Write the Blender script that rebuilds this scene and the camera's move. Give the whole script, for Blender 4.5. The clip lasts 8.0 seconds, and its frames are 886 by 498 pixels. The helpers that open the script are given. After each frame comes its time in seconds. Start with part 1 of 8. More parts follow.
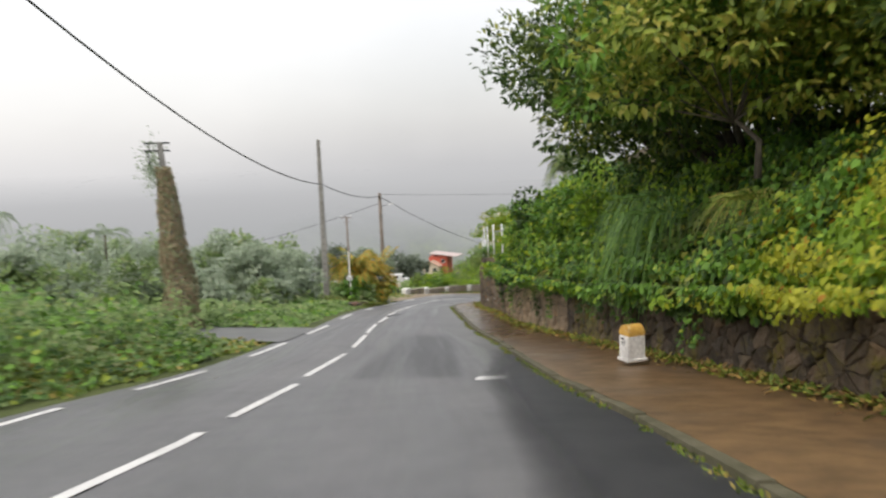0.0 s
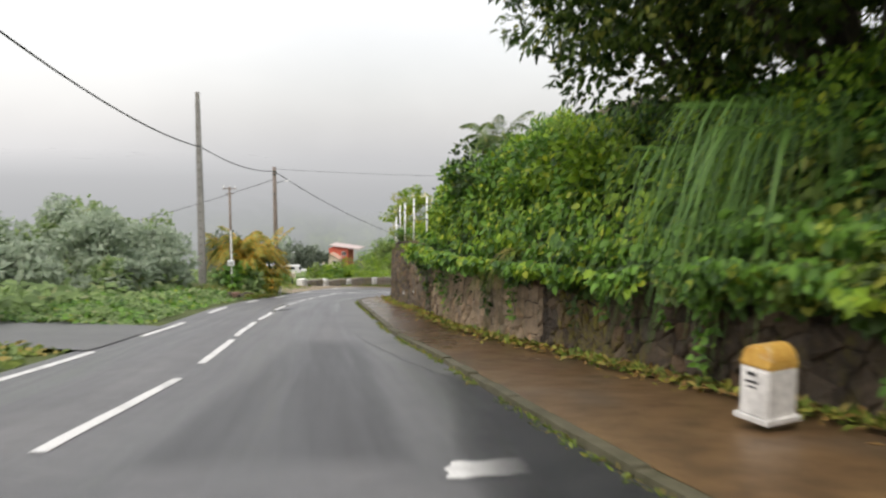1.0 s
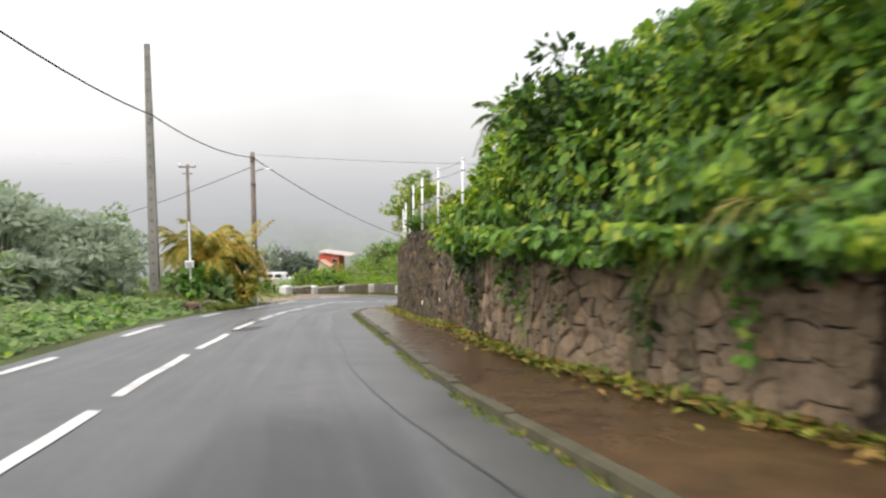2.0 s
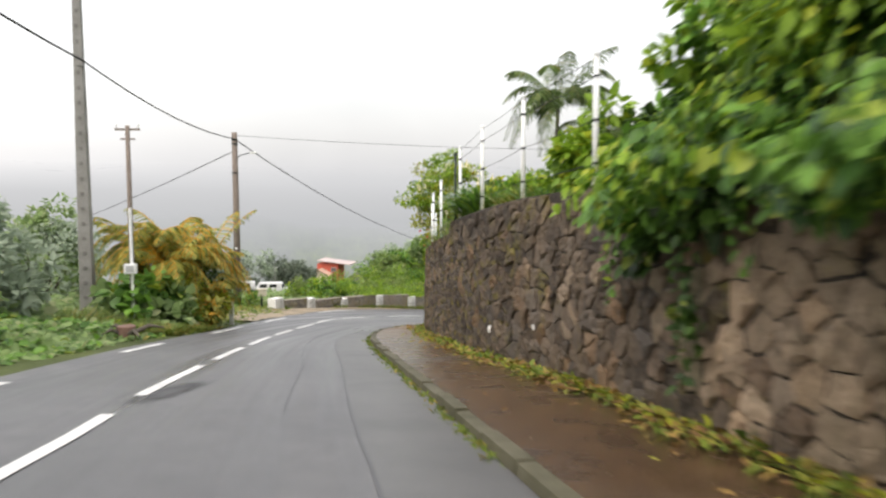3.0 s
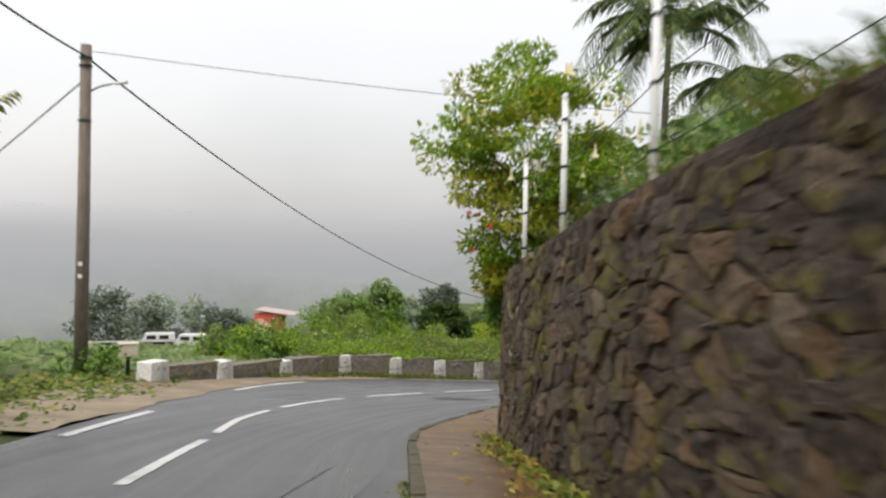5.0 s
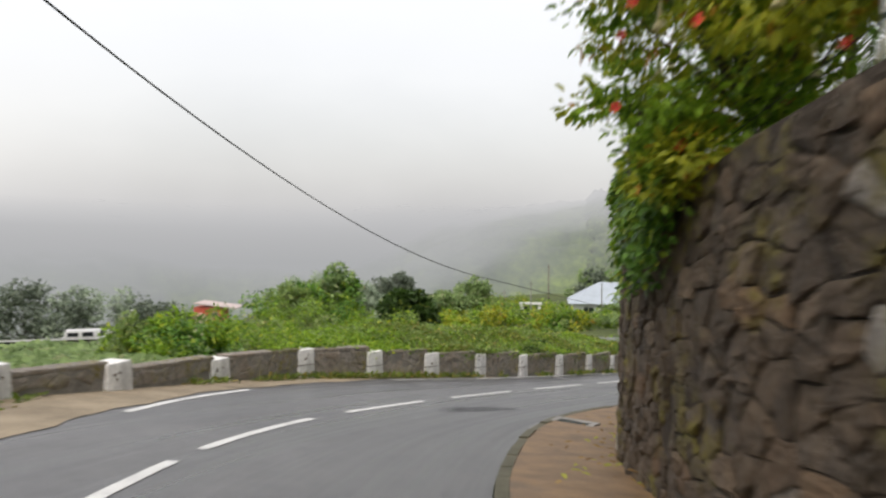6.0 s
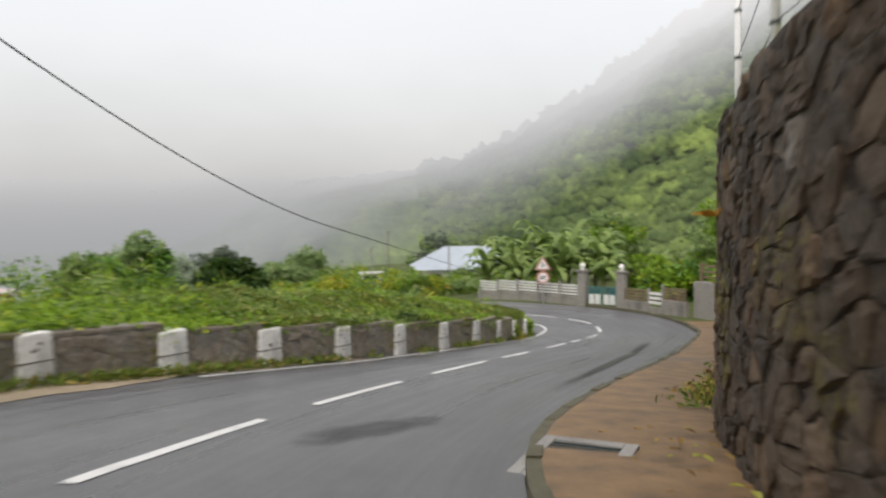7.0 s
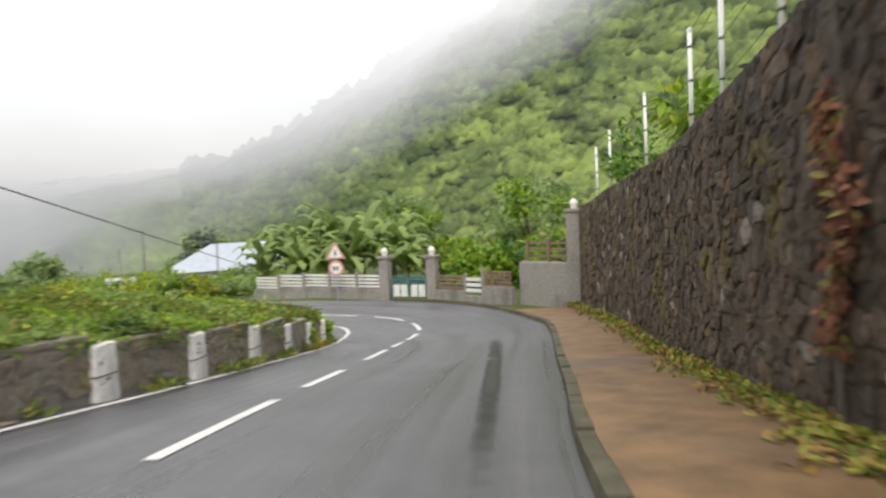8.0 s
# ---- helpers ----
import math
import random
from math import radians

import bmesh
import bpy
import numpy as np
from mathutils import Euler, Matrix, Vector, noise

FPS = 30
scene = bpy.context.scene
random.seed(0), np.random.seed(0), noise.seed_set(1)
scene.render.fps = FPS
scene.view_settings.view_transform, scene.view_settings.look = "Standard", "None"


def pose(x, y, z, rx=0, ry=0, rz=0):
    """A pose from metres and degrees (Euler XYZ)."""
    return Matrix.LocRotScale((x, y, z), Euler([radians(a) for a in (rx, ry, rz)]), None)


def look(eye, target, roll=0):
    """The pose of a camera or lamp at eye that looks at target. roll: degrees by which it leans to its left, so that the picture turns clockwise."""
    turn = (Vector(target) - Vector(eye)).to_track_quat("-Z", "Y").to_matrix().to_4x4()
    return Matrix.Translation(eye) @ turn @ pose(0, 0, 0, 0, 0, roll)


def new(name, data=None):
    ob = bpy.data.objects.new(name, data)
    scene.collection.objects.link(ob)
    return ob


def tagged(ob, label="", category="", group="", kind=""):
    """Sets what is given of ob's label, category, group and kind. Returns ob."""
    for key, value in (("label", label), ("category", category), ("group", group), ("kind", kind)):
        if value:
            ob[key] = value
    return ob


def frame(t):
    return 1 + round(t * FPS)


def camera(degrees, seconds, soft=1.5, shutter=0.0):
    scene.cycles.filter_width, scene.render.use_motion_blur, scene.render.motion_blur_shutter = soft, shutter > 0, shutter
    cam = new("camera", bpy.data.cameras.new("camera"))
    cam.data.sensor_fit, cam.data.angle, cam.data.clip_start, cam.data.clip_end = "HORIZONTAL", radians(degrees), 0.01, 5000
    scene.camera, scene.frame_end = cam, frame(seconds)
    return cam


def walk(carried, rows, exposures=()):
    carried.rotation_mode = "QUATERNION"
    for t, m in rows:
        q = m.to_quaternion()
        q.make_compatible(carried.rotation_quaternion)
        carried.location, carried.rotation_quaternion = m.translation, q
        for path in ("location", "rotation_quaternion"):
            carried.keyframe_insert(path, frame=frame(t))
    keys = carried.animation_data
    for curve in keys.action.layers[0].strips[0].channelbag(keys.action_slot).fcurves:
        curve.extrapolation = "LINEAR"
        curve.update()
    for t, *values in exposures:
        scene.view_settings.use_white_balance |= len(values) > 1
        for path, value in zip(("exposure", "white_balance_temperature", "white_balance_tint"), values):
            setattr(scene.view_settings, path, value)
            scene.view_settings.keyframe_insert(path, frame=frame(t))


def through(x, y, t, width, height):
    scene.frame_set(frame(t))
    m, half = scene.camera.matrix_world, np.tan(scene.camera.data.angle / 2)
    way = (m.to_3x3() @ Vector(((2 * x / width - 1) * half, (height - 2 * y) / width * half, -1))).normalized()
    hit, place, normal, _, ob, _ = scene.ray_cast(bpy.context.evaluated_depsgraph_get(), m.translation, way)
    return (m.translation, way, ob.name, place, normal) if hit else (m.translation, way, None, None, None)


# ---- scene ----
cam = camera(61.0, 8.0, soft=2.3, shutter=0.4)
PATH = [
    (0, (1.362, -1.875, 2.386), (1.263, 0.114, 2.198), -2.5),
    (0.5, (1.032, 1.468, 1.761), (1.095, 3.457, 1.569), 0.1),
    (1, (0.767, 5.285, 1.11), (0.932, 7.268, 0.907), 0.2),
    (1.2, (0.738, 6.829, 0.849), (0.921, 8.811, 0.651), -0.5),
    (2.3, (0.023, 16.21, -0.546), (0.214, 18.194, -0.709), 0.2),
    (2.5, (-0.084, 17.868, -0.734), (0.105, 19.854, -0.885), 0.2),
    (3, (-0.303, 22.032, -1.292), (-0.108, 24.016, -1.446), -0.1),
    (3.5, (-0.531, 26.266, -1.841), (-0.358, 28.256, -1.947), 0.5),
    (4, (-0.727, 30.47, -2.411), (-0.479, 32.454, -2.467), -0.6),
    (4.5, (-0.824, 34.605, -2.895), (-0.535, 36.584, -2.883), -0.4),
    (4.7, (-0.864, 36.167, -3.071), (-0.552, 38.143, -3.064), 0.6),
    (5.8, (-0.982, 44.208, -4.243), (-0.552, 46.161, -4.273), 0.3),
    (6, (-0.922, 45.768, -4.472), (-0.441, 47.709, -4.497), 0.4),
    (6.5, (-0.388, 49.429, -5.086), (0.259, 51.321, -5.15), -0.6),
    (7, (0.594, 52.999, -5.678), (1.5, 54.78, -5.77), -1.0),
    (7.5, (2.144, 56.273, -6.258), (3.328, 57.88, -6.383), -2.6),
    (8, (4.284, 59.556, -6.792), (5.668, 60.995, -6.897), -2.6),
]
walk(cam, [(t, look(eye, target, roll)) for t, eye, target, roll in PATH],
     [(at_, ev_, 6600, 12) for at_, ev_ in ((0, 0.15), (0.5, 0.22), (1, 0.22), (1.7, 0.37), (2.5, 0.48), (3.2, 0.39), (4, 0.07), (5, 0.05), (6, 0.06), (7, -0.02), (7.5, 0.13), (8, 0.3))])

# ---- world, sun and exposure ----
world = bpy.data.worlds.new("overcast_sky")
scene.world = world
world.use_nodes = True
wn, wl = world.node_tree.nodes, world.node_tree.links
wn.clear()
w_out = wn.new("ShaderNodeOutputWorld")
w_sky = wn.new("ShaderNodeTexSky")
w_sky.sky_type = "NISHITA"
w_sky.sun_disc = False
w_sky.sun_elevation, w_sky.sun_rotation = radians(56.5), radians(221)
w_sky.dust_density, w_sky.air_density = 6.0, 1.6
w_bg1 = wn.new("ShaderNodeBackground")
w_bg1.inputs["Strength"].default_value = 0.05
wl.new(w_sky.outputs[0], w_bg1.inputs["Color"])
w_co = wn.new("ShaderNodeTexCoord")
w_sep = wn.new("ShaderNodeSeparateXYZ")
wl.new(w_co.outputs["Generated"], w_sep.inputs[0])
w_ramp = wn.new("ShaderNodeValToRGB")
w_ramp.color_ramp.elements[0].position, w_ramp.color_ramp.elements[0].color = 0.06, (0.47, 0.482, 0.495, 1)
w_ramp.color_ramp.elements[1].position, w_ramp.color_ramp.elements[1].color = 0.48, (0.93, 0.93, 0.935, 1)
for at_, col_ in ((0.12, (0.52, 0.532, 0.545, 1)), (0.20, (0.64, 0.65, 0.66, 1)), (0.31, (0.80, 0.805, 0.81, 1))):
    w_el = w_ramp.color_ramp.elements.new(at_)
    w_el.color = col_


def w_math(op, a, b, clamp=False):
    x = wn.new("ShaderNodeMath")
    x.operation, x.use_clamp = op, clamp
    for k, v in ((0, a), (1, b)):
        if hasattr(v, "is_linked"):
            wl.new(v, x.inputs[k])
        else:
            x.inputs[k].default_value = v
    return x.outputs[0]


# the cloud is thinner over the open valley to the west, and drifts in soft banks
w_map = wn.new("ShaderNodeMapping")
w_map.inputs["Scale"].default_value = (1.0, 1.0, 1.8)
wl.new(w_co.outputs["Generated"], w_map.inputs[0])
w_drift = wn.new("ShaderNodeTexNoise")
w_drift.inputs["Scale"].default_value, w_drift.inputs["Detail"].default_value, w_drift.inputs["Roughness"].default_value = 2.6, 5.0, 0.55
wl.new(w_map.outputs[0], w_drift.inputs["Vector"])
w_west = w_math("MULTIPLY", w_math("SUBTRACT", -0.02, w_sep.outputs["X"], True), 0.2)
w_bank = w_math("MULTIPLY", w_math("SUBTRACT", w_drift.outputs["Fac"], 0.5), 0.13)
w_up = w_math("ADD", w_math("ADD", w_sep.outputs["Z"], 0.1), w_math("ADD", w_west, w_bank))
wl.new(w_up, w_ramp.inputs[0])
w_bg2 = wn.new("ShaderNodeBackground")
w_bg2.inputs["Strength"].default_value = 0.96
wl.new(w_ramp.outputs[0], w_bg2.inputs["Color"])
w_add = wn.new("ShaderNodeAddShader")
wl.new(w_bg1.outputs[0], w_add.inputs[0])
wl.new(w_bg2.outputs[0], w_add.inputs[1])
wl.new(w_add.outputs[0], w_out.inputs["Surface"])

sun = new("sun", bpy.data.lights.new("sun", "SUN"))
sun.data.energy, sun.data.angle, sun.data.color = 1.1, radians(25), (1.0, 0.97, 0.93)
sun.matrix_world = look((0, 0, 60), (26, 30, 0))

# ---- lie of the land ----
def smooth(points, step=0.5):
    """Resamples a polyline as a smooth curve at even steps."""
    p = np.array(points, float)
    for _ in range(3):
        q = np.empty((2 * len(p) - 2, 2))
        q[0::2], q[1::2] = 0.75 * p[:-1] + 0.25 * p[1:], 0.25 * p[:-1] + 0.75 * p[1:]
        p = np.vstack((p[:1], q, p[-1:]))
    run = np.r_[0, np.cumsum(np.hypot(*np.diff(p, axis=0).T))]
    at = np.arange(0, run[-1], step)
    return np.c_[np.interp(at, run, p[:, 0]), np.interp(at, run, p[:, 1])]


def normals(p):
    """Unit vectors to the right of a curve's way."""
    g = np.gradient(p, axis=0)
    g /= np.linalg.norm(g, axis=1)[:, None]
    return np.c_[g[:, 1], -g[:, 0]]


CENTRE = smooth([(-1.6, -60), (-1.7, -30), (-1.75, -10), (-1.8, 0), (-1.87, 11), (-1.95, 16), (-2.1, 20.5), (-2.4, 26.4), (-2.6, 30.2),
                 (-2.72, 34), (-2.8, 38), (-2.8, 42), (-2.66, 45), (-2.3, 49), (-1.62, 53.1), (-0.1, 57.6), (2.4, 60.9), (5.4, 64.0), (8.8, 67.2), (11.5, 69.5),
                 (14.5, 72.2), (17.2, 74.6), (19.4, 76.3), (20.6, 78.3), (20.7, 80.2), (19.9, 82.6), (17.5, 85.6), (13.0, 89.5), (6.0, 94.0), (-4.0, 99.0)], 0.25)
C_RUN = np.r_[0, np.cumsum(np.hypot(*np.diff(CENTRE, axis=0).T))]
C_RUN -= C_RUN[np.argmin(abs(CENTRE[:, 1]))]
C_NORM = normals(CENTRE)
K_S, K_V = (0, 12, 20, 30, 45, 52, 58, 76, 84), (0.03, 0.03, 0.01, 0, -0.01, -0.05, -0.08, -0.08, 0)
D_S, D_V = (-60, -30, -10, -2, 1.5, 5.3, 10, 16, 24, 30, 36, 44), (4.0, 2.2, 0.85, 0.47, 0.32, 0.16, 0.04, 0, 0, 0.08, 0.06, 0)


def road_place(x, y):
    """Metres along the centre line and to its right."""
    x, y = np.atleast_1d(np.asarray(x, float)), np.atleast_1d(np.asarray(y, float))
    i = np.empty(x.shape, int)
    for k in range(0, x.size, 2000):
        s_ = slice(k, k + 2000)
        d2 = (x.flat[s_][:, None] - CENTRE[None, :, 0]) ** 2 + (y.flat[s_][:, None] - CENTRE[None, :, 1]) ** 2
        i.flat[s_] = np.argmin(d2, axis=1)
    d = (x - CENTRE[i, 0]) * C_NORM[i, 0] + (y - CENTRE[i, 1]) * C_NORM[i, 1]
    return C_RUN[i], d


def level(x, y):
    """The height of the road's plane, carried on over all the ground."""
    x, y = np.atleast_1d(np.asarray(x, float)), np.atleast_1d(np.asarray(y, float))
    s, d = road_place(x, y)
    z = 0.364 - 0.0429 * np.clip(x, -40, 40) - 0.1326 * y + np.interp(s, D_S, D_V) + np.interp(s, K_S, K_V) * np.clip(d, -5, 7)
    flat = -10.45 - np.interp(x, (-15, 0, 14, 24, 60), (0.172, 0.112, 0.095, 0.07, 0.03)) * np.clip(y - 88, 0, 110)
    return 0.5 * (z + flat + np.sqrt((z - flat) ** 2 + 0.04))


def lev(x, y):
    return float(level(x, y)[0])


# ---- builders ----
def link_mesh(name, bm, mat, parent=None, label="", smooth_faces=False):
    me = bpy.data.meshes.new(name)
    bm.to_mesh(me)
    bm.free()
    for m_ in (mat if isinstance(mat, (list, tuple)) else [mat]):
        me.materials.append(m_)
    if smooth_faces:
        me.polygons.foreach_set("use_smooth", [True] * len(me.polygons))
    ob = new(name, me)
    if parent is not None:
        ob.parent = parent
    if label:
        tagged(ob, label)
    return ob


def part(name, bm, mat, parent, label="", smooth_faces=False):
    return link_mesh(name, bm, mat, parent, label, smooth_faces)


def raw_mesh(name, verts, faces, mat, parent=None, label="", smooth_faces=False, index=None):
    me = bpy.data.meshes.new(name)
    me.from_pydata([tuple(v) for v in verts], [], [tuple(f) for f in faces])
    for m_ in (mat if isinstance(mat, (list, tuple)) else [mat]):
        me.materials.append(m_)
    if index is not None:
        me.polygons.foreach_set("material_index", index)
    if smooth_faces:
        me.polygons.foreach_set("use_smooth", [True] * len(me.polygons))
    me.update()
    ob = new(name, me)
    if parent is not None:
        ob.parent = parent
    if label:
        tagged(ob, label)
    return ob


def thing(name, place, label, category, group="", turn=0.0):
    ob = new(name)
    ob.empty_display_size = 0.2
    ob.matrix_world = pose(*place, 0, 0, turn)
    return tagged(ob, label, category, group)


def box(bm, size, at=(0, 0, 0), turn=(0, 0, 0), bevel=0.0, taper=1.0):
    """Adds a box of that size whose foot's middle is at the place; taper: the top's size to the foot's."""
    sx, sy, sz = size
    vs = []
    for z, k in ((0, 1.0), (sz, taper)):
        for x, y in ((-1, -1), (1, -1), (1, 1), (-1, 1)):
            vs.append(bm.verts.new((x * sx / 2 * k, y * sy / 2 * k, z)))
    fs = [(3, 2, 1, 0), (4, 5, 6, 7), (0, 1, 5, 4), (1, 2, 6, 5), (2, 3, 7, 6), (3, 0, 4, 7)]
    made = [bm.faces.new([vs[i] for i in f]) for f in fs]
    if bevel:
        es = list({e for f in made for e in f.edges})
        r = bmesh.ops.bevel(bm, geom=es, offset=bevel, segments=2, affect="EDGES", profile=0.6)
        vs = list({v for f in made if f.is_valid for v in f.verts} | {v for v in r["verts"]})
    bmesh.ops.transform(bm, matrix=pose(*at, *turn), verts=[v for v in vs if v.is_valid])
    return bm


def tube(bm, points, radii, sides=8, cap=True):
    """Adds a round tube through the points."""
    pts = [Vector(p) for p in points]
    if not hasattr(radii, "__len__"):
        radii = [radii] * len(pts)
    radii = [float(v) for v in radii]
    rings = []
    for i, p in enumerate(pts):
        d = (pts[min(i + 1, len(pts) - 1)] - pts[max(i - 1, 0)]).normalized()
        u = d.cross(Vector((0.31, 0.95, 0.11)))
        u = u.normalized() if u.length > 1e-3 else Vector((1, 0, 0))
        w = d.cross(u)
        rings.append([bm.verts.new(p + radii[i] * (math.cos(a) * u + math.sin(a) * w)) for a in (2 * math.pi * k / sides for k in range(sides))])
    for a, b in zip(rings, rings[1:]):
        for k in range(sides):
            bm.faces.new((a[k], a[(k + 1) % sides], b[(k + 1) % sides], b[k]))
    if cap:
        bm.faces.new(rings[0][::-1])
        bm.faces.new(rings[-1])
    return bm


def lathe(bm, profile, at=(0, 0, 0), sides=16):
    """Adds a turned body from (radius, height) pairs."""
    rings = [[bm.verts.new((at[0] + r * math.cos(2 * math.pi * k / sides), at[1] + r * math.sin(2 * math.pi * k / sides), at[2] + z)) for k in range(sides)] for r, z in profile]
    for a, b in zip(rings, rings[1:]):
        for k in range(sides):
            bm.faces.new((a[k], a[(k + 1) % sides], b[(k + 1) % sides], b[k]))
    bm.faces.new(rings[0][::-1])
    bm.faces.new(rings[-1])
    return bm


def strip(name, left, right, mat, kind="structure", label="", category="", rows=1, lift=0.0, z_left=None, z_right=None, smooth_faces=True):
    """A ribbon on the ground between two curves of equal length."""
    n, m = len(left), rows + 1
    verts, faces = [], []
    w = np.linspace(0, 1, m)
    P_ = left[:, None, :] * (1 - w[None, :, None]) + right[:, None, :] * w[None, :, None]
    Z_ = level(P_[..., 0].ravel(), P_[..., 1].ravel()).reshape(n, m) + lift
    if z_left is not None:
        Z_ += z_left[:, None] * (1 - w) + z_right[:, None] * w
    for i in range(n):
        for j in range(m):
            verts.append((P_[i, j, 0], P_[i, j, 1], Z_[i, j]))
    for i in range(n - 1):
        for j in range(rows):
            a = i * m + j
            faces.append((a, a + 1, a + m + 1, a + m))
    ob = raw_mesh(name, verts, faces, mat, smooth_faces=smooth_faces)
    # surface coordinates in metres: across and along
    run = np.r_[0, np.cumsum(np.hypot(*np.diff(0.5 * (left + right), axis=0).T))]
    wide = np.hypot(*(right - left).T)
    u = -wide[:, None] * (1 - w)[None, :]
    uv = np.c_[u.ravel(), np.repeat(run, m)]
    lay = ob.data.uv_layers.new(name="along")
    idx = np.empty(len(ob.data.loops), np.int32)
    ob.data.loops.foreach_get("vertex_index", idx)
    lay.data.foreach_set("uv", uv[idx].astype(np.float32).ravel())
    return tagged(ob, label, category, "", kind)


# ---- materials ----
class Mat:
    """A small builder of node materials."""

    def __init__(self, name, rough=0.7, metal=0.0, spec=0.4):
        self.m = bpy.data.materials.new(name)
        self.m.use_nodes = True
        self.n, self.l = self.m.node_tree.nodes, self.m.node_tree.links
        self.b = self.n["Principled BSDF"]
        self.b.inputs["Roughness"].default_value = rough
        self.b.inputs["Metallic"].default_value = metal
        self.b.inputs["Specular IOR Level"].default_value = spec
        self.co = self.n.new("ShaderNodeTexCoord")

    def noise(self, scale, detail=4, rough=0.6, stretch=None, coord="Object", kind="noise"):
        src = self.co.outputs[coord]
        if stretch:
            mp = self.n.new("ShaderNodeMapping")
            mp.inputs["Scale"].default_value = stretch
            self.l.new(src, mp.inputs[0])
            src = mp.outputs[0]
        if kind == "voronoi":
            t = self.n.new("ShaderNodeTexVoronoi")
            t.inputs["Scale"].default_value = scale
            self.l.new(src, t.inputs["Vector"])
            return t.outputs["Distance"]
        t = self.n.new("ShaderNodeTexNoise")
        t.inputs["Scale"].default_value, t.inputs["Detail"].default_value, t.inputs["Roughness"].default_value = scale, detail, rough
        self.l.new(src, t.inputs["Vector"])
        return t.outputs["Fac"]

    def ramp(self, fac, stops):
        r = self.n.new("ShaderNodeValToRGB")
        e = r.color_ramp.elements
        while len(e) < len(stops):
            e.new(0.5)
        for k, (at, c) in enumerate(stops):
            e[k].position = at
            e[k].color = (*c, 1) if hasattr(c, "__len__") else (c, c, c, 1)
        self.l.new(fac, r.inputs[0])
        return r.outputs[0]

    def mix(self, fac, a, b, how="MIX"):
        x = self.n.new("ShaderNodeMix")
        x.data_type, x.blend_type = "RGBA", how
        for k, v in ((0, fac), (6, a), (7, b)):
            if hasattr(v, "is_linked"):
                self.l.new(v, x.inputs[k])
            else:
                x.inputs[k].default_value = v if k == 0 else ((*v, 1) if hasattr(v, "__len__") else (v, v, v, 1))
        return x.outputs[2]

    def math(self, op, a, b=0.0):
        x = self.n.new("ShaderNodeMath")
        x.operation = op
        for k, v in ((0, a), (1, b)):
            if hasattr(v, "is_linked"):
                self.l.new(v, x.inputs[k])
            else:
                x.inputs[k].default_value = v
        return x.outputs[0]

    def island(self):
        return self.n.new("ShaderNodeNewGeometry").outputs["Random Per Island"]

    def random(self):
        return self.n.new("ShaderNodeObjectInfo").outputs["Random"]

    def color(self, c):
        if hasattr(c, "is_linked"):
            self.l.new(c, self.b.inputs["Base Color"])
        else:
            self.b.inputs["Base Color"].default_value = (*c, 1)
        return self

    def rough(self, r):
        self.l.new(r, self.b.inputs["Roughness"])
        return self

    def bump(self, height, strength=0.4, distance=0.02):
        x = self.n.new("ShaderNodeBump")
        x.inputs["Strength"].default_value, x.inputs["Distance"].default_value = strength, distance
        self.l.new(height, x.inputs["Height"])
        self.l.new(x.outputs[0], self.b.inputs["Normal"])
        return self


def mat_speckled(name, dark, light, fine=60.0, coarse=1.5, rough=0.8, bump=0.3, distance=0.01, spec=0.35):
    m = Mat(name, rough, spec=spec)
    a, b = m.noise(fine, 5), m.noise(coarse, 3)
    f = m.math("ADD", m.math("MULTIPLY", a, 0.45), m.math("MULTIPLY", b, 0.55))
    m.color(m.ramp(f, ((0.36, dark), (0.64, light))))
    m.bump(a, bump, distance)
    return m.m


def mat_leaf(name, dark, light, accent=None, share=0.12, rough=0.5, through=0.25):
    """Leaves: each one its own shade, some turned to the accent colour; daylight shines through them."""
    m = Mat(name, rough, spec=0.35)
    r = m.island()
    big = m.noise(0.55, 3, coord="Object")
    f = m.math("ADD", m.math("MULTIPLY", r, 0.55), m.math("MULTIPLY", big, 0.45))
    c = m.ramp(f, ((0.2, dark), (0.75, light)))
    if accent:
        m2 = m.math("FRACT", m.math("MULTIPLY", r, 37.7))
        sel = m.math("LESS_THAN", m2, share)
        c = m.mix(sel, c, accent)
    m.color(c)
    tr = m.n.new("ShaderNodeBsdfTranslucent")
    m.l.new(c, tr.inputs["Color"])
    mx = m.n.new("ShaderNodeMixShader")
    mx.inputs[0].default_value = through
    m.l.new(m.b.outputs[0], mx.inputs[1])
    m.l.new(tr.outputs[0], mx.inputs[2])
    m.l.new(mx.outputs[0], m.n["Material Output"].inputs["Surface"])
    return m.m


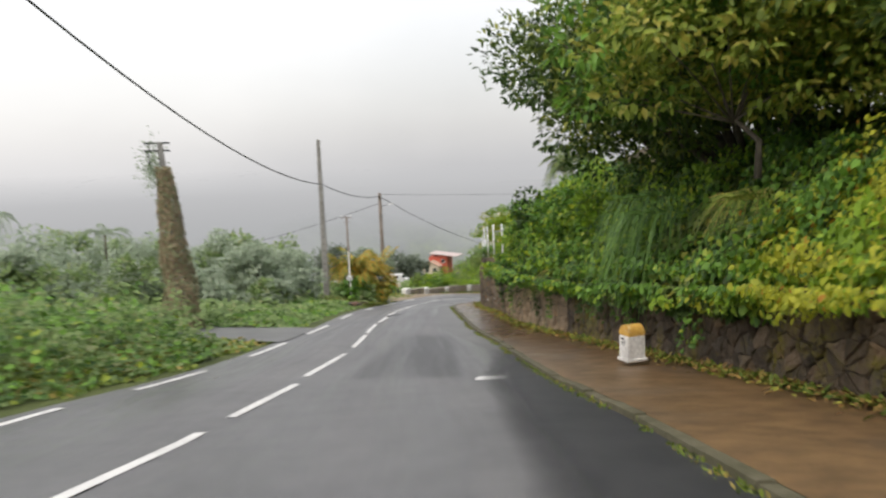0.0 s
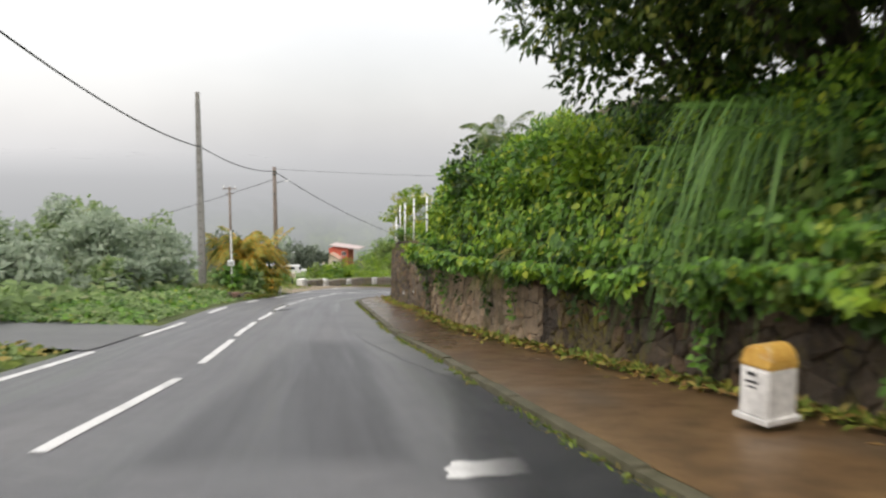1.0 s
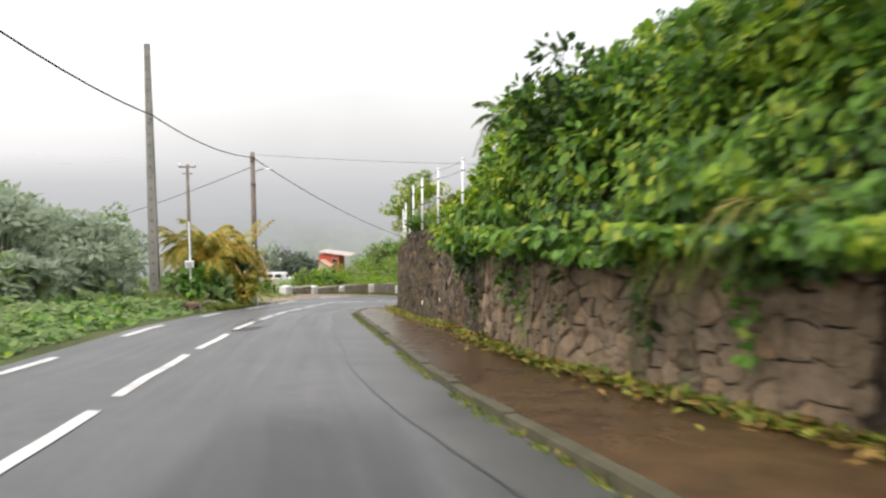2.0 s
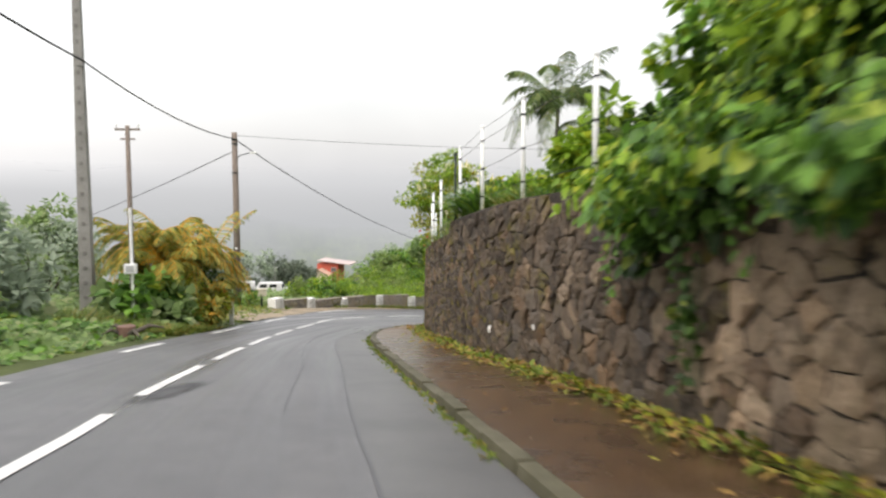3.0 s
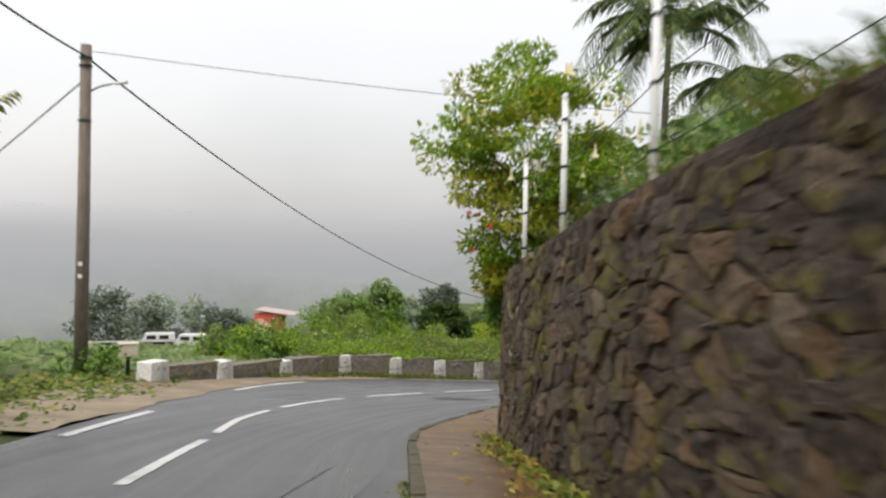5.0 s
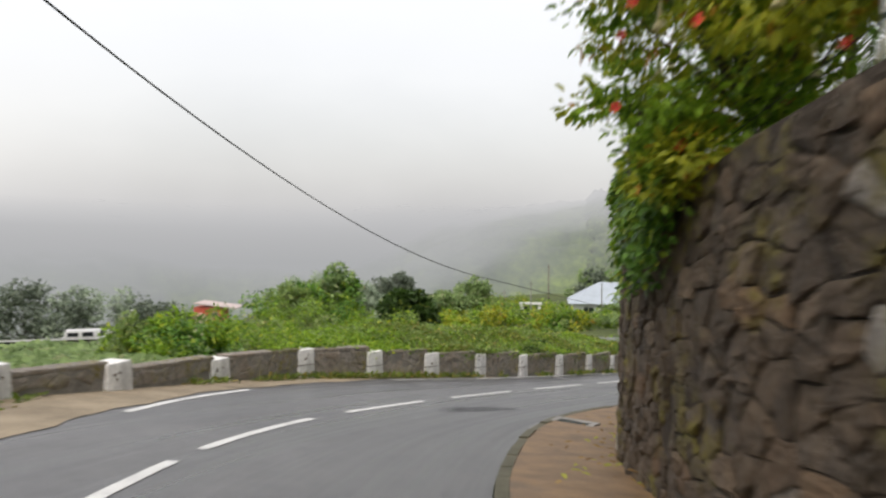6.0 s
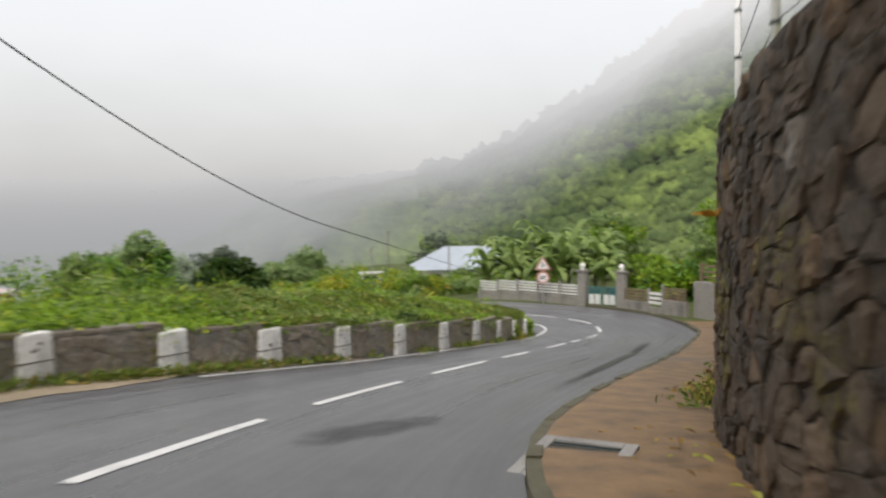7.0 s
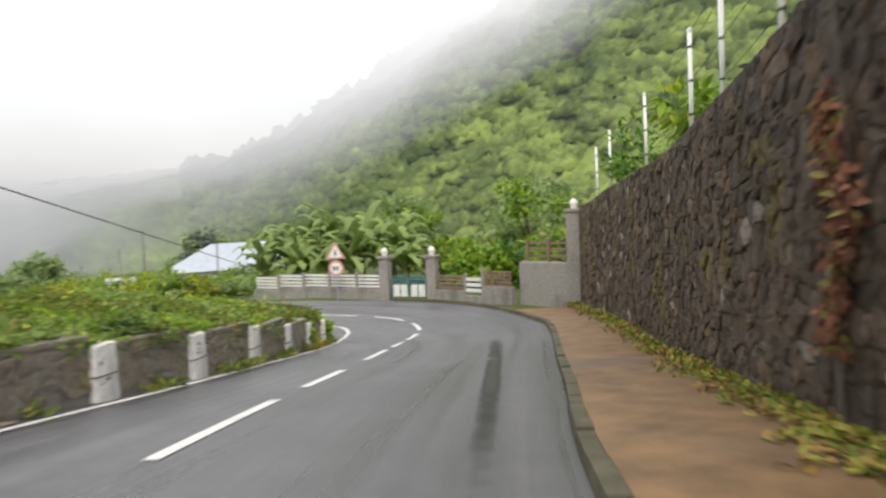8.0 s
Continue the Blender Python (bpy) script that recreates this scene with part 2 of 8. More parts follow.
def mat_asphalt():
    m = Mat("wet_asphalt", 0.4, spec=0.5)
    fine, mid = m.noise(140, 3), m.noise(3.0, 5)
    big = m.noise(1.0, 4, 0.55, stretch=(0.9, 0.045, 1.0), coord="UV")
    blot = m.noise(0.35, 4, 0.6)
    f = m.math("ADD", m.math("ADD", m.math("MULTIPLY", fine, 0.2), m.math("MULTIPLY", blot, 0.2)), m.math("ADD", m.math("MULTIPLY", mid, 0.16), m.math("MULTIPLY", big, 0.44)))
    tone = m.ramp(f, ((0.37, (0.052, 0.053, 0.056)), (0.5, (0.09, 0.09, 0.093)), (0.63, (0.15, 0.149, 0.149))))
    # an old repair in the lane: a tapering panel of darker asphalt with worn edges
    sep = m.n.new("ShaderNodeSeparateXYZ")
    m.l.new(m.co.outputs["Object"], sep.inputs[0])
    x, y = sep.outputs["X"], sep.outputs["Y"]
    off = m.math("ABSOLUTE", m.math("ADD", m.math("SUBTRACT", x, 0.306), m.math("MULTIPLY", y, 0.0294)))
    side = m.math("MULTIPLY", m.math("SUBTRACT", m.math("SUBTRACT", 1.4, m.math("MULTIPLY", y, 0.0294)), off), 3.5)
    ends = m.math("MINIMUM", m.math("MULTIPLY", m.math("SUBTRACT", y, 10.2), 1.3), m.math("MULTIPLY", m.math("SUBTRACT", 21.0, y), 0.5))
    mask = m.math("ADD", m.math("MINIMUM", side, ends), m.math("MULTIPLY", m.math("SUBTRACT", mid, 0.5), 1.1))
    m.color(m.mix(m.ramp(mask, ((0.0, 0.0), (0.7, 1.0))), tone, m.mix(0.72, tone, (0.022, 0.023, 0.025))))
    m.rough(m.ramp(big, ((0.36, 0.27), (0.62, 0.55))))
    m.bump(fine, 0.35, 0.006)
    return m.m


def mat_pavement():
    """Earth-stained damp concrete: darker and glossier from about y 15 to 45, lighter and tan past the corner."""
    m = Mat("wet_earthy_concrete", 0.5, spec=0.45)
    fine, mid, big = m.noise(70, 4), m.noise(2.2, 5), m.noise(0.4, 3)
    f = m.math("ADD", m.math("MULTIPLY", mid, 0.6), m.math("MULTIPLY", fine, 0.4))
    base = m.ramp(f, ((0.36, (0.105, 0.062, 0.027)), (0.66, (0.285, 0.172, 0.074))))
    dark_tone = m.ramp(f, ((0.36, (0.038, 0.023, 0.014)), (0.66, (0.115, 0.068, 0.038))))
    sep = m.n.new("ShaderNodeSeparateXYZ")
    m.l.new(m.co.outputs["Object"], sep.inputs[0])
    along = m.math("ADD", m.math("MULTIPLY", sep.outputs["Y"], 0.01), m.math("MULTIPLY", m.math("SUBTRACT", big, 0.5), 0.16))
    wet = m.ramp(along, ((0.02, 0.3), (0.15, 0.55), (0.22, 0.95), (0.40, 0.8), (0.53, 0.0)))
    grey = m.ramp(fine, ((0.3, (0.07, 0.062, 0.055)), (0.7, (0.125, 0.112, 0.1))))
    m.color(m.mix(m.ramp(big, ((0.56, 0.0), (0.72, 0.5))), m.mix(wet, base, dark_tone), grey))
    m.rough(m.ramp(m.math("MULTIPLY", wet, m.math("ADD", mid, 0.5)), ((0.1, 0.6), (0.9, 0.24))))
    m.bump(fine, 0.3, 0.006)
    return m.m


def mat_stone(name, random_source, pale=0.0, even=0.0, moss=0.53, drips=0.0, white=0.0, ground=(0.115, 0.085, 0.06), gain=1.0):
    """Weathered basalt: brown-grey stones, each its own shade, with moss, pale lichen and run-off marks."""
    m = Mat(name, 0.72, spec=0.35)
    r = m.island() if random_source == "island" else m.random()
    fine, mid, big = m.noise(24, 6, 0.75), m.noise(7, 5, 0.65), m.noise(0.7, 4)
    own = m.ramp(r, ((0.0, (0.034, 0.026, 0.02)), (0.3, (0.085, 0.063, 0.044)), (0.58, (0.155, 0.112, 0.073)), (0.8, (0.125, 0.108, 0.092)), (0.9, (0.27, 0.155, 0.072)), (0.975, (0.30, 0.23, 0.16)), (0.99, (0.30 + 0.3 * white, 0.23 + 0.34 * white, 0.16 + 0.36 * white))))
    if gain != 1.0:
        own = m.mix(1.0, own, gain, "MULTIPLY")
    own = m.mix(even, own, ground)
    streak = m.noise(1.1, 5, 0.65, stretch=(1.6, 1.6, 0.35))
    own = m.mix(m.ramp(streak, ((0.46, pale), (0.68, min(1.0, 0.35 + pale)))), own, tuple(min(0.6, v * gain ** 0.6) for v in (0.34, 0.25, 0.165)))
    own = m.mix(m.ramp(streak, ((0.3, 0.5 - 0.4 * pale), (0.44, 0.0))), own, (0.055, 0.038, 0.026))
    own = m.mix(m.ramp(mid, ((0.34, 0.75 - 0.5 * pale), (0.52, 0.0))), own, m.mix(0.6, own, (0.03, 0.022, 0.015)))
    own = m.mix(m.ramp(mid, ((0.52, 0.0), (0.66, 0.6))), own, tuple(min(0.5, v * gain ** 0.7) for v in (0.205, 0.152, 0.102)))
    c = m.mix(m.ramp(fine, ((0.35, 0.0), (0.66, 0.7 - 0.4 * pale))), own, m.mix(0.5, own, (0.03, 0.025, 0.02)))
    c = m.mix(m.ramp(mid, ((0.66, 0.0), (0.74, 0.55))), c, (0.38, 0.35, 0.31))
    if drips:
        # algae where water runs down from the creeper
        run_off = m.noise(1.0, 4, 0.6, stretch=(1.9, 1.9, 0.12))
        c = m.mix(m.ramp(run_off, ((0.52, 0.0), (0.66, drips))), c, (0.075, 0.085, 0.03))
    patch = m.math("MULTIPLY", m.ramp(big, ((moss, 0.0), (moss + 0.09, 0.95))), m.ramp(mid, ((0.42, 0.0), (0.62, 1.0))))
    c = m.mix(m.math("MULTIPLY", patch, 0.9), c, (0.2, 0.175, 0.022))
    m.color(c)
    m.rough(m.ramp(mid, ((0.3, 0.5), (0.7, 0.85))))
    m.bump(m.math("ADD", fine, mid), 1.0, 0.05)
    return m.m


def mat_wood(name, dark, light, rough=0.75, along=(8, 8, 0.5)):
    m = Mat(name, rough)
    g, s_ = m.noise(5, 6, 0.65, stretch=along), m.noise(1.4, 3)
    m.color(m.mix(m.ramp(s_, ((0.4, 0.0), (0.7, 0.35))), m.ramp(g, ((0.3, dark), (0.7, light))), tuple(0.5 * v for v in dark)))
    m.bump(g, 0.4, 0.01)
    return m.m


def mat_plain(name, c, rough=0.6, metal=0.0, grain=25.0, spread=0.12, dirt=0.25, spec=0.4):
    """Paint, plaster or metal with faint grain and larger weathering."""
    m = Mat(name, rough, metal, spec)
    a, b = m.noise(grain, 4), m.noise(1.3, 4, stretch=(1, 1, 0.45))
    c1 = m.ramp(a, ((0.3, tuple(v * (1 - spread) for v in c)), (0.7, tuple(min(1, v * (1 + spread)) for v in c))))
    m.color(m.mix(m.ramp(b, ((0.5, 0.0), (0.72, dirt))), c1, tuple(0.35 * v + 0.02 for v in c)))
    m.bump(a, 0.15, 0.004)
    return m.m


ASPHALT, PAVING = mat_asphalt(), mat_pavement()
PATCH_SOFT = mat_speckled("worn_asphalt_repair", (0.036, 0.037, 0.04), (0.072, 0.072, 0.075), 120, 1.2, 0.4, 0.3, 0.006, 0.5)


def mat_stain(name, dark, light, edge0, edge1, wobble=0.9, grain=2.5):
    """A stain or dark band that thins out towards its rim."""
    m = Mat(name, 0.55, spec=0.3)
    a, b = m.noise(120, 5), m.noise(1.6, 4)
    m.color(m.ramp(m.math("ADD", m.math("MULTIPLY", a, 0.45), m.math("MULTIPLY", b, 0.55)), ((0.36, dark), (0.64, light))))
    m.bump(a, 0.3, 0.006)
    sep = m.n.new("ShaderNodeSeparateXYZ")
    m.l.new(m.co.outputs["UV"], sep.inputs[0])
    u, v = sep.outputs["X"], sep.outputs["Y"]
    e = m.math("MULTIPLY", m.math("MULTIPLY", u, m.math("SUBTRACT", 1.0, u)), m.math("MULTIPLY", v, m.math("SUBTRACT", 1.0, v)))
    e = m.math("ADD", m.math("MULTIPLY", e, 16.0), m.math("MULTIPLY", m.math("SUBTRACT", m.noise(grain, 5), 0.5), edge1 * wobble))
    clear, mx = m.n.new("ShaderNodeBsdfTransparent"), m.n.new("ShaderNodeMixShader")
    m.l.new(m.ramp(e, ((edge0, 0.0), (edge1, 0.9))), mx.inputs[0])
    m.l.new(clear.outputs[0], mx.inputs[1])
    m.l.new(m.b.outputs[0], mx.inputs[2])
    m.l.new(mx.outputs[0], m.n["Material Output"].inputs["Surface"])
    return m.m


DARK_EDGE = mat_stain("dark_kerb_asphalt", (0.02, 0.021, 0.023), (0.05, 0.05, 0.053), 0.0, 0.75, 0.25, 1.2)
STAIN_THIN = mat_stain("faint_road_stain", (0.045, 0.046, 0.048), (0.085, 0.085, 0.087), 0.25, 1.1)
SMEAR = mat_stain("oily_green_smear", (0.016, 0.018, 0.012), (0.05, 0.05, 0.036), 0.1, 0.9)
DIRT = mat_speckled("sandy_verge_dirt", (0.17, 0.135, 0.09), (0.38, 0.31, 0.215), 30, 1.1, 0.8, 0.5, 0.015)
APRON_GREY = mat_speckled("smooth_grey_asphalt", (0.055, 0.055, 0.056), (0.115, 0.113, 0.11), 90, 0.8, 0.42, 0.2, 0.005, 0.5)
KERB_STONE = mat_speckled("mossy_kerb_concrete", (0.05, 0.048, 0.022), (0.13, 0.118, 0.075), 40, 3.0, 0.7, 0.4, 0.01)
EARTH = mat_speckled("damp_earth", (0.035, 0.028, 0.016), (0.11, 0.085, 0.045), 25, 0.8, 0.9, 0.6, 0.03)
GRASS_SOIL = mat_speckled("grassy_soil", (0.035, 0.05, 0.012), (0.1, 0.125, 0.03), 18, 0.35, 0.9, 0.7, 0.05)
MORTAR = mat_speckled("brown_mortar", (0.018, 0.014, 0.01), (0.075, 0.055, 0.038), 16, 1.3, 0.9, 1.0, 0.06)
STONE_WORN = mat_stone("worn_dark_rubble", "island", 0.06, 0.2, 0.55, 0.0, 1.0, gain=0.88)
# a paler stretch; its gain also makes up for haze and overhang shade
STONE_PALE = mat_stone("pale_brightened_rubble", "island", 0.35, 0.4, 0.6, 0.55, ground=(0.4, 0.315, 0.225), gain=2.6)
STONE_WARM = mat_stone("warm_brown_rubble", "island", 0.08, 0.0, 0.53, gain=1.2)
STONE, STONE_PIECE = mat_stone("basalt_rubble", "island", 0.06, 0.0, 0.5, gain=0.8), mat_stone("basalt_block", "random", 0.06, 0.0, 0.49, gain=0.8)
MOSS = mat_speckled("wall_top_moss", (0.06, 0.062, 0.009), (0.2, 0.185, 0.025), 50, 2.5, 0.95, 0.8, 0.02)
WHITE_PAINT = mat_plain("worn_road_paint", (0.66, 0.66, 0.64), 0.55, 0, 45, 0.14, 0.5)
POST_WHITE = mat_plain("weathered_white_paint", (0.76, 0.75, 0.72), 0.6, 0, 14, 0.2, 0.85)
METAL_WHITE = mat_plain("white_painted_steel", (0.84, 0.85, 0.84), 0.4, 0.0, 30, 0.05, 0.25)
METAL_DARK = mat_plain("dark_green_steel", (0.03, 0.04, 0.036), 0.45, 0.3, 30, 0.1, 0.2)
CONCRETE = mat_speckled("pole_concrete", (0.19, 0.185, 0.172), (0.35, 0.34, 0.32), 40, 1.2, 0.8, 0.3, 0.008)
POLE_WOOD = mat_wood("grey_pole_wood", (0.14, 0.112, 0.092), (0.29, 0.24, 0.2))
POLE_SHADE = mat_speckled("shaded_recess_concrete", (0.13, 0.126, 0.117), (0.24, 0.23, 0.215), 40, 1.2, 0.85, 0.3, 0.008)
BARK = mat_wood("bark", (0.06, 0.05, 0.04), (0.17, 0.145, 0.115), 0.9, (5, 5, 1.2))
WIRE = mat_plain("black_cable", (0.03, 0.03, 0.032), 0.6)

# ---- the large structure ----


def offset_curve(s_tab, d_tab, s0, s1, step=0.5):
    """A curve that runs beside the centre line, so far to its right as the table says."""
    at = np.arange(s0, s1, step)
    x, y = np.interp(at, C_RUN, CENTRE[:, 0]), np.interp(at, C_RUN, CENTRE[:, 1])
    nx, ny = np.interp(at, C_RUN, C_NORM[:, 0]), np.interp(at, C_RUN, C_NORM[:, 1])
    d = np.interp(at, s_tab, d_tab)
    return np.c_[x + nx * d, y + ny * d]


def resample(p, n):
    run = np.r_[0, np.cumsum(np.hypot(*np.diff(p, axis=0).T))]
    at = np.linspace(0, run[-1], n)
    return np.c_[np.interp(at, run, p[:, 0]), np.interp(at, run, p[:, 1])]


# how far the painted edge line and the kerb's foot lie from the centre line
LINE_S, LINE_D = (-60, 0, 8, 13, 22, 36, 42, 47, 51.5, 56.5, 60, 65, 69, 72, 76, 84, 100), (-2.6, -2.5, -2.4, -2.0, -1.95, -1.75, -1.55, -1.62, -1.72, -2.28, -2.8, -2.85, -2.08, -1.87, -1.78, -2.15, -2.2)
KERB = smooth([(4.6, -60), (4.2, -20), (3.3, 0), (3.07, 3.4), (2.98, 5.6), (2.44, 9.5), (2.17, 12.0), (1.93, 14.5), (1.7, 17.5), (1.25, 20.5), (1.0, 22.7), (0.74, 25.8), (0.34, 30.2), (0.08, 33.6), (-0.22, 37.6), (-0.34, 41), (-0.12, 44.4),
               (0.2, 46.8), (0.62, 50.4), (1.12, 52.2), (1.87, 54.1), (3.05, 56.8), (4.47, 58.98), (6.11, 60.59), (8.94, 63.06), (11.2, 64.8), (14.5, 67.5), (19.6, 71.6), (22.4, 74.3), (24.1, 77.4),
               (24.6, 80.4), (23.8, 84.2), (21.3, 88.6), (16, 93.4), (8, 98.5), (-2, 104)])
WALL = smooth([(7.5, -60), (6.6, -20), (5.9, 0), (5.5, 5.5), (5.1, 9.2), (4.75, 11.0), (4.3, 14), (3.9, 17), (2.9, 22.3), (2.48, 25), (2.3, 28), (2.08, 31.5), (1.75, 33.4), (1.58, 35), (1.42, 37.3), (1.32, 40.5),
               (1.3, 43), (1.45, 45.6), (1.75, 48.2), (2.15, 50.3), (2.7, 52.2), (3.35, 54.0), (4.35, 56.0), (5.15, 57.0), (6.4, 58.4), (7.7, 59.6), (9.2, 60.9), (10.9, 62.2), (12.7, 63.6), (18.22, 67.98), (25.65, 74.95)], 0.4)
W_Y = np.cumsum(np.r_[0, np.hypot(*np.diff(WALL, axis=0).T)])
W_0 = W_Y[np.argmin(abs(WALL[:, 1]))]
W_RUN = W_Y - W_0          # metres along the wall from y = 0
W_NORM = normals(WALL)
# height of the wall's top over the road's plane, by metres along it
TOP_S, TOP_H = (-60, 5, 12, 18, 23, 27, 31.5, 33, 38.4, 38.6, 46, 51, 57, 62, 75, 90), (1.3, 1.35, 1.45, 1.6, 1.9, 2.2, 2.5, 2.6, 2.78, 2.55, 2.62, 2.75, 3.1, 3.35, 3.6, 3.55)
WALL_TOP = level(WALL[:, 0], WALL[:, 1]) + np.interp(W_RUN, TOP_S, TOP_H)


def wall_at(run, up=0.0, out=0.0):
    """A place on the wall's face: metres along it, over the road's plane, and out towards the road."""
    x, y = np.interp(run, W_RUN, WALL[:, 0]), np.interp(run, W_RUN, WALL[:, 1])
    nx, ny = np.interp(run, W_RUN, W_NORM[:, 0]), np.interp(run, W_RUN, W_NORM[:, 1])
    x, y = x - nx * out, y - ny * out
    return np.array((x, y, lev(x, y) + up))


def ground():
    """One sheet from the road's edge to the horizon: it lies just under the road, falls away on the valley side and rises on the hill side."""
    def axis(dense0, dense1, step, far):
        a = list(np.arange(dense0, dense1, step))
        d, v = step, dense1
        while v < far:
            d *= 1.28
            a.append(v)
            v += d
        d, v, low = step, dense0 - step, []
        while v > -far:
            low.append(v)
            d *= 1.28
            v -= d
        return np.array(low[::-1] + a + [far])
    xs, ys = axis(-24, 34, 0.8, 1900), axis(-12, 110, 0.8, 1900)
    X, Y = np.meshgrid(xs, ys)
    Z = level(X.ravel(), Y.ravel()).reshape(X.shape)
    s, d = road_place(X.ravel(), Y.ravel())
    s, d = s.reshape(X.shape), d.reshape(X.shape)
    fall = np.clip(-d - 6.0, 0, 14) * 0.05 + np.clip(-d - 20, 0, 200) * 0.1
    bump_ = np.array([noise.noise(Vector((x * 0.12, y * 0.12, 0.3))) for x, y in zip(X.ravel(), Y.ravel())]).reshape(X.shape)
    far = np.clip((np.hypot(X, Y - 40) - 25) / 60, 0, 1)
    Z = Z - 0.06 - fall * np.clip((72 - Y) / 12, 0, 1) + bump_ * (0.06 + 0.3 * far) * (abs(d) > 5.5)
    Z = np.where(Y < -60, Z.clip(None, 10), Z)
    n, m = X.shape
    verts = np.c_[X.ravel(), Y.ravel(), Z.ravel()]
    faces = [(i * m + j, i * m + j + 1, (i + 1) * m + j + 1, (i + 1) * m + j) for i in range(n - 1) for j in range(m - 1)]
    ob = raw_mesh("ground", verts, faces, GRASS_SOIL, smooth_faces=True)
    return tagged(ob, "grassy soil falling away from the road", "ground", "", "structure")


ground()
n_ = 900
ROAD_L = offset_curve(LINE_S, tuple(v - 0.32 for v in LINE_D), -58, 118)
road = strip("road", resample(ROAD_L, n_), resample(KERB, n_), ASPHALT, label="grey damp asphalt road with worn wheel tracks", category="road", rows=12)


def kerb_and_pavement():
    nrm = normals(KERB)
    run = np.r_[0, np.cumsum(np.hypot(*np.diff(KERB, axis=0).T))]
    run -= run[np.argmin(abs(KERB[:, 1]))]
    high = np.interp(run, (-60, 12, 24, 42, 46.5, 50, 56, 62, 110), (0.07, 0.07, 0.085, 0.1, 0.09, 0.035, 0.05, 0.11, 0.12))
    # kerb stones of one metre along the pavement
    i, k = 0, 0
    stone_parent = tagged(new("kerb"), "row of mossy concrete kerb stones beside the road", "kerb", "", "structure")
    while i < len(KERB) - 3:
        j = min(i + 2, len(KERB) - 1)
        if -8 < run[i] < 92:
            bm = bmesh.new()
            prof = ((0.0, -0.06), (0.012, 1.0), (0.03, 1.02), (0.13, 1.02), (0.145, 1.0), (0.145, -0.06))
            rings = []
            for q, inset in ((i, 0.012), (j, -0.012)):
                t_ = (KERB[j] - KERB[i]) / np.linalg.norm(KERB[j] - KERB[i])
                base = KERB[q] + t_ * inset
                z0 = lev(*base)
                rings.append([bm.verts.new((base[0] + nrm[q, 0] * a, base[1] + nrm[q, 1] * a, z0 + (b if b < 0 else high[q] * b + 0.012 * math.sin(k * 2.7)))) for a, b in prof])
            for a in range(len(prof) - 1):
                bm.faces.new((rings[0][a], rings[0][a + 1], rings[1][a + 1], rings[1][a]))
            bm.faces.new(rings[0][::-1])
            bm.faces.new(rings[1])
            part("kerb_stone", bm, KERB_STONE, stone_parent)
        i, k = j, k + 1
    inner = KERB + nrm * 0.14
    keep = (run > -58) & (run < 86)
    a = inner[keep]
    # the pavement runs from the kerb to the foot of the wall
    w_end = WALL[W_RUN < 88]
    b = np.array([w_end[np.argmin(np.hypot(*(w_end - p).T))] for p in a])
    b = b + (b - a) / np.maximum(np.linalg.norm(b - a, axis=1), 0.2)[:, None] * 0.15
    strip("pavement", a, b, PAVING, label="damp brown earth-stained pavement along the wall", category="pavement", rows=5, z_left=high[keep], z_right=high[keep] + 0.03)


kerb_and_pavement()


def dash(s0, s1, off_s, off_d, width, name="road_marking", label="worn white painted dash on the asphalt", group="centre dashes"):
    n = max(3, int((s1 - s0) / 0.4))
    at = np.linspace(s0, s1, n)
    x, y = np.interp(at, C_RUN, CENTRE[:, 0]), np.interp(at, C_RUN, CENTRE[:, 1])
    nx, ny = np.interp(at, C_RUN, C_NORM[:, 0]), np.interp(at, C_RUN, C_NORM[:, 1])
    d = np.interp(at, off_s, off_d)
    verts, faces = [], []
    r = random.Random(int(s0 * 10))
    for i in range(n):
        for side in (-0.5, 0.5):
            w = side * width * (1 + r.uniform(-0.06, 0.06))
            e = r.uniform(-0.03, 0.03) if i in (0, n - 1) else 0
            px, py = x[i] + nx[i] * (d[i] + w) + ny[i] * -e, y[i] + ny[i] * (d[i] + w) + nx[i] * e
            verts.append((px, py, lev(px, py) + 0.008))
    for i in range(n - 1):
        faces.append((2 * i, 2 * i + 1, 2 * i + 3, 2 * i + 2))
    return tagged(raw_mesh(name, verts, faces, WHITE_PAINT), label, "road marking", group)


def run_of(y):
    return float(np.interp(y, CENTRE[:, 1], C_RUN))


def run_near(x, y):
    return float(road_place(x, y)[0][0])

# painted lines: centre dashes, edge dashes, stop mark
DASHES = [(1.9, 5.6), (6.6, 9.9)] + [(run_of(a), run_of(b)) for a, b in ((10.9, 14.9), (16.5, 20.4), (21.2, 25.2), (26.0, 28.9), (30.0, 33.2), (34.2, 36.9), (37.8, 40.8), (41.7, 44.7), (45.5, 48.8), (49.6, 53.35))]
DASHES += [(run_near(-1.5, 54.3), run_near(-0.1, 57.5)), (run_near(0.43, 58.5), run_near(2.4, 60.8)), (run_near(3.1, 61.8), run_near(5.4, 64.0)), (run_near(6.3, 65.1), run_near(8.8, 67.2)),
           (run_near(9.5, 68.1), run_near(11.5, 69.4)), (run_near(12.9, 70.9), run_near(14.9, 72.5))]
for s0_, s1_ in DASHES:
    dash(s0_, s1_, (0, 9.8, 11, 15, 20, 22.5, 25.5, 28, 32, 38, 44, 49, 51.5, 54.5, 57.7, 60), (0.24, 0.19, 0.1, 0.12, -0.08, -0.2, -0.22, -0.12, -0.1, 0.0, 0.04, 0.0, -0.22, -0.24, -0.08, 0.0), 0.13)
s_ = run_near(14.9, 72.5) + 0.9
while s_ < 104:
    dash(s_, s_ + 1.7, (0, 1), (0, 0), 0.13)
    s_ += 2.5
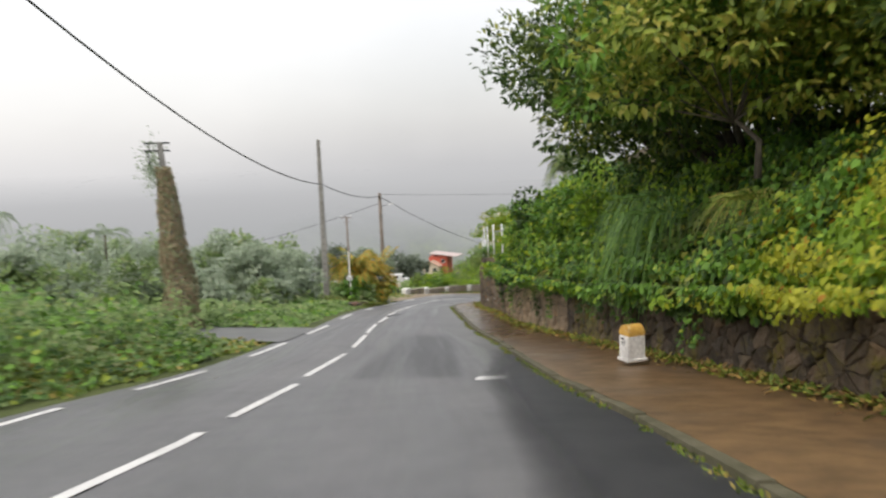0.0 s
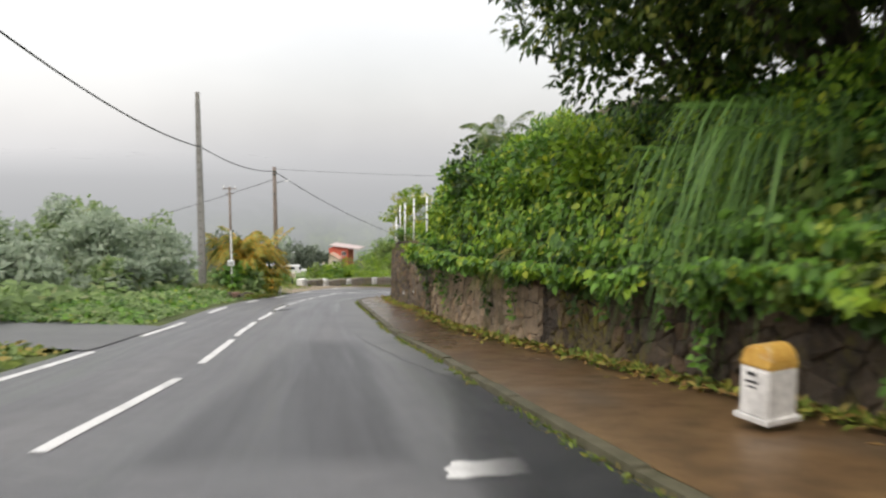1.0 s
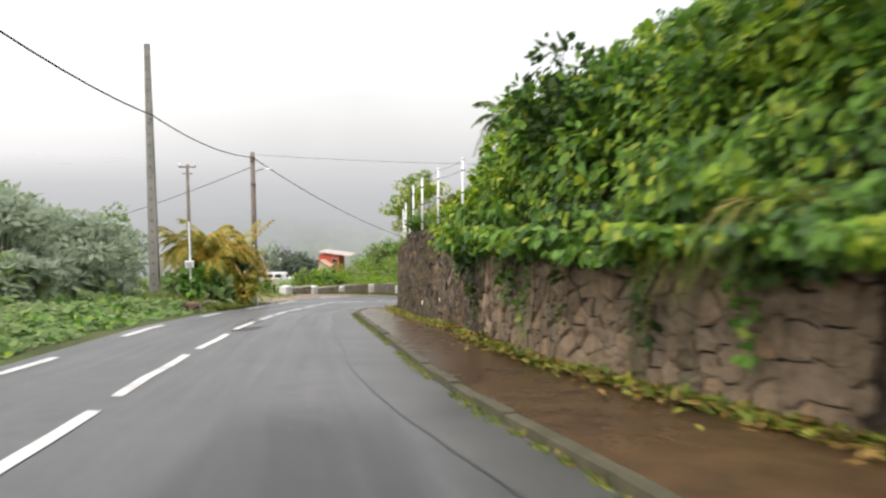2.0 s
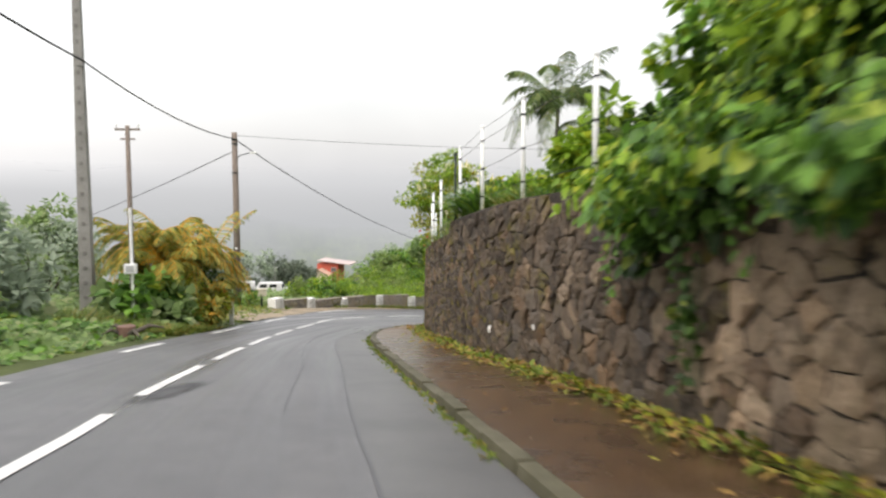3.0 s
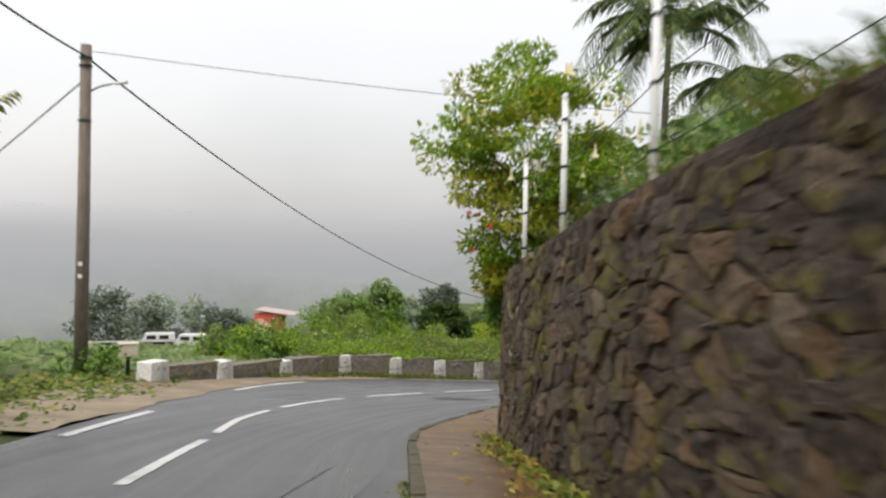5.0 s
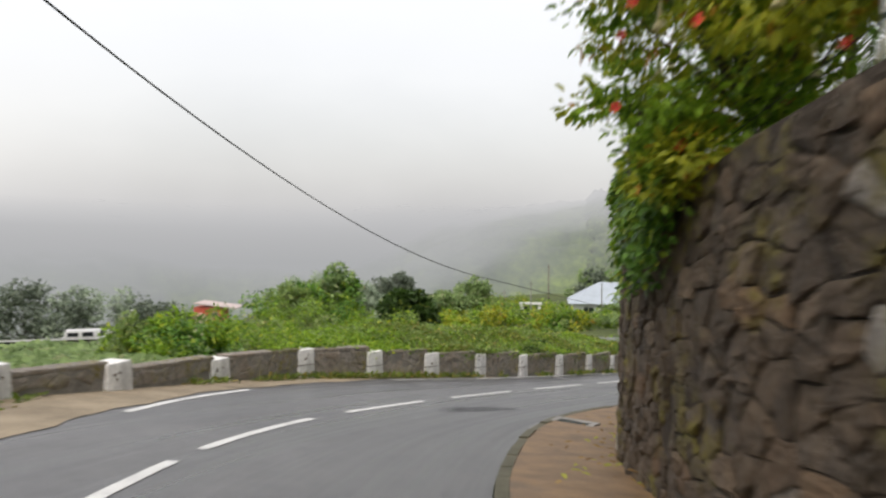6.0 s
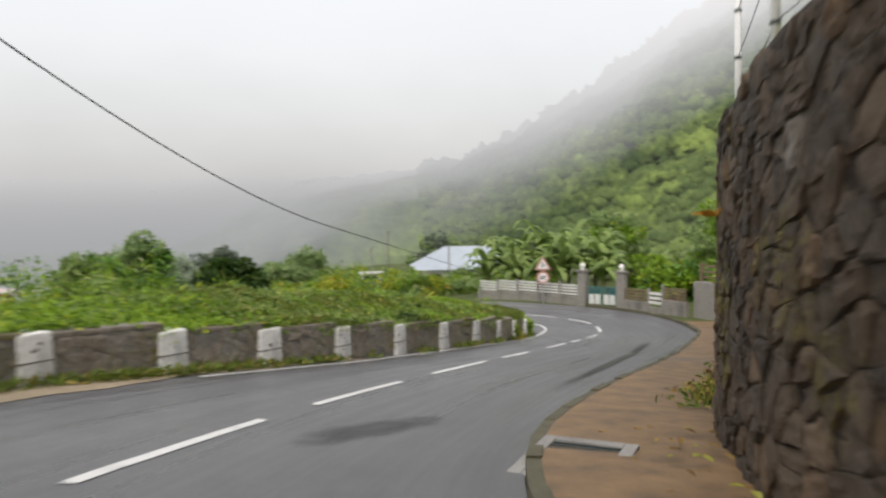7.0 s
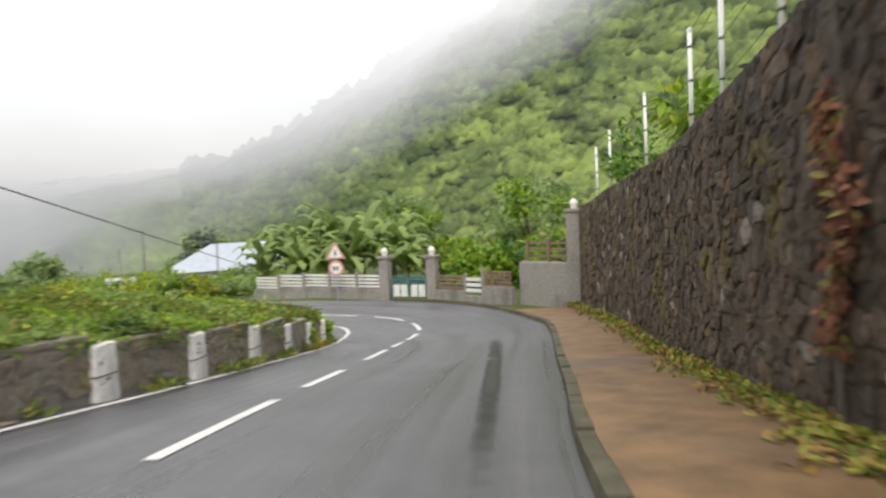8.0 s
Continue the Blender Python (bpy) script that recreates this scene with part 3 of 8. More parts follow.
for s0_, s1_ in ((4.2, 7.6), (9.5, 12.0), (14.6, 18.0), (20.9, 24.7), (28.0, 31.0), (35.2, 37.6), (41.6, 45.3), (48.4, 51.6), (56.4, 60.0)):
    dash(s0_, s1_, LINE_S, LINE_D, 0.14, label="worn white painted edge dash on the asphalt", group="edge dashes")
for s0_, s1_ in ((65.0, 79), (79.2, 90), (90.2, 100)):
    dash(s0_, s1_, LINE_S, LINE_D, 0.11, label="thin white edge line beside the parapet", group="edge dashes")


def flat_patch(name, corners, mat, label, category, lift=0.007, n=6, kind=""):
    """A repair or mark lying on the road between four corners, edges a little ragged."""
    c = [np.array(q, float) for q in corners]
    r = random.Random(3)
    verts, faces = [], []
    for i in range(n + 1):
        for j in range(n + 1):
            u, v = i / n, j / n
            p = (c[0] * (1 - u) + c[1] * u) * (1 - v) + (c[3] * (1 - u) + c[2] * u) * v
            if i in (0, n) or j in (0, n):
                p = p + np.array((r.uniform(-0.03, 0.03), r.uniform(-0.03, 0.03))) * (0.4 if n > 20 else 1)
            verts.append((p[0], p[1], lev(*p) + lift))
    for i in range(n):
        for j in range(n):
            a = i * (n + 1) + j
            faces.append((a, a + n + 1, a + n + 2, a + 1))
    ob = raw_mesh(name, verts, faces, mat)
    lay = ob.data.uv_layers.new(name="across")
    for loop in ob.data.loops:
        lay.data[loop.index].uv = (loop.vertex_index // (n + 1) / n, loop.vertex_index % (n + 1) / n)
    return tagged(ob, label, category, "", kind)


flat_patch("road_marking", ((1.2, 9.98), (1.76, 10.06), (1.79, 10.5), (1.23, 10.42)), WHITE_PAINT, "short white stop mark, worn through the middle", "road marking")

flat_patch("road_patch", ((1.9, 58.9), (4.2, 60.0), (4.8, 61.0), (2.5, 60.2)), STAIN_THIN, "damp dark stain on the asphalt", "road patch", 0.004, 12)
flat_patch("road_patch", ((-2.9, 29.2), (-2.35, 29.3), (-2.1, 31.6), (-2.55, 31.5)), STAIN_THIN, "damp dark stain on the asphalt", "road patch", 0.004, 12)
flat_patch("road_patch", ((7.0, 62.4), (7.16, 62.24), (18.2, 71.95), (18.0, 72.3)), SMEAR, "long dark oily smear on the asphalt", "road patch", 0.005, 40)


def kerb_band():
    """Older asphalt beside the kerb, ending in a dark joint."""
    n = normals(KERB)
    at = [i for i in range(len(KERB)) if 14 < KERB[i, 1] < 47]
    d = np.interp(KERB[at, 1], (14, 17, 24, 36, 43, 47), (0.06, 0.55, 0.95, 0.8, 0.75, 0.2))
    wob = 0.02 * np.sin(KERB[at, 1] * 0.7) + 0.008 * np.sin(KERB[at, 1] * 4.1)
    out = KERB[at] - n[at] * (d + wob)[:, None]
    strip("kerb_band", out, KERB[at] - n[at] * 0.01, APRON_GREY, "", "older grey asphalt strip beside the kerb", "road patch", 3, 0.004)
    strip("asphalt_joint", out - n[at] * 0.03, out, PATCH_SOFT, "", "dark open joint in the asphalt", "road patch", 1, 0.006)
    mid = out - n[at] * (0.62 + 0.02 * np.sin(KERB[at, 1] * 0.9))[:, None]
    strip("asphalt_joint", (mid - n[at] * 0.02)[30:], mid[30:], PATCH_SOFT, "", "thin crack along the lane", "road patch", 1, 0.006)


kerb_band()


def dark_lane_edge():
    """A darker band of asphalt that runs out from the kerb at the start, thinning towards the lane."""
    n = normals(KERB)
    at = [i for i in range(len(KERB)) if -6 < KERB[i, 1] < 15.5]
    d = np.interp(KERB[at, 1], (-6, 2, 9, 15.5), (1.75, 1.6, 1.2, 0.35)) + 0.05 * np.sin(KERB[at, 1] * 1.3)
    ob = strip("road_patch", KERB[at] - n[at] * d[:, None], KERB[at] - n[at] * 0.01, DARK_EDGE, "", "dark asphalt band beside the kerb", "road patch", 6, 0.014)
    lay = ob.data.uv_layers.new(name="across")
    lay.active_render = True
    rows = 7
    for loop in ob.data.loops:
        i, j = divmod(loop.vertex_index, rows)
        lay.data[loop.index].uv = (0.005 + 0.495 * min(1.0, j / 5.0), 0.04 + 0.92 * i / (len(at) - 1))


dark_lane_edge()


def dirt_verge():
    """Sandy dirt between the road's left edge and the low parapet."""
    at = np.arange(48.5, 70, 0.4)
    x, y = np.interp(at, C_RUN, CENTRE[:, 0]), np.interp(at, C_RUN, CENTRE[:, 1])
    n = np.c_[np.interp(at, C_RUN, C_NORM[:, 0]), np.interp(at, C_RUN, C_NORM[:, 1])]
    near = np.interp(at, LINE_S, LINE_D) - 0.16 - np.interp(at, (48, 54, 62, 70), (0.3, 0.05, 0.02, 0.05)) + 0.06 * np.sin(at * 2.1) + 0.04 * np.sin(at * 5.3)
    far = np.interp(at, LINE_S, LINE_D) - np.interp(at, (48, 53, 58, 64, 70), (1.8, 2.4, 1.9, 1.2, 0.7))
    c = np.c_[x, y]
    strip("dirt_verge", c + n * far[:, None], c + n * near[:, None], DIRT, label="bare sandy dirt between the road and the parapet", category="verge", rows=5, lift=0.011)


dirt_verge()

# ---- retaining wall of rubble stone ----
def cells(length, height, step, seed, lost=0.16):
    """Irregular stones that fill a face: the cells round jittered seeds, some of them left out for larger stones, as polygons in (along, up)."""
    r = np.random.default_rng(seed)
    nx, ny = max(1, round(length / step[0])), max(1, round(height / step[1]))
    dx, dy = length / nx, height / ny
    gx, gy = np.meshgrid(np.arange(-3, nx + 3), np.arange(-3, ny + 3))
    px = (gx + 0.5 + 0.5 * (gy % 2) + r.uniform(-0.46, 0.46, gx.shape)) * dx
    py = (gy + 0.5 + r.uniform(-0.42, 0.42, gx.shape)) * dy
    gone = r.uniform(0, 1, gx.shape) < lost
    aspect = (step[0] / step[1]) ** 0.6
    out = []
    for j in range(2, ny + 4):
        for i in range(2, nx + 4):
            c = np.array((px[j, i], py[j, i]))
            if gone[j, i] or not (0 <= c[0] <= length and -0.2 * dy <= c[1] <= height + 0.2 * dy):
                continue
            poly = [c + np.array(v) for v in ((-dx * 1.7, -dy * 1.7), (dx * 1.7, -dy * 1.7), (dx * 1.7, dy * 1.7), (-dx * 1.7, dy * 1.7))]
            for b in range(max(0, j - 2), min(ny + 6, j + 3)):
                for a in range(max(0, i - 2), min(nx + 6, i + 3)):
                    if (a == i and b == j) or gone[b, a]:
                        continue
                    q = np.array((px[b, a], py[b, a]))
                    mid, n = (c + q) / 2, (q - c) * np.array((1.0, aspect))
                    nxt = []
                    for u, v in zip(poly, poly[1:] + poly[:1]):
                        du, dv = np.dot(u - mid, n), np.dot(v - mid, n)
                        if du <= 0:
                            nxt.append(u)
                        if du * dv < 0:
                            nxt.append(u + (v - u) * (du / (du - dv)))
                    poly = nxt
                    if len(poly) < 3:
                        break
                if len(poly) < 3:
                    break
            if len(poly) >= 3:
                poly = [np.array((min(max(v[0], 0), length), min(max(v[1], 0), height))) for v in poly]
                c2 = sum(poly) / len(poly)
                area = 0.5 * abs(sum(u[0] * v[1] - u[1] * v[0] for u, v in zip(poly, poly[1:] + poly[:1])))
                if area > 0.004:
                    out.append((c2, poly))
    return out


def stone_shape(c, poly, gap, proud, r):
    """Points and faces of one stone about its own middle: (along, up, out). Broken edges, knocked-off corners, a tilted uneven face."""
    cut = []
    for u, v in zip(poly, poly[1:] + poly[:1]):
        long_ = float(np.linalg.norm(v - u))
        if long_ > 0.03:
            side = np.array((v[1] - u[1], u[0] - v[0])) / long_
            k0, k1 = r.uniform(0.04, 0.13), r.uniform(0.87, 0.96)
            cut += [u * (1 - k0) + v * k0, u * (1 - k1) + v * k1]
            if long_ > 0.15:
                mid = u * 0.5 + v * 0.5 + side * r.uniform(-0.018, 0.008) * (1 if np.dot(side, u - c) > 0 else -1)
                cut.insert(-1, mid)
    poly = cut if len(cut) >= 6 else poly
    k = len(poly)
    d = [(v - c) * r.uniform(0.96, 1.03) for v in poly]
    size = np.mean([np.linalg.norm(v) for v in d])
    f1, f2 = max(0.6, 1.05 - gap / size), max(0.45, 0.965 - gap / size)
    tilt, tip = r.uniform(-0.35, 0.35), r.uniform(-0.4, 0.2)
    v_ = [(a[0] * f1, a[1] * f1, -0.03) for a in d]
    v_ += [(a[0] * f2 + r.uniform(-0.012, 0.012), a[1] * f2 + r.uniform(-0.012, 0.012), proud * r.uniform(0.5, 1.0) + a[0] * tilt * 0.3 + a[1] * tip * 0.3) for a in d]
    v_ += [(a[0] * f2 * 0.6 + r.uniform(-0.018, 0.018), a[1] * f2 * 0.6 + r.uniform(-0.018, 0.018), proud * r.uniform(0.75, 1.3) + a[0] * tilt * 0.25 + a[1] * tip * 0.25 + r.uniform(-0.008, 0.01)) for a in d]
    v_.append((0, 0, proud * r.uniform(0.75, 1.25)))
    f_ = []
    for q in range(k):
        n = (q + 1) % k
        f_ += [(q, n, k + n, k + q), (k + q, k + n, 2 * k + n, 2 * k + q), (2 * k + q, 2 * k + n, 3 * k)]
    return v_, f_


def wall_body():
    """The core of the wall: mortar face, back and mossy top."""
    idx = [i for i in range(len(WALL)) if W_RUN[i] > -56]
    verts, faces, mi = [], [], []
    for i in idx:
        x, y = WALL[i]
        nx, ny = W_NORM[i]
        z0, z1 = lev(x, y) - 0.35, WALL_TOP[i]
        for a, z in ((0.0, z0), (0.045, z1 - 0.07), (0.07, z1), (0.5, z1 + 0.03), (0.55, z1 - 0.08), (0.6, z0)):
            verts.append((x + nx * a, y + ny * a, z))
    for i in range(len(idx) - 1):
        for a in range(5):
            faces.append((6 * i + a, 6 * i + 6 + a, 6 * i + 7 + a, 6 * i + 1 + a))
            mi.append(1 if a in (2, 3) else 0)
    e = 6 * (len(idx) - 1)
    faces += [(0, 1, 2, 3, 4, 5), (e + 5, e + 4, e + 3, e + 2, e + 1, e)]
    mi += [0, 0]
    ob = raw_mesh("wall_retaining", verts, faces, [MORTAR, MOSS], index=mi)
    return tagged(ob, "brown basalt rubble retaining wall with mossy top beside the pavement", "stone wall", "", "structure")


wall_retaining = wall_body()


def wall_stones(s0, s1, seed, step=(0.26, 0.19), flat=1.0):
    r = random.Random(seed)
    hmax = float(np.interp(np.arange(s0, s1, 0.3), TOP_S, TOP_H).max())
    made = []
    for c, poly in cells(s1 - s0, hmax, step, seed):
        top = float(np.interp(s0 + c[0], TOP_S, TOP_H))
        if c[1] > top - 0.06:
            continue
        poly = [np.array((p[0], min(p[1], float(np.interp(s0 + p[0], TOP_S, TOP_H)) - 0.012))) for p in poly]
        v_, f_ = stone_shape(c, poly, r.uniform(0.002, 0.014) * flat, r.uniform(0.01, 0.06) * flat, r)
        run = s0 + c[0]
        o = wall_at(run, c[1])
        nx, ny = np.interp(run, W_RUN, W_NORM[:, 0]), np.interp(run, W_RUN, W_NORM[:, 1])
        slope = (wall_at(run + 0.4)[2] - wall_at(run - 0.4)[2]) / 0.8
        lean = 0.05 * c[1] / max(top, 0.5)
        o = o + np.array((nx, ny, 0)) * lean
        # along the wall is to the left of its normal's way
        M = Matrix(((-ny, 0, -nx, o[0]), (nx, 0, -ny, o[1]), (slope, 1, 0, o[2]), (0, 0, 0, 1)))
        made.append((M, v_, f_, run))
    return made


def add_joined(stones, name, mat, parent):
    verts, faces = [], []
    for M, v_, f_, run in stones:
        k = len(verts)
        A = np.array(M)
        P_ = np.c_[np.array(v_), np.ones(len(v_))] @ A.T
        verts += P_[:, :3].tolist()
        faces += [tuple(k + i for i in f) for f in f_]
    ob = raw_mesh(name, verts, faces, mat, parent)
    ob["kind"] = "stuff"
    return ob


early = wall_stones(-6, 18.5, 12, (0.34, 0.2), 1.1)
middle = wall_stones(18.5, 52.0, 11, (0.31, 0.185), 1.05)
worn = wall_stones(52.0, 64.0, 13, (0.29, 0.19), 0.95) + wall_stones(64.0, 88.5, 14, (0.25, 0.17), 0.85)
# the brightened pale stones give way to brown and then to dark ones, mingling along a metre or two
r_ = random.Random(19)
pale, warm, singles = [], [], []
for s_ in middle:
    run_ = s_[3] + r_.gauss(0, 0.8)
    if run_ < 28.0:
        pale.append(s_)
    elif run_ < 33.2:
        warm.append(s_)
    elif run_ < 48.0:
        (singles if 33.5 < s_[3] < 43.0 and len(singles) < 300 else early).append(s_)
    else:
        worn.append(s_)
for stones_, mat_ in ((early, STONE), (pale, STONE_PALE), (warm, STONE_WARM), (worn, STONE_WORN)):
    add_joined(stones_, "rubble", mat_, wall_retaining)
for M_, v_, f_, run_ in singles:
    ob_ = raw_mesh("stone", v_, f_, STONE_PIECE, wall_retaining)
    ob_.matrix_world = M_


BANK_S, BANK_V = (-60, 0, 6, 12, 22, 28, 29.8, 31.2, 32.4, 50, 60, 90), (1.1, 1.1, 1.2, 1.5, 1.7, 2.0, 1.3, 0.3, 0.1, 0.08, 0.3, 0.25)


def terrace():
    """Garden soil behind the wall's top, rising to the hill side."""
    keep = [i for i in range(len(WALL)) if W_RUN[i] > -56]
    outs = (0.45, 0.8, 1.2, 1.7, 2.4, 3.5, 6.0, 10.0, 18.0, 30.0)
    verts, faces = [], []
    for i in keep:
        x, y = WALL[i]
        nx, ny = W_NORM[i]
        steep = float(np.interp(W_RUN[i], BANK_S, BANK_V))
        for o in outs:
            rise = steep * (1 - math.exp(-(o - 0.45) / 2.5)) * 2.5
            verts.append((x + nx * o, y + ny * o, WALL_TOP[i] - 0.05 + rise + 0.08 * noise.noise(Vector((x + nx * o, y + ny * o, 1.0)))))
    m = len(outs)
    for i in range(len(keep) - 1):
        for a in range(m - 1):
            faces.append((m * i + a, m * i + a + 1, m * i + m + a + 1, m * i + m + a))
    ob = raw_mesh("garden_terrace", verts, faces, EARTH, smooth_faces=True)
    return tagged(ob, "earth bank and garden soil behind the stone wall", "ground", "", "structure")


terrace()


def splash(x, y, z, size, seed):
    """A pale limewashed blotch on the wall's face."""
    i = int(np.argmin(np.hypot(WALL[:, 0] - x, WALL[:, 1] - y)))
    nx, ny = W_NORM[i]
    r = random.Random(seed)
    bm = bmesh.new()
    k = 11
    rim = [(size * r.uniform(0.5, 1.0) * math.cos(2 * math.pi * q / k), size * r.uniform(0.6, 1.2) * math.sin(2 * math.pi * q / k)) for q in range(k)]
    o = WALL[i] - W_NORM[i] * 0.045
    a = [bm.verts.new((o[0] + ny * -u, o[1] + nx * u, z + v)) for u, v in rim]
    b = [bm.verts.new((o[0] + nx * 0.07 - ny * u, o[1] + ny * 0.07 + nx * u, z + v)) for u, v in rim]
    c = bm.verts.new((o[0] - nx * 0.015, o[1] - ny * 0.015, z))
    for q in range(k):
        n = (q + 1) % k
        bm.faces.new((a[q], a[n], c))
        bm.faces.new((b[q], b[n], a[n], a[q]))
    return part("limewashed_stone", bm, POST_WHITE, wall_retaining, "pale limewashed stone")


for k_, (x_, y_, z_, s_) in enumerate(((1.5, 33.95, -3.56, 0.07), (1.51, 31.92, -3.16, 0.06), (9.25, 60.95, -7.9, 0.11))):
    splash(x_, y_, z_, s_, 900 + k_)

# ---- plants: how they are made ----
# on the bank LEAF_DEEP also colours shaded hollows, LEAF_LIME lit tops
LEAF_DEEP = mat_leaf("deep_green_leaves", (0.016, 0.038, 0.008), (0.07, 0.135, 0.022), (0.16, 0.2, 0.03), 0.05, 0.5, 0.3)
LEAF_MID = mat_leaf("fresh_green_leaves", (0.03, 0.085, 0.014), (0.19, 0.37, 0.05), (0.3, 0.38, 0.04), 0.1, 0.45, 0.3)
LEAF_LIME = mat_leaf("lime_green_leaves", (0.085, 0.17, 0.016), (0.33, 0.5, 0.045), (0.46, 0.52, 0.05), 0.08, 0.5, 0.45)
LEAF_YELLOW = mat_leaf("yellowing_leaves", (0.2, 0.25, 0.02), (0.48, 0.49, 0.04), (0.4, 0.2, 0.02), 0.05, 0.5, 0.4)
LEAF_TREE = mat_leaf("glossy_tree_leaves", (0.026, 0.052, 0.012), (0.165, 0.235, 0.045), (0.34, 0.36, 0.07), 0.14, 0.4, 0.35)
# pale tips, brightened further to stand for sprays that catch the light
LEAF_TIPS = mat_leaf("pale_lit_tip_leaves", (0.13, 0.19, 0.03), (0.38, 0.46, 0.08), (0.5, 0.46, 0.1), 0.22, 0.45, 0.4)
# LEAF_MIST, and in part LEAF_PALE, carry haze in the leaf colour
LEAF_PALE = mat_leaf("pale_greyish_leaves", (0.17, 0.25, 0.095), (0.35, 0.47, 0.185), (0.38, 0.42, 0.21), 0.1, 0.6, 0.5)
LEAF_MIST = mat_leaf("mist_paled_leaves", (0.33, 0.40, 0.29), (0.45, 0.52, 0.39), None, 0.1, 0.65, 0.5)
LEAF_GOLD = mat_leaf("golden_palm_leaves", (0.15, 0.19, 0.04), (0.45, 0.43, 0.09), (0.62, 0.34, 0.04), 0.2)
LEAF_PALM = mat_leaf("palm_leaves", (0.06, 0.11, 0.03), (0.2, 0.28, 0.08), (0.3, 0.3, 0.1), 0.12, 0.45, 0.35)
LEAF_BANANA = mat_leaf("banana_leaves", (0.12, 0.19, 0.05), (0.30, 0.40, 0.11), (0.34, 0.34, 0.12), 0.1, 0.45, 0.35)
GRASS = mat_leaf("grass_blades", (0.06, 0.11, 0.015), (0.21, 0.27, 0.04), (0.33, 0.27, 0.07), 0.2, 0.6)
GRASS_DARK = mat_leaf("long_dark_grass", (0.04, 0.1, 0.02), (0.15, 0.28, 0.055), None, 0.1, 0.5)
DRY = mat_leaf("dry_fallen_leaves", (0.10, 0.05, 0.02), (0.34, 0.22, 0.06), (0.3, 0.3, 0.05), 0.25, 0.7, 0.1)
FLOWER_RED = mat_plain("red_petals", (0.62, 0.05, 0.03), 0.5, 0, 20, 0.2, 0.0)
FLOWER_CREAM = mat_plain("cream_petals", (0.78, 0.70, 0.42), 0.5, 0, 20, 0.15, 0.0)
FLOWER_YELLOW = mat_plain("yellow_petals", (0.75, 0.62, 0.08), 0.5, 0, 20, 0.15, 0.0)

LEAF_T = np.array((0.0, 0.34, 0.74, 1.0, 0.74, 0.34))
LEAF_W = np.array((0.0, 0.5, 0.36, 0.0, -0.36, -0.5))
LEAF_N = np.array((0.0, 0.05, -0.02, -0.16, -0.02, 0.05))
BLADE_T = np.array((0.0, 0.25, 0.5, 0.75, 1.0, 1.0, 0.75, 0.5, 0.25, 0.0))
BLADE_W = np.array((0.4, 0.5, 0.45, 0.3, 0.06, -0.06, -0.3, -0.45, -0.5, -0.4))


def unit(a):
    return a / np.maximum(np.linalg.norm(a, axis=-1, keepdims=True), 1e-6)


def quads_mesh(name, verts, faces, mat, parent=None, label=""):
    me = bpy.data.meshes.new(name)
    n, k = len(faces), faces.shape[1]
    me.vertices.add(len(verts))
    me.vertices.foreach_set("co", np.ascontiguousarray(verts, np.float32).ravel())
    me.loops.add(n * k)
    me.loops.foreach_set("vertex_index", np.ascontiguousarray(faces, np.int32).ravel())
    me.polygons.add(n)
    me.polygons.foreach_set("loop_start", np.arange(0, n * k, k, dtype=np.int32))
    me.materials.append(mat)
    me.update(calc_edges=True)
    me.validate()
    ob = new(name, me)
    if parent is not None:
        ob.parent = parent
    if label:
        tagged(ob, label)
    return ob


def leaves(name, pos, along, face, length, width, mat, parent=None, label="", blade=False, droop=0.0):
    """Many leaves as one mesh: their feet, the ways they point and face, lengths and widths."""
    n = len(pos)
    along = unit(along)
    side = unit(np.cross(along, face))
    nrm = np.cross(side, along)
    L, W = np.broadcast_to(length, n)[:, None, None], np.broadcast_to(width, n)[:, None, None]
    if blade:
        t, w, q = BLADE_T, BLADE_W, BLADE_T * 0
        fc = np.array(((0, 1, 8, 9), (1, 2, 7, 8), (2, 3, 6, 7), (3, 4, 5, 6)))
    else:
        t, w, q = LEAF_T, LEAF_W, LEAF_N
        fc = np.array(((0, 5, 4, 3), (0, 3, 2, 1)))
    v = pos[:, None, :] + along[:, None, :] * (t[None, :, None] * L) + side[:, None, :] * (w[None, :, None] * W) + nrm[:, None, :] * (q[None, :, None] * L)
    v[:, :, 2] -= droop * (t[None, :] ** 2) * L[:, :, 0]
    k = len(t)
    faces = (np.arange(n)[:, None, None] * k + fc[None]).reshape(-1, 4)
    return quads_mesh(name, v.reshape(-1, 3), faces, mat, parent, label)


def clump_leaves(r, centres, radii, per, flat=0.75):
    """Leaf feet in round clumps, thicker towards the skin, and the ways they point."""
    c = np.repeat(np.asarray(centres, float), per, axis=0)
    rad = np.repeat(np.asarray(radii, float), per)
    d = unit(r.normal(size=c.shape))
    d[:, 2] = np.where(d[:, 2] < 0, d[:, 2] * 0.6, d[:, 2])
    q = rad * r.uniform(0.35, 1.0, len(c)) ** 0.6
    p = c + d * q[:, None] * np.array((1, 1, flat))
    along = unit(d + r.normal(scale=0.55, size=d.shape) + np.array((0, 0, -0.15)))
    face = unit(d * 0.5 + np.array((0, 0, 0.9)) + r.normal(scale=0.4, size=d.shape))
    return p, along, face


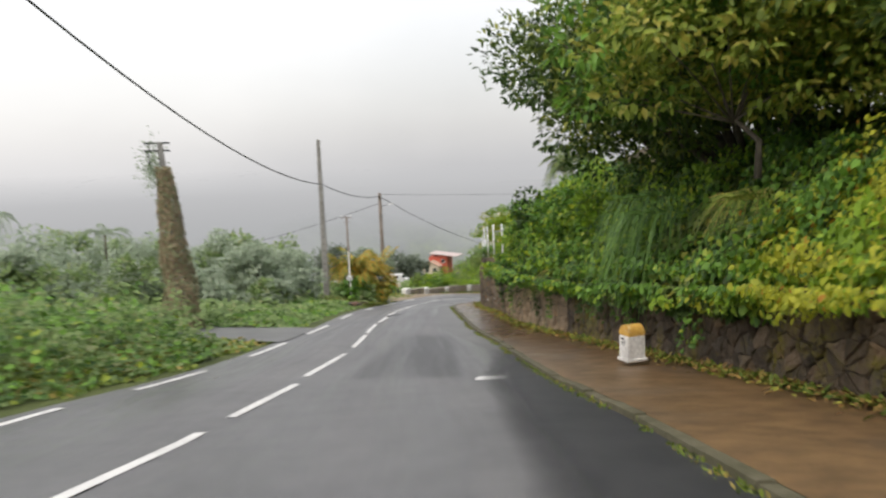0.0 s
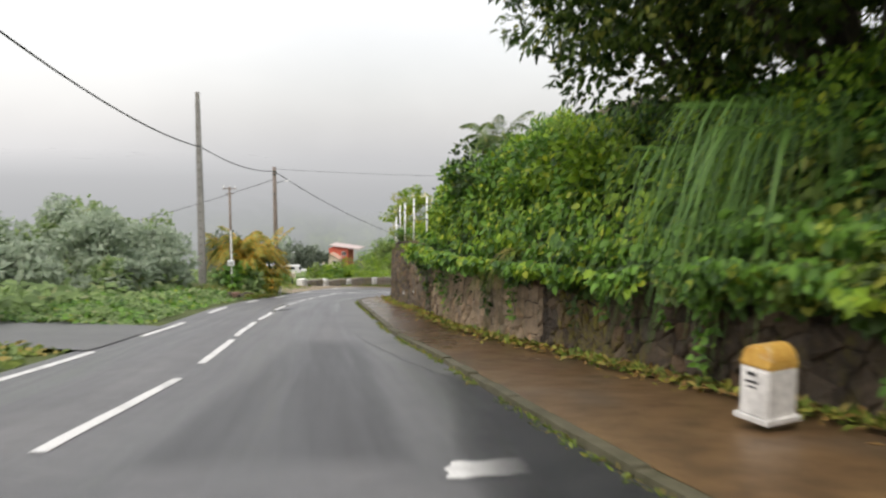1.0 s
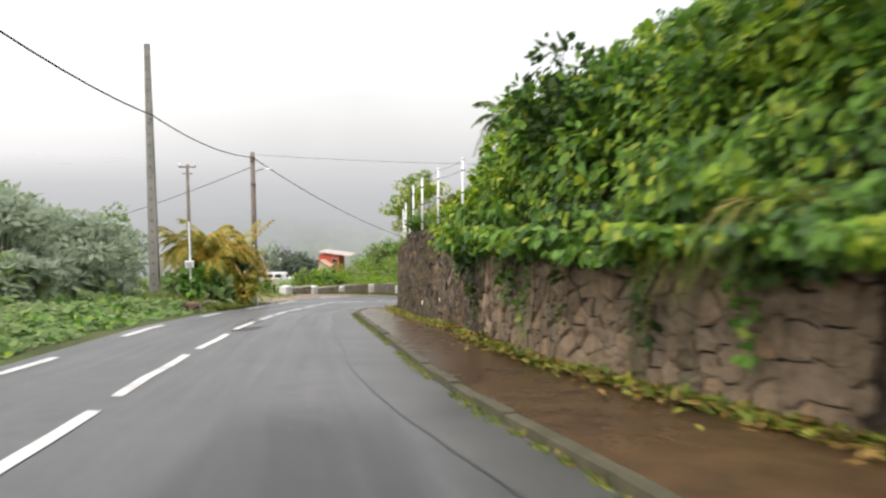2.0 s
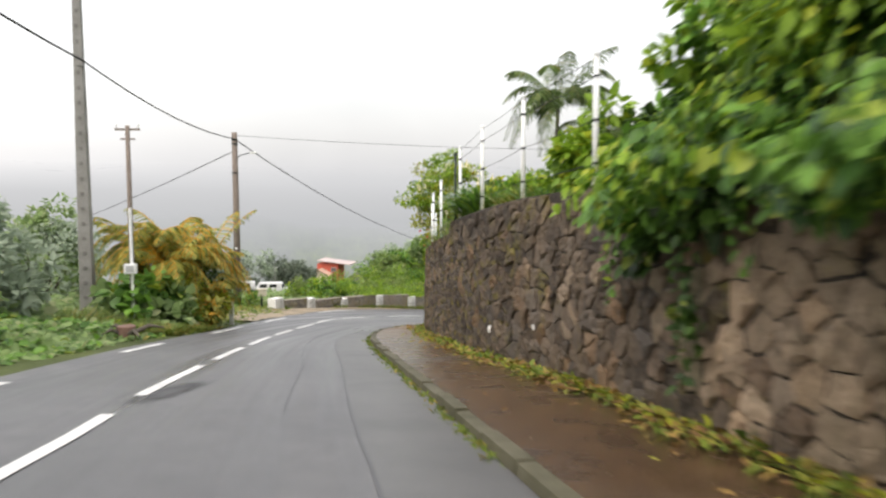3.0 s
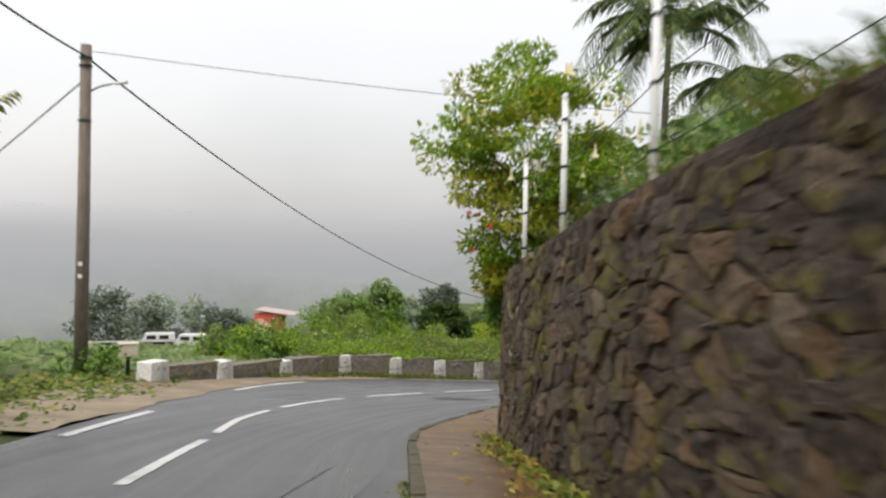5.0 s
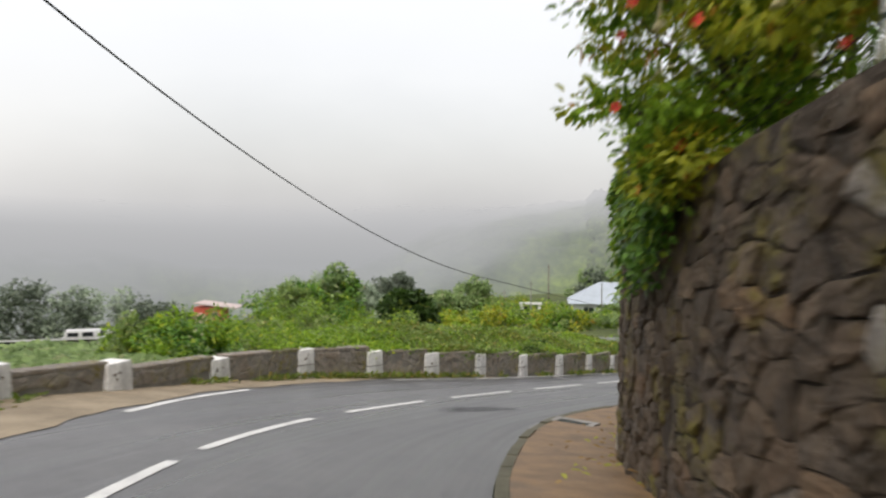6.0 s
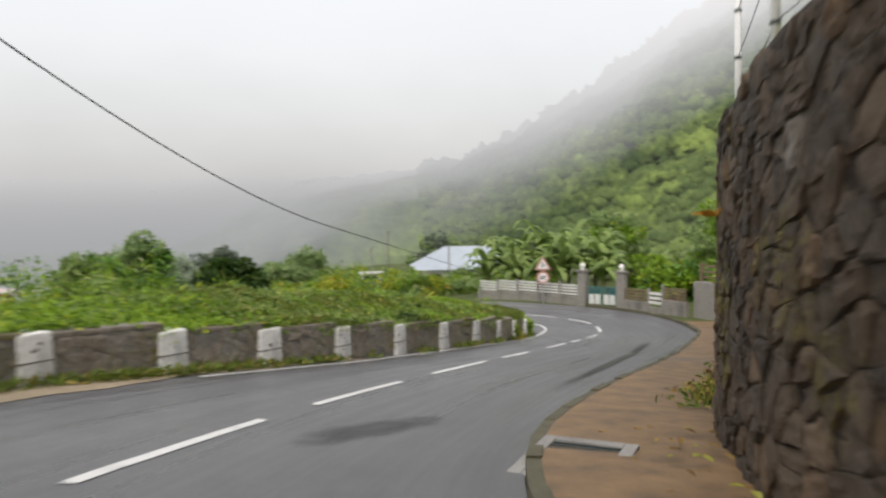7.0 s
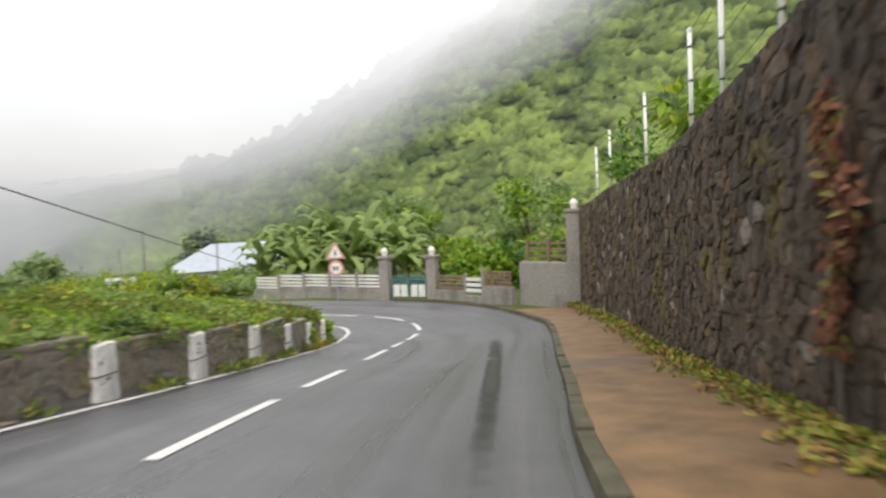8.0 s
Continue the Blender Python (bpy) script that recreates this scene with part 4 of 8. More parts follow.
def broad_tree(place, height, spread, label, mats, seed, leaf=0.14, per=70, clumps=46, trunk=0.16, low=0.35, name="tree", group="", lean=(0, 0)):
    """A broadleaved tree: tapered trunk, limbs and a crown of leaf clumps with gaps."""
    r = np.random.default_rng(seed)
    t = thing(name, place, label, "tree", group)
    bm = bmesh.new()
    h = height * low
    tip = Vector((lean[0] * 0.5, lean[1] * 0.5, h * 1.3))
    tube(bm, [(0, 0, -0.4), (0.03, 0.02, h * 0.4), (lean[0] * 0.3, lean[1] * 0.3, h), tip], [trunk * 1.3, trunk, trunk * 0.8, trunk * 0.5])
    part("trunk", bm, BARK, t, smooth_faces=True)
    cs, rs = [], []
    for _ in range(clumps):
        d = unit(r.normal(size=3))
        q = r.uniform(0.45, 1.0)
        z = h + (height - h) * (0.5 + 0.5 * d[2] * q)
        wide = spread * (1.0 if z < height * 0.7 else 0.8)
        cs.append((lean[0] * 1.0 + d[0] * wide * q, lean[1] + d[1] * wide * q, z))
        rs.append(spread * r.uniform(0.16, 0.34))
    for i in range(0, min(clumps, 14)):
        bm = bmesh.new()
        c = Vector(cs[i])
        mid = (tip + c) * 0.5 + Vector((0, 0, 0.1 * height * r.uniform(-0.6, 0.6)))
        tube(bm, [tip * 0.8, mid, c], [trunk * 0.45, trunk * 0.25, trunk * 0.08], 6)
        part("limb", bm, BARK, t, smooth_faces=True)
    for k, m_ in enumerate(mats):
        sel = [i for i in range(clumps) if i % len(mats) == k]
        p, a, f = clump_leaves(r, [cs[i] for i in sel], [rs[i] for i in sel], per)
        s_ = leaf * r.uniform(0.65, 1.35, len(p))
        leaves("crown", p, a, f, s_, s_ * 0.5, m_, t)
    return t


def shrub(place, size, label, mats, seed, leaf=0.11, per=45, clumps=18, name="shrub", group="", width=0.5):
    """A bush of leafy clumps on a few stems."""
    r = np.random.default_rng(seed)
    t = thing(name, place, label, "shrub", group)
    sx, sy, sz = size
    cs, rs = [], []
    for _ in range(clumps):
        a, q = r.uniform(0, 2 * math.pi), math.sqrt(r.uniform(0, 1))
        z = sz * r.uniform(0.12, 0.86) * (1 - 0.45 * q * q)
        cs.append((sx * q * math.cos(a), sy * q * math.sin(a), z))
        rs.append(min(sx, sy, sz) * r.uniform(0.25, 0.45))
    for c in cs[:5]:
        bm = bmesh.new()
        tube(bm, [(c[0] * 0.15, c[1] * 0.15, -0.25), (c[0] * 0.6, c[1] * 0.6, c[2] * 0.6), c], [0.03, 0.02, 0.008], 5)
        part("stem", bm, BARK, t)
    for k, m_ in enumerate(mats):
        sel = [i for i in range(clumps) if i % len(mats) == k]
        if sel:
            p, a, f = clump_leaves(r, [cs[i] for i in sel], [rs[i] for i in sel], per, 0.85)
            s_ = leaf * r.uniform(0.6, 1.4, len(p))
            leaves("foliage", p, a, f, s_, s_ * width, m_, t)
    return t


def grass_tuft(place, height, spread, n, mat, label, seed, name="grass_tuft", droop=0.55, width=0.018, way=None):
    r = np.random.default_rng(seed)
    t = thing(name, place, label, "grass")
    a = r.uniform(0, 2 * math.pi, n)
    q = np.sqrt(r.uniform(0, 1, n)) * spread * 0.3
    p = np.c_[q * np.cos(a), q * np.sin(a), np.full(n, -0.03)]
    d = np.c_[np.cos(a) * r.uniform(0.2, 0.9, n), np.sin(a) * r.uniform(0.2, 0.9, n), np.ones(n)]
    if way is not None:
        d += np.array(way)
    L = height * r.uniform(0.55, 1.15, n)
    bl = leaves("grass", p, d, np.c_[np.cos(a), np.sin(a), np.full(n, 0.4)], L, width * r.uniform(0.7, 1.4, n), mat, t, blade=True, droop=droop)
    bl["kind"] = "stuff"
    return t


def frond(r, length, arch, mat, parent, leaflets=34, leaflet=0.45, width=0.035, fold=0.5, rise=0.9):
    """One feather-leaf: an arching rib with leaflets on both sides, as a mesh of its own under its palm."""
    az = r.uniform(0, 2 * math.pi)
    u = np.linspace(0, 1, 9)
    out = length * (u - 0.12 * u * u)
    up = length * (rise * u - arch * u * u)
    bm = bmesh.new()
    rib = np.c_[out * math.cos(az), out * math.sin(az), up]
    tube(bm, rib.tolist(), [0.025 * (1 - 0.8 * k) for k in u], 5)
    base_ = np.linspace(0.12, 0.99, leaflets)
    pts = np.c_[np.interp(base_, u, rib[:, 0]), np.interp(base_, u, rib[:, 1]), np.interp(base_, u, rib[:, 2])]
    d = unit(np.gradient(pts, axis=0))
    s = unit(np.cross(d, (0, 0, 1.0)))
    for sg in (-1, 1):
        way = unit(d * 0.55 + s * sg * 0.9 + np.array((0, 0, -0.1 - fold * 0.6)) + r.normal(scale=0.1, size=d.shape))
        ln = leaflet * np.sin(np.pi * (0.12 + 0.8 * base_)) * r.uniform(0.8, 1.15, leaflets)
        for p_, w_, l_, d_ in zip(pts, way, ln, d):
            a, b = Vector(p_), Vector(p_ + w_ * l_ * 0.55)
            c = Vector(p_ + w_ * l_) - Vector((0, 0, 0.25 * l_))
            k = Vector(d_) * width
            f = [bm.verts.new(x) for x in (a - k * 0.4, a + k * 0.6, b + k * 0.7, c, b - k * 0.5)]
            bm.faces.new(f)
    return part("frond", bm, mat, parent)


def palm(place, height, fronds, length, label, mat, seed, lean=(0, 0), arch=1.15, rise=0.9, trunk=0.11, leaflets=34, leaflet=0.45, name="palm_tree", group=""):
    r = np.random.default_rng(seed)
    t = thing(name, place, label, "palm tree", group)
    bm = bmesh.new()
    n = 9
    pts = [(lean[0] * (k / n) ** 2, lean[1] * (k / n) ** 2, -0.3 + (height + 0.3) * k / n) for k in range(n + 1)]
    tube(bm, pts, [trunk * (1.35 if k == 0 else 1.0 - 0.3 * k / n) for k in range(n + 1)], 10)
    part("trunk", bm, BARK, t, smooth_faces=True)
    for k in range(fronds):
        f = frond(r, length * r.uniform(0.8, 1.1), arch * r.uniform(0.55, 1.35), mat, t, leaflets, leaflet, rise=rise * r.uniform(0.5, 1.25))
        f.location = (lean[0], lean[1], height - 0.05)
    return t


def flower(bm, at, size, way, petals=5):
    """Adds an open five-petalled flower."""
    w = Vector(way).normalized()
    u = w.cross(Vector((0.3, 0.2, 0.9))).normalized()
    v = w.cross(u)
    c = bm.verts.new(Vector(at))
    for k in range(petals):
        a0, a1 = 2 * math.pi * k / petals, 2 * math.pi * (k + 0.85) / petals
        am = (a0 + a1) / 2
        p1 = bm.verts.new(Vector(at) + size * 0.8 * (math.cos(a0) * u + math.sin(a0) * v) + w * size * 0.3)
        p2 = bm.verts.new(Vector(at) + size * (math.cos(am) * u + math.sin(am) * v) + w * size * 0.25)
        p3 = bm.verts.new(Vector(at) + size * 0.8 * (math.cos(a1) * u + math.sin(a1) * v) + w * size * 0.3)
        bm.faces.new((c, p1, p2, p3))


def trumpet(bm, at, length):
    """Adds a hanging trumpet flower."""
    x, y, z = at
    prof = ((0.012, 0.0), (0.02, -0.35), (0.035, -0.7), (0.075, -1.0))
    sides = 6
    rings = [[bm.verts.new((x + r_ * length * 4 * math.cos(2 * math.pi * k / sides), y + r_ * length * 4 * math.sin(2 * math.pi * k / sides), z + h * length)) for k in range(sides)] for r_, h in prof]
    for a, b in zip(rings, rings[1:]):
        for k in range(sides):
            bm.faces.new((a[k], b[k], b[(k + 1) % sides], a[(k + 1) % sides]))

# ---- plants on the hill side ----
def bank_place(run, v, bulge):
    """A place on the planted bank: v up to 1 climbs the wall's face, then goes up the slope behind it; bulge: metres off the surface."""
    hb = np.interp(run, HANG_S, HANG_H)
    top = np.interp(run, TOP_S, TOP_H)
    x, y = np.interp(run, W_RUN, WALL[:, 0]), np.interp(run, W_RUN, WALL[:, 1])
    nx, ny = np.interp(run, W_RUN, W_NORM[:, 0]), np.interp(run, W_RUN, W_NORM[:, 1])
    base = level(x, y)
    low = np.clip(v, 0, 1)
    back = np.clip(v - 1, 0, None)
    steep = np.interp(run, BANK_S, BANK_V)
    rise = steep * (1 - np.exp(-np.clip(back - 0.45, 0, None) / 2.5)) * 2.5
    z = base + hb + (top - hb) * low + rise + bulge * np.where(back > 0, 0.6, 0.12)
    out = np.where(back > 0, back, 0) - bulge * np.where(back > 0, 0.6, 1.0)
    return np.c_[x + nx * out, y + ny * out, z], np.c_[nx, ny]


HANG_S, HANG_H = (-10, 4, 8, 12, 16, 20, 24, 27, 28.8, 29.6), (1.0, 1.0, 0.95, 0.9, 1.1, 1.35, 1.5, 1.7, 1.3, 1.8)


def creeper(run0, run1, back, count, mat, leaf, seed, label, bulge=0.5, hollow=-0.42):
    """Creeper that hangs over the wall and covers the bank behind it, in lumps with gaps between them."""
    r = np.random.default_rng(seed)
    run = r.uniform(run0, run1, count)
    hang_share = 0.26
    v = np.where(r.uniform(0, 1, count) < hang_share, r.uniform(0, 1, count) ** 0.7, 1 + r.uniform(0.0, back, count))
    lumps = np.array([noise.noise(Vector((a * 0.8, b * 1.1, seed * 1.7))) + 0.55 * noise.noise(Vector((a * 2.1, b * 2.6, seed * 0.7))) for a, b in zip(run, v)])
    ragged = np.array([noise.noise(Vector((a * 1.3, 0.0, seed * 2.1))) for a in run])
    keep = (v > 0.45 + 0.75 * ragged) & (lumps > hollow)
    depth = r.uniform(0.0, 1.0, count) ** 0.45
    bl = np.clip(0.1 + bulge * (0.35 + 1.15 * lumps), 0.05, None) * depth
    p, n = bank_place(run, v, bl)
    p, n, k = p[keep], n[keep], int(keep.sum())
    outw = np.c_[-n, np.zeros(k)]
    along = unit(outw * 0.45 + np.array((0, 0, -0.75)) + r.normal(scale=0.42, size=(k, 3)))
    face = unit(outw * 0.8 + np.array((0, 0, 0.6)) + r.normal(scale=0.35, size=(k, 3)))
    s_ = leaf * r.uniform(0.55, 1.5, k)
    ob = leaves("creeper", p, along, face, s_, s_ * 0.74, mat)
    return tagged(ob, label, "creeper", "", "stuff")


# dark under-layers and lime tops paint the bank's shade and light
creeper(-8, 11, 1.0, 12000, LEAF_LIME, 0.105, 21, "green creeper hanging over the stone wall", 0.7, -0.2)
creeper(9, 14, 4.4, 8000, LEAF_TREE, 0.14, 29, "undergrowth coloured dark for the trees' shade", 0.3)
creeper(-8, 9.6, 3.8, 24000, LEAF_YELLOW, 0.085, 22, "yellowing shrubby creeper on the bank", 0.85, -0.2)
creeper(8, 29.3, 3.6, 36000, LEAF_MID, 0.115, 23, "broad-leaved green creeper hanging over the wall", 0.75, -0.15)
creeper(8, 29.2, 4.0, 24000, LEAF_DEEP, 0.14, 24, "dark under-layer of creeper, hollow shade in its colour", 0.22)
creeper(13, 29.4, 4.0, 15000, LEAF_LIME, 0.115, 25, "lime-green top layer of creeper, coloured as if lit", 0.95, 0.12)


def strands():
    """Thin vines that hang down the wall's face."""
    r = np.random.default_rng(31)
    for k in range(22):
        run = r.uniform(9, 30)
        top = float(np.interp(run, TOP_S, TOP_H))
        low = r.uniform(0.25, 0.75) * top
        t = thing("hanging_vine", wall_at(run, top - 0.1, 0.1), "thin leafy vine hanging down the stone wall", "vine", "hanging vines")
        n = int(28 * (top - low) / 0.8) + 12
        z = -np.sort(r.uniform(0, top - low, n))
        sway = 0.06 * np.sin(z * 4 + run)
        nx, ny = np.interp(run, W_RUN, W_NORM[:, 0]), np.interp(run, W_RUN, W_NORM[:, 1])
        p = np.c_[-ny * sway - nx * 0.03, nx * sway - ny * 0.03, z] + r.normal(scale=0.045, size=(n, 3))
        p[:, :2] -= np.array((nx, ny)) * 0.05
        a = unit(np.c_[np.full(n, -nx * 0.6), np.full(n, -ny * 0.6), np.full(n, -0.5)] + r.normal(scale=0.5, size=(n, 3)))
        f = unit(np.c_[np.full(n, -nx), np.full(n, -ny), np.full(n, 0.5)] + r.normal(scale=0.3, size=(n, 3)))
        s_ = 0.10 * r.uniform(0.6, 1.4, n)
        leaves("leaves", p, a, f, s_, s_ * 0.7, LEAF_DEEP if k % 3 == 0 else LEAF_MID, t)
        bm = bmesh.new()
        tube(bm, [(0, 0, 0.1), (sway[n // 2], 0, z[n // 2]), (0, 0, float(z[-1]))], 0.006, 4)
        part("stem", bm, BARK, t)


strands()


def bank_tree(place, height, spread, seed, label, clumps, per, leaf, mats, low=0.3, lean=(0, 0), trunk=0.22):
    z = lev(place[0], place[1]) + place[2]
    return broad_tree((place[0], place[1], z), height, spread, label, mats, seed, leaf, per, clumps, trunk, low, lean=lean)


bank_tree((7.6, 14.8, 2.6), 7.6, 3.9, 41, "large dark evergreen tree overhanging the pavement", 110, 230, 0.17, [LEAF_TREE, LEAF_TREE, LEAF_DEEP], 0.12, (-0.8, -0.2), 0.28)
bank_tree((10.4, 8.8, 3.2), 6.4, 3.9, 42, "dark evergreen tree on the bank", 60, 160, 0.17, [LEAF_TREE, LEAF_TIPS], 0.25, (-0.6, 0), 0.24)
bank_tree((5.9, 10.6, 3.6), 3.4, 2.7, 43, "pale-tipped branches of a spreading tree over the bank", 64, 140, 0.18, [LEAF_TIPS, LEAF_TIPS, LEAF_MID], 0.15, (-0.9, 0.2), 0.05)
bank_tree((8.6, 9.0, 3.6), 3.2, 2.6, 47, "pale-tipped spreading branches over the bank", 50, 120, 0.18, [LEAF_TIPS, LEAF_TREE, LEAF_TIPS], 0.2, (-0.6, 0.2), 0.1)
bank_tree((9.8, 11.0, 3.8), 3.4, 2.8, 46, "pale-tipped spreading tree on the bank", 46, 130, 0.18, [LEAF_TIPS], 0.15, (-0.7, 0.2), 0.1)
bank_tree((10.5, 20.5, 6.0), 5.5, 3.6, 44, "dark tree at the top of the bank", 36, 150, 0.18, [LEAF_TREE, LEAF_DEEP], 0.25)

for k_, (run_, up_, n_) in enumerate(((13.4, 3.3, 80), (14.4, 3.0, 60), (12.8, 2.9, 70), (13.7, 2.4, 90))):
    q_ = wall_at(run_, up_, -0.55)
    grass_tuft(q_, 1.2, 2.6, n_, GRASS_DARK, "long dark grass drooping from the bank", 50 + k_, droop=2.1, width=0.028, way=(-0.6, -0.3, -0.1))
for k_, (run_, up_) in enumerate(((19.5, 1.9), (20.3, 1.7), (9.0, 2.7))):
    grass_tuft(wall_at(run_, up_, -0.1), 0.9, 0.8, 160, GRASS, "dry yellow grass tuft on the wall", 60 + k_, droop=1.2, way=(-0.6, -0.1, -0.2))


# fuchsia-leaved bush over the corner with trumpet flowers and red blossoms
def corner_bush():
    at = (3.8, 51.7, lev(2.4, 51.2) + 2.8)
    t = broad_tree(at, 4.3, 1.85, "flowering bush with hanging trumpet blossoms over the wall corner", [LEAF_LIME, LEAF_LIME, LEAF_YELLOW], 71, 0.1, 240, 72, 0.08, 0.1, lean=(-0.9, -0.45))
    r = np.random.default_rng(72)
    for _ in range(110):
        d = unit(r.normal(size=3))
        bm = bmesh.new()
        trumpet(bm, (-0.6 + d[0] * 1.75, -0.35 + d[1] * 1.7, 2.4 + d[2] * 1.5), r.uniform(0.15, 0.26))
        part("trumpet_flower", bm, FLOWER_CREAM, t)
    for _ in range(18):
        d = unit(r.normal(size=3))
        bm = bmesh.new()
        flower(bm, (-1.35 + d[0] * 0.9, -0.9 + d[1] * 0.8, 0.9 + d[2] * 0.8), 0.05, (-0.6, -0.7, 0.2))
        part("red_flower", bm, FLOWER_RED, t)


corner_bush()
q_ = wall_at(51.7, float(np.interp(52.0, TOP_S, TOP_H)) - 0.2, -0.2)
shrub(tuple(q_), (0.8, 0.8, 1.7), "leafy bush hanging over the wall corner", [LEAF_LIME, LEAF_YELLOW, LEAF_LIME], 74, 0.09, 200, 18)
q_ = wall_at(52.1, float(np.interp(52.0, TOP_S, TOP_H)) + 0.1, 0.3)
shrub(tuple(q_), (0.6, 0.6, 1.5), "sparse twigs of a flowering bush over the wall corner", [LEAF_LIME, LEAF_YELLOW], 75, 0.1, 45, 16)


def wall_drape(run0, run1, low, n, mat, seed, label):
    """Creeper hanging down a stretch of the tall wall."""
    r = np.random.default_rng(seed)
    run = r.uniform(run0, run1, n)
    top = np.interp(run, TOP_S, TOP_H)
    ragged = np.array([0.5 + noise.noise(Vector((a * 2.3, seed, 0))) for a in run])
    up = top + 0.25 - (top - low) * r.uniform(0, 1, n) ** 1.3 * np.clip(ragged + 0.4, 0.2, 1.2)
    P_ = np.array([wall_at(a, b, c) for a, b, c in zip(run, up, r.uniform(0.04, 0.32, n))])
    nx, ny = np.interp(run, W_RUN, W_NORM[:, 0]), np.interp(run, W_RUN, W_NORM[:, 1])
    a = unit(np.c_[-nx * 0.5, -ny * 0.5, np.full(n, -0.7)] + r.normal(scale=0.45, size=(n, 3)))
    f = unit(np.c_[-nx, -ny, np.full(n, 0.6)] + r.normal(scale=0.35, size=(n, 3)))
    s_ = 0.085 * r.uniform(0.6, 1.4, n)
    return tagged(leaves("creeper", P_, a, f, s_, s_ * 0.7, mat), label, "creeper", "", "stuff")


wall_drape(51.5, 53.2, 1.7, 1300, LEAF_MID, 81, "green creeper hanging down the wall corner")
wall_drape(51.2, 53.3, 2.2, 1800, LEAF_LIME, 83, "lime-green leaves over the top of the tall wall")

# garden behind the fence
palm((8.7, 58.2, lev(8, 58.4) + 3.0), 7.9, 24, 3.5, "tall coconut palm in the garden behind the fence", LEAF_PALM, 91, (0.2, 0.1), 1.3, 1.45, 0.12, 52, 0.75)
palm((10.9, 58.0, lev(10, 59) + 3.2), 6.6, 24, 3.3, "coconut palm with drooping fronds in the garden", LEAF_PALM, 92, (0.3, -0.2), 1.35, 0.85, 0.12, 48, 0.7)
palm((6.2, 53.6, lev(5, 54) + 3.0), 3.0, 18, 3.0, "young palm in the garden behind the wall", LEAF_PALM, 93, (0, 0), 1.1, 1.0, 0.09, 44, 0.6)
for k_, (x_, y_, sx_, sz_, lab_, mats_, leaf_) in enumerate((
        (3.6, 34.0, 1.0, 1.7, "large-leaved green shrub behind the wall", [LEAF_LIME], 0.22),
        (5.2, 33.2, 1.3, 2.3, "tall green shrub behind the wall", [LEAF_MID, LEAF_DEEP], 0.2),
        (4.6, 36.2, 1.0, 1.0, "low green shrub in the garden", [LEAF_MID], 0.16),
        (6.0, 38.0, 1.3, 1.4, "yellow-green garden shrub behind the fence", [LEAF_LIME, LEAF_YELLOW], 0.14),
        (4.2, 46.2, 1.2, 2.0, "soft green garden shrub behind the fence", [LEAF_PALE, LEAF_MID], 0.14),
        (5.0, 49.5, 1.5, 2.7, "grey-green garden shrub behind the fence", [LEAF_PALE], 0.14),
        (7.5, 45.0, 1.6, 2.3, "green garden bush behind the fence", [LEAF_MID, LEAF_PALE], 0.15),
        (8.5, 52.0, 1.9, 3.4, "tall green garden bush", [LEAF_MID, LEAF_DEEP], 0.15),
        (4.6, 52.2, 1.3, 2.5, "leafy green bush beside the flowering bush", [LEAF_MID, LEAF_LIME], 0.14),
        (6.4, 50.8, 1.5, 3.0, "grey-green feathery bush behind the fence", [LEAF_PALE, LEAF_MID], 0.15),
        (3.0, 35.4, 0.7, 0.8, "low lime-green shrub at the wall's edge", [LEAF_LIME], 0.13),
        (3.3, 34.2, 0.8, 0.9, "low yellow-green shrub at the wall's edge", [LEAF_LIME, LEAF_YELLOW], 0.13),
        (3.0, 37.4, 0.8, 0.9, "yellowing low shrub at the wall's edge", [LEAF_YELLOW, LEAF_MID], 0.14),
        (2.8, 38.9, 0.7, 0.8, "low green shrub at the wall's edge", [LEAF_PALE, LEAF_MID], 0.13),
        (13.0, 61.0, 1.3, 1.8, "green shrub above the tall wall", [LEAF_MID, LEAF_LIME], 0.16),
        (17.5, 65.5, 1.3, 1.5, "banana-leaved shrub above the tall wall", [LEAF_LIME], 0.24),
        (21.5, 69.5, 1.4, 1.5, "green shrub above the tall wall", [LEAF_MID], 0.16))):
    s_, d_ = road_place(x_, y_)
    near_ = int(np.argmin(np.hypot(WALL[:, 0] - x_, WALL[:, 1] - y_)))
    shrub((x_, y_, float(WALL_TOP[near_]) + 0.1), (sx_, sx_, sz_), lab_, mats_, 100 + k_, leaf_, 90, 18)
for k_, (x_, y_, h_) in enumerate(((2.6, 38.6, 1.35), (2.9, 39.3, 1.3), (3.0, 42.6, 1.7), (3.6, 43.6, 1.6), (2.9, 45.2, 1.3), (3.3, 46.6, 1.2), (3.2, 40.6, 1.3), (2.5, 47.6, 0.9), (3.0, 39.0, 0.9), (2.6, 36.2, 0.6), (2.4, 44.0, 0.7))):
    near_ = int(np.argmin(np.hypot(WALL[:, 0] - x_, WALL[:, 1] - y_)))
    grass_tuft((x_, y_, float(WALL_TOP[near_]) + 0.05), h_, 1.0, 260, GRASS if k_ != 0 else GRASS_DARK, "clump of tall green grass behind the fence", 130 + k_, droop=0.5, width=0.03)


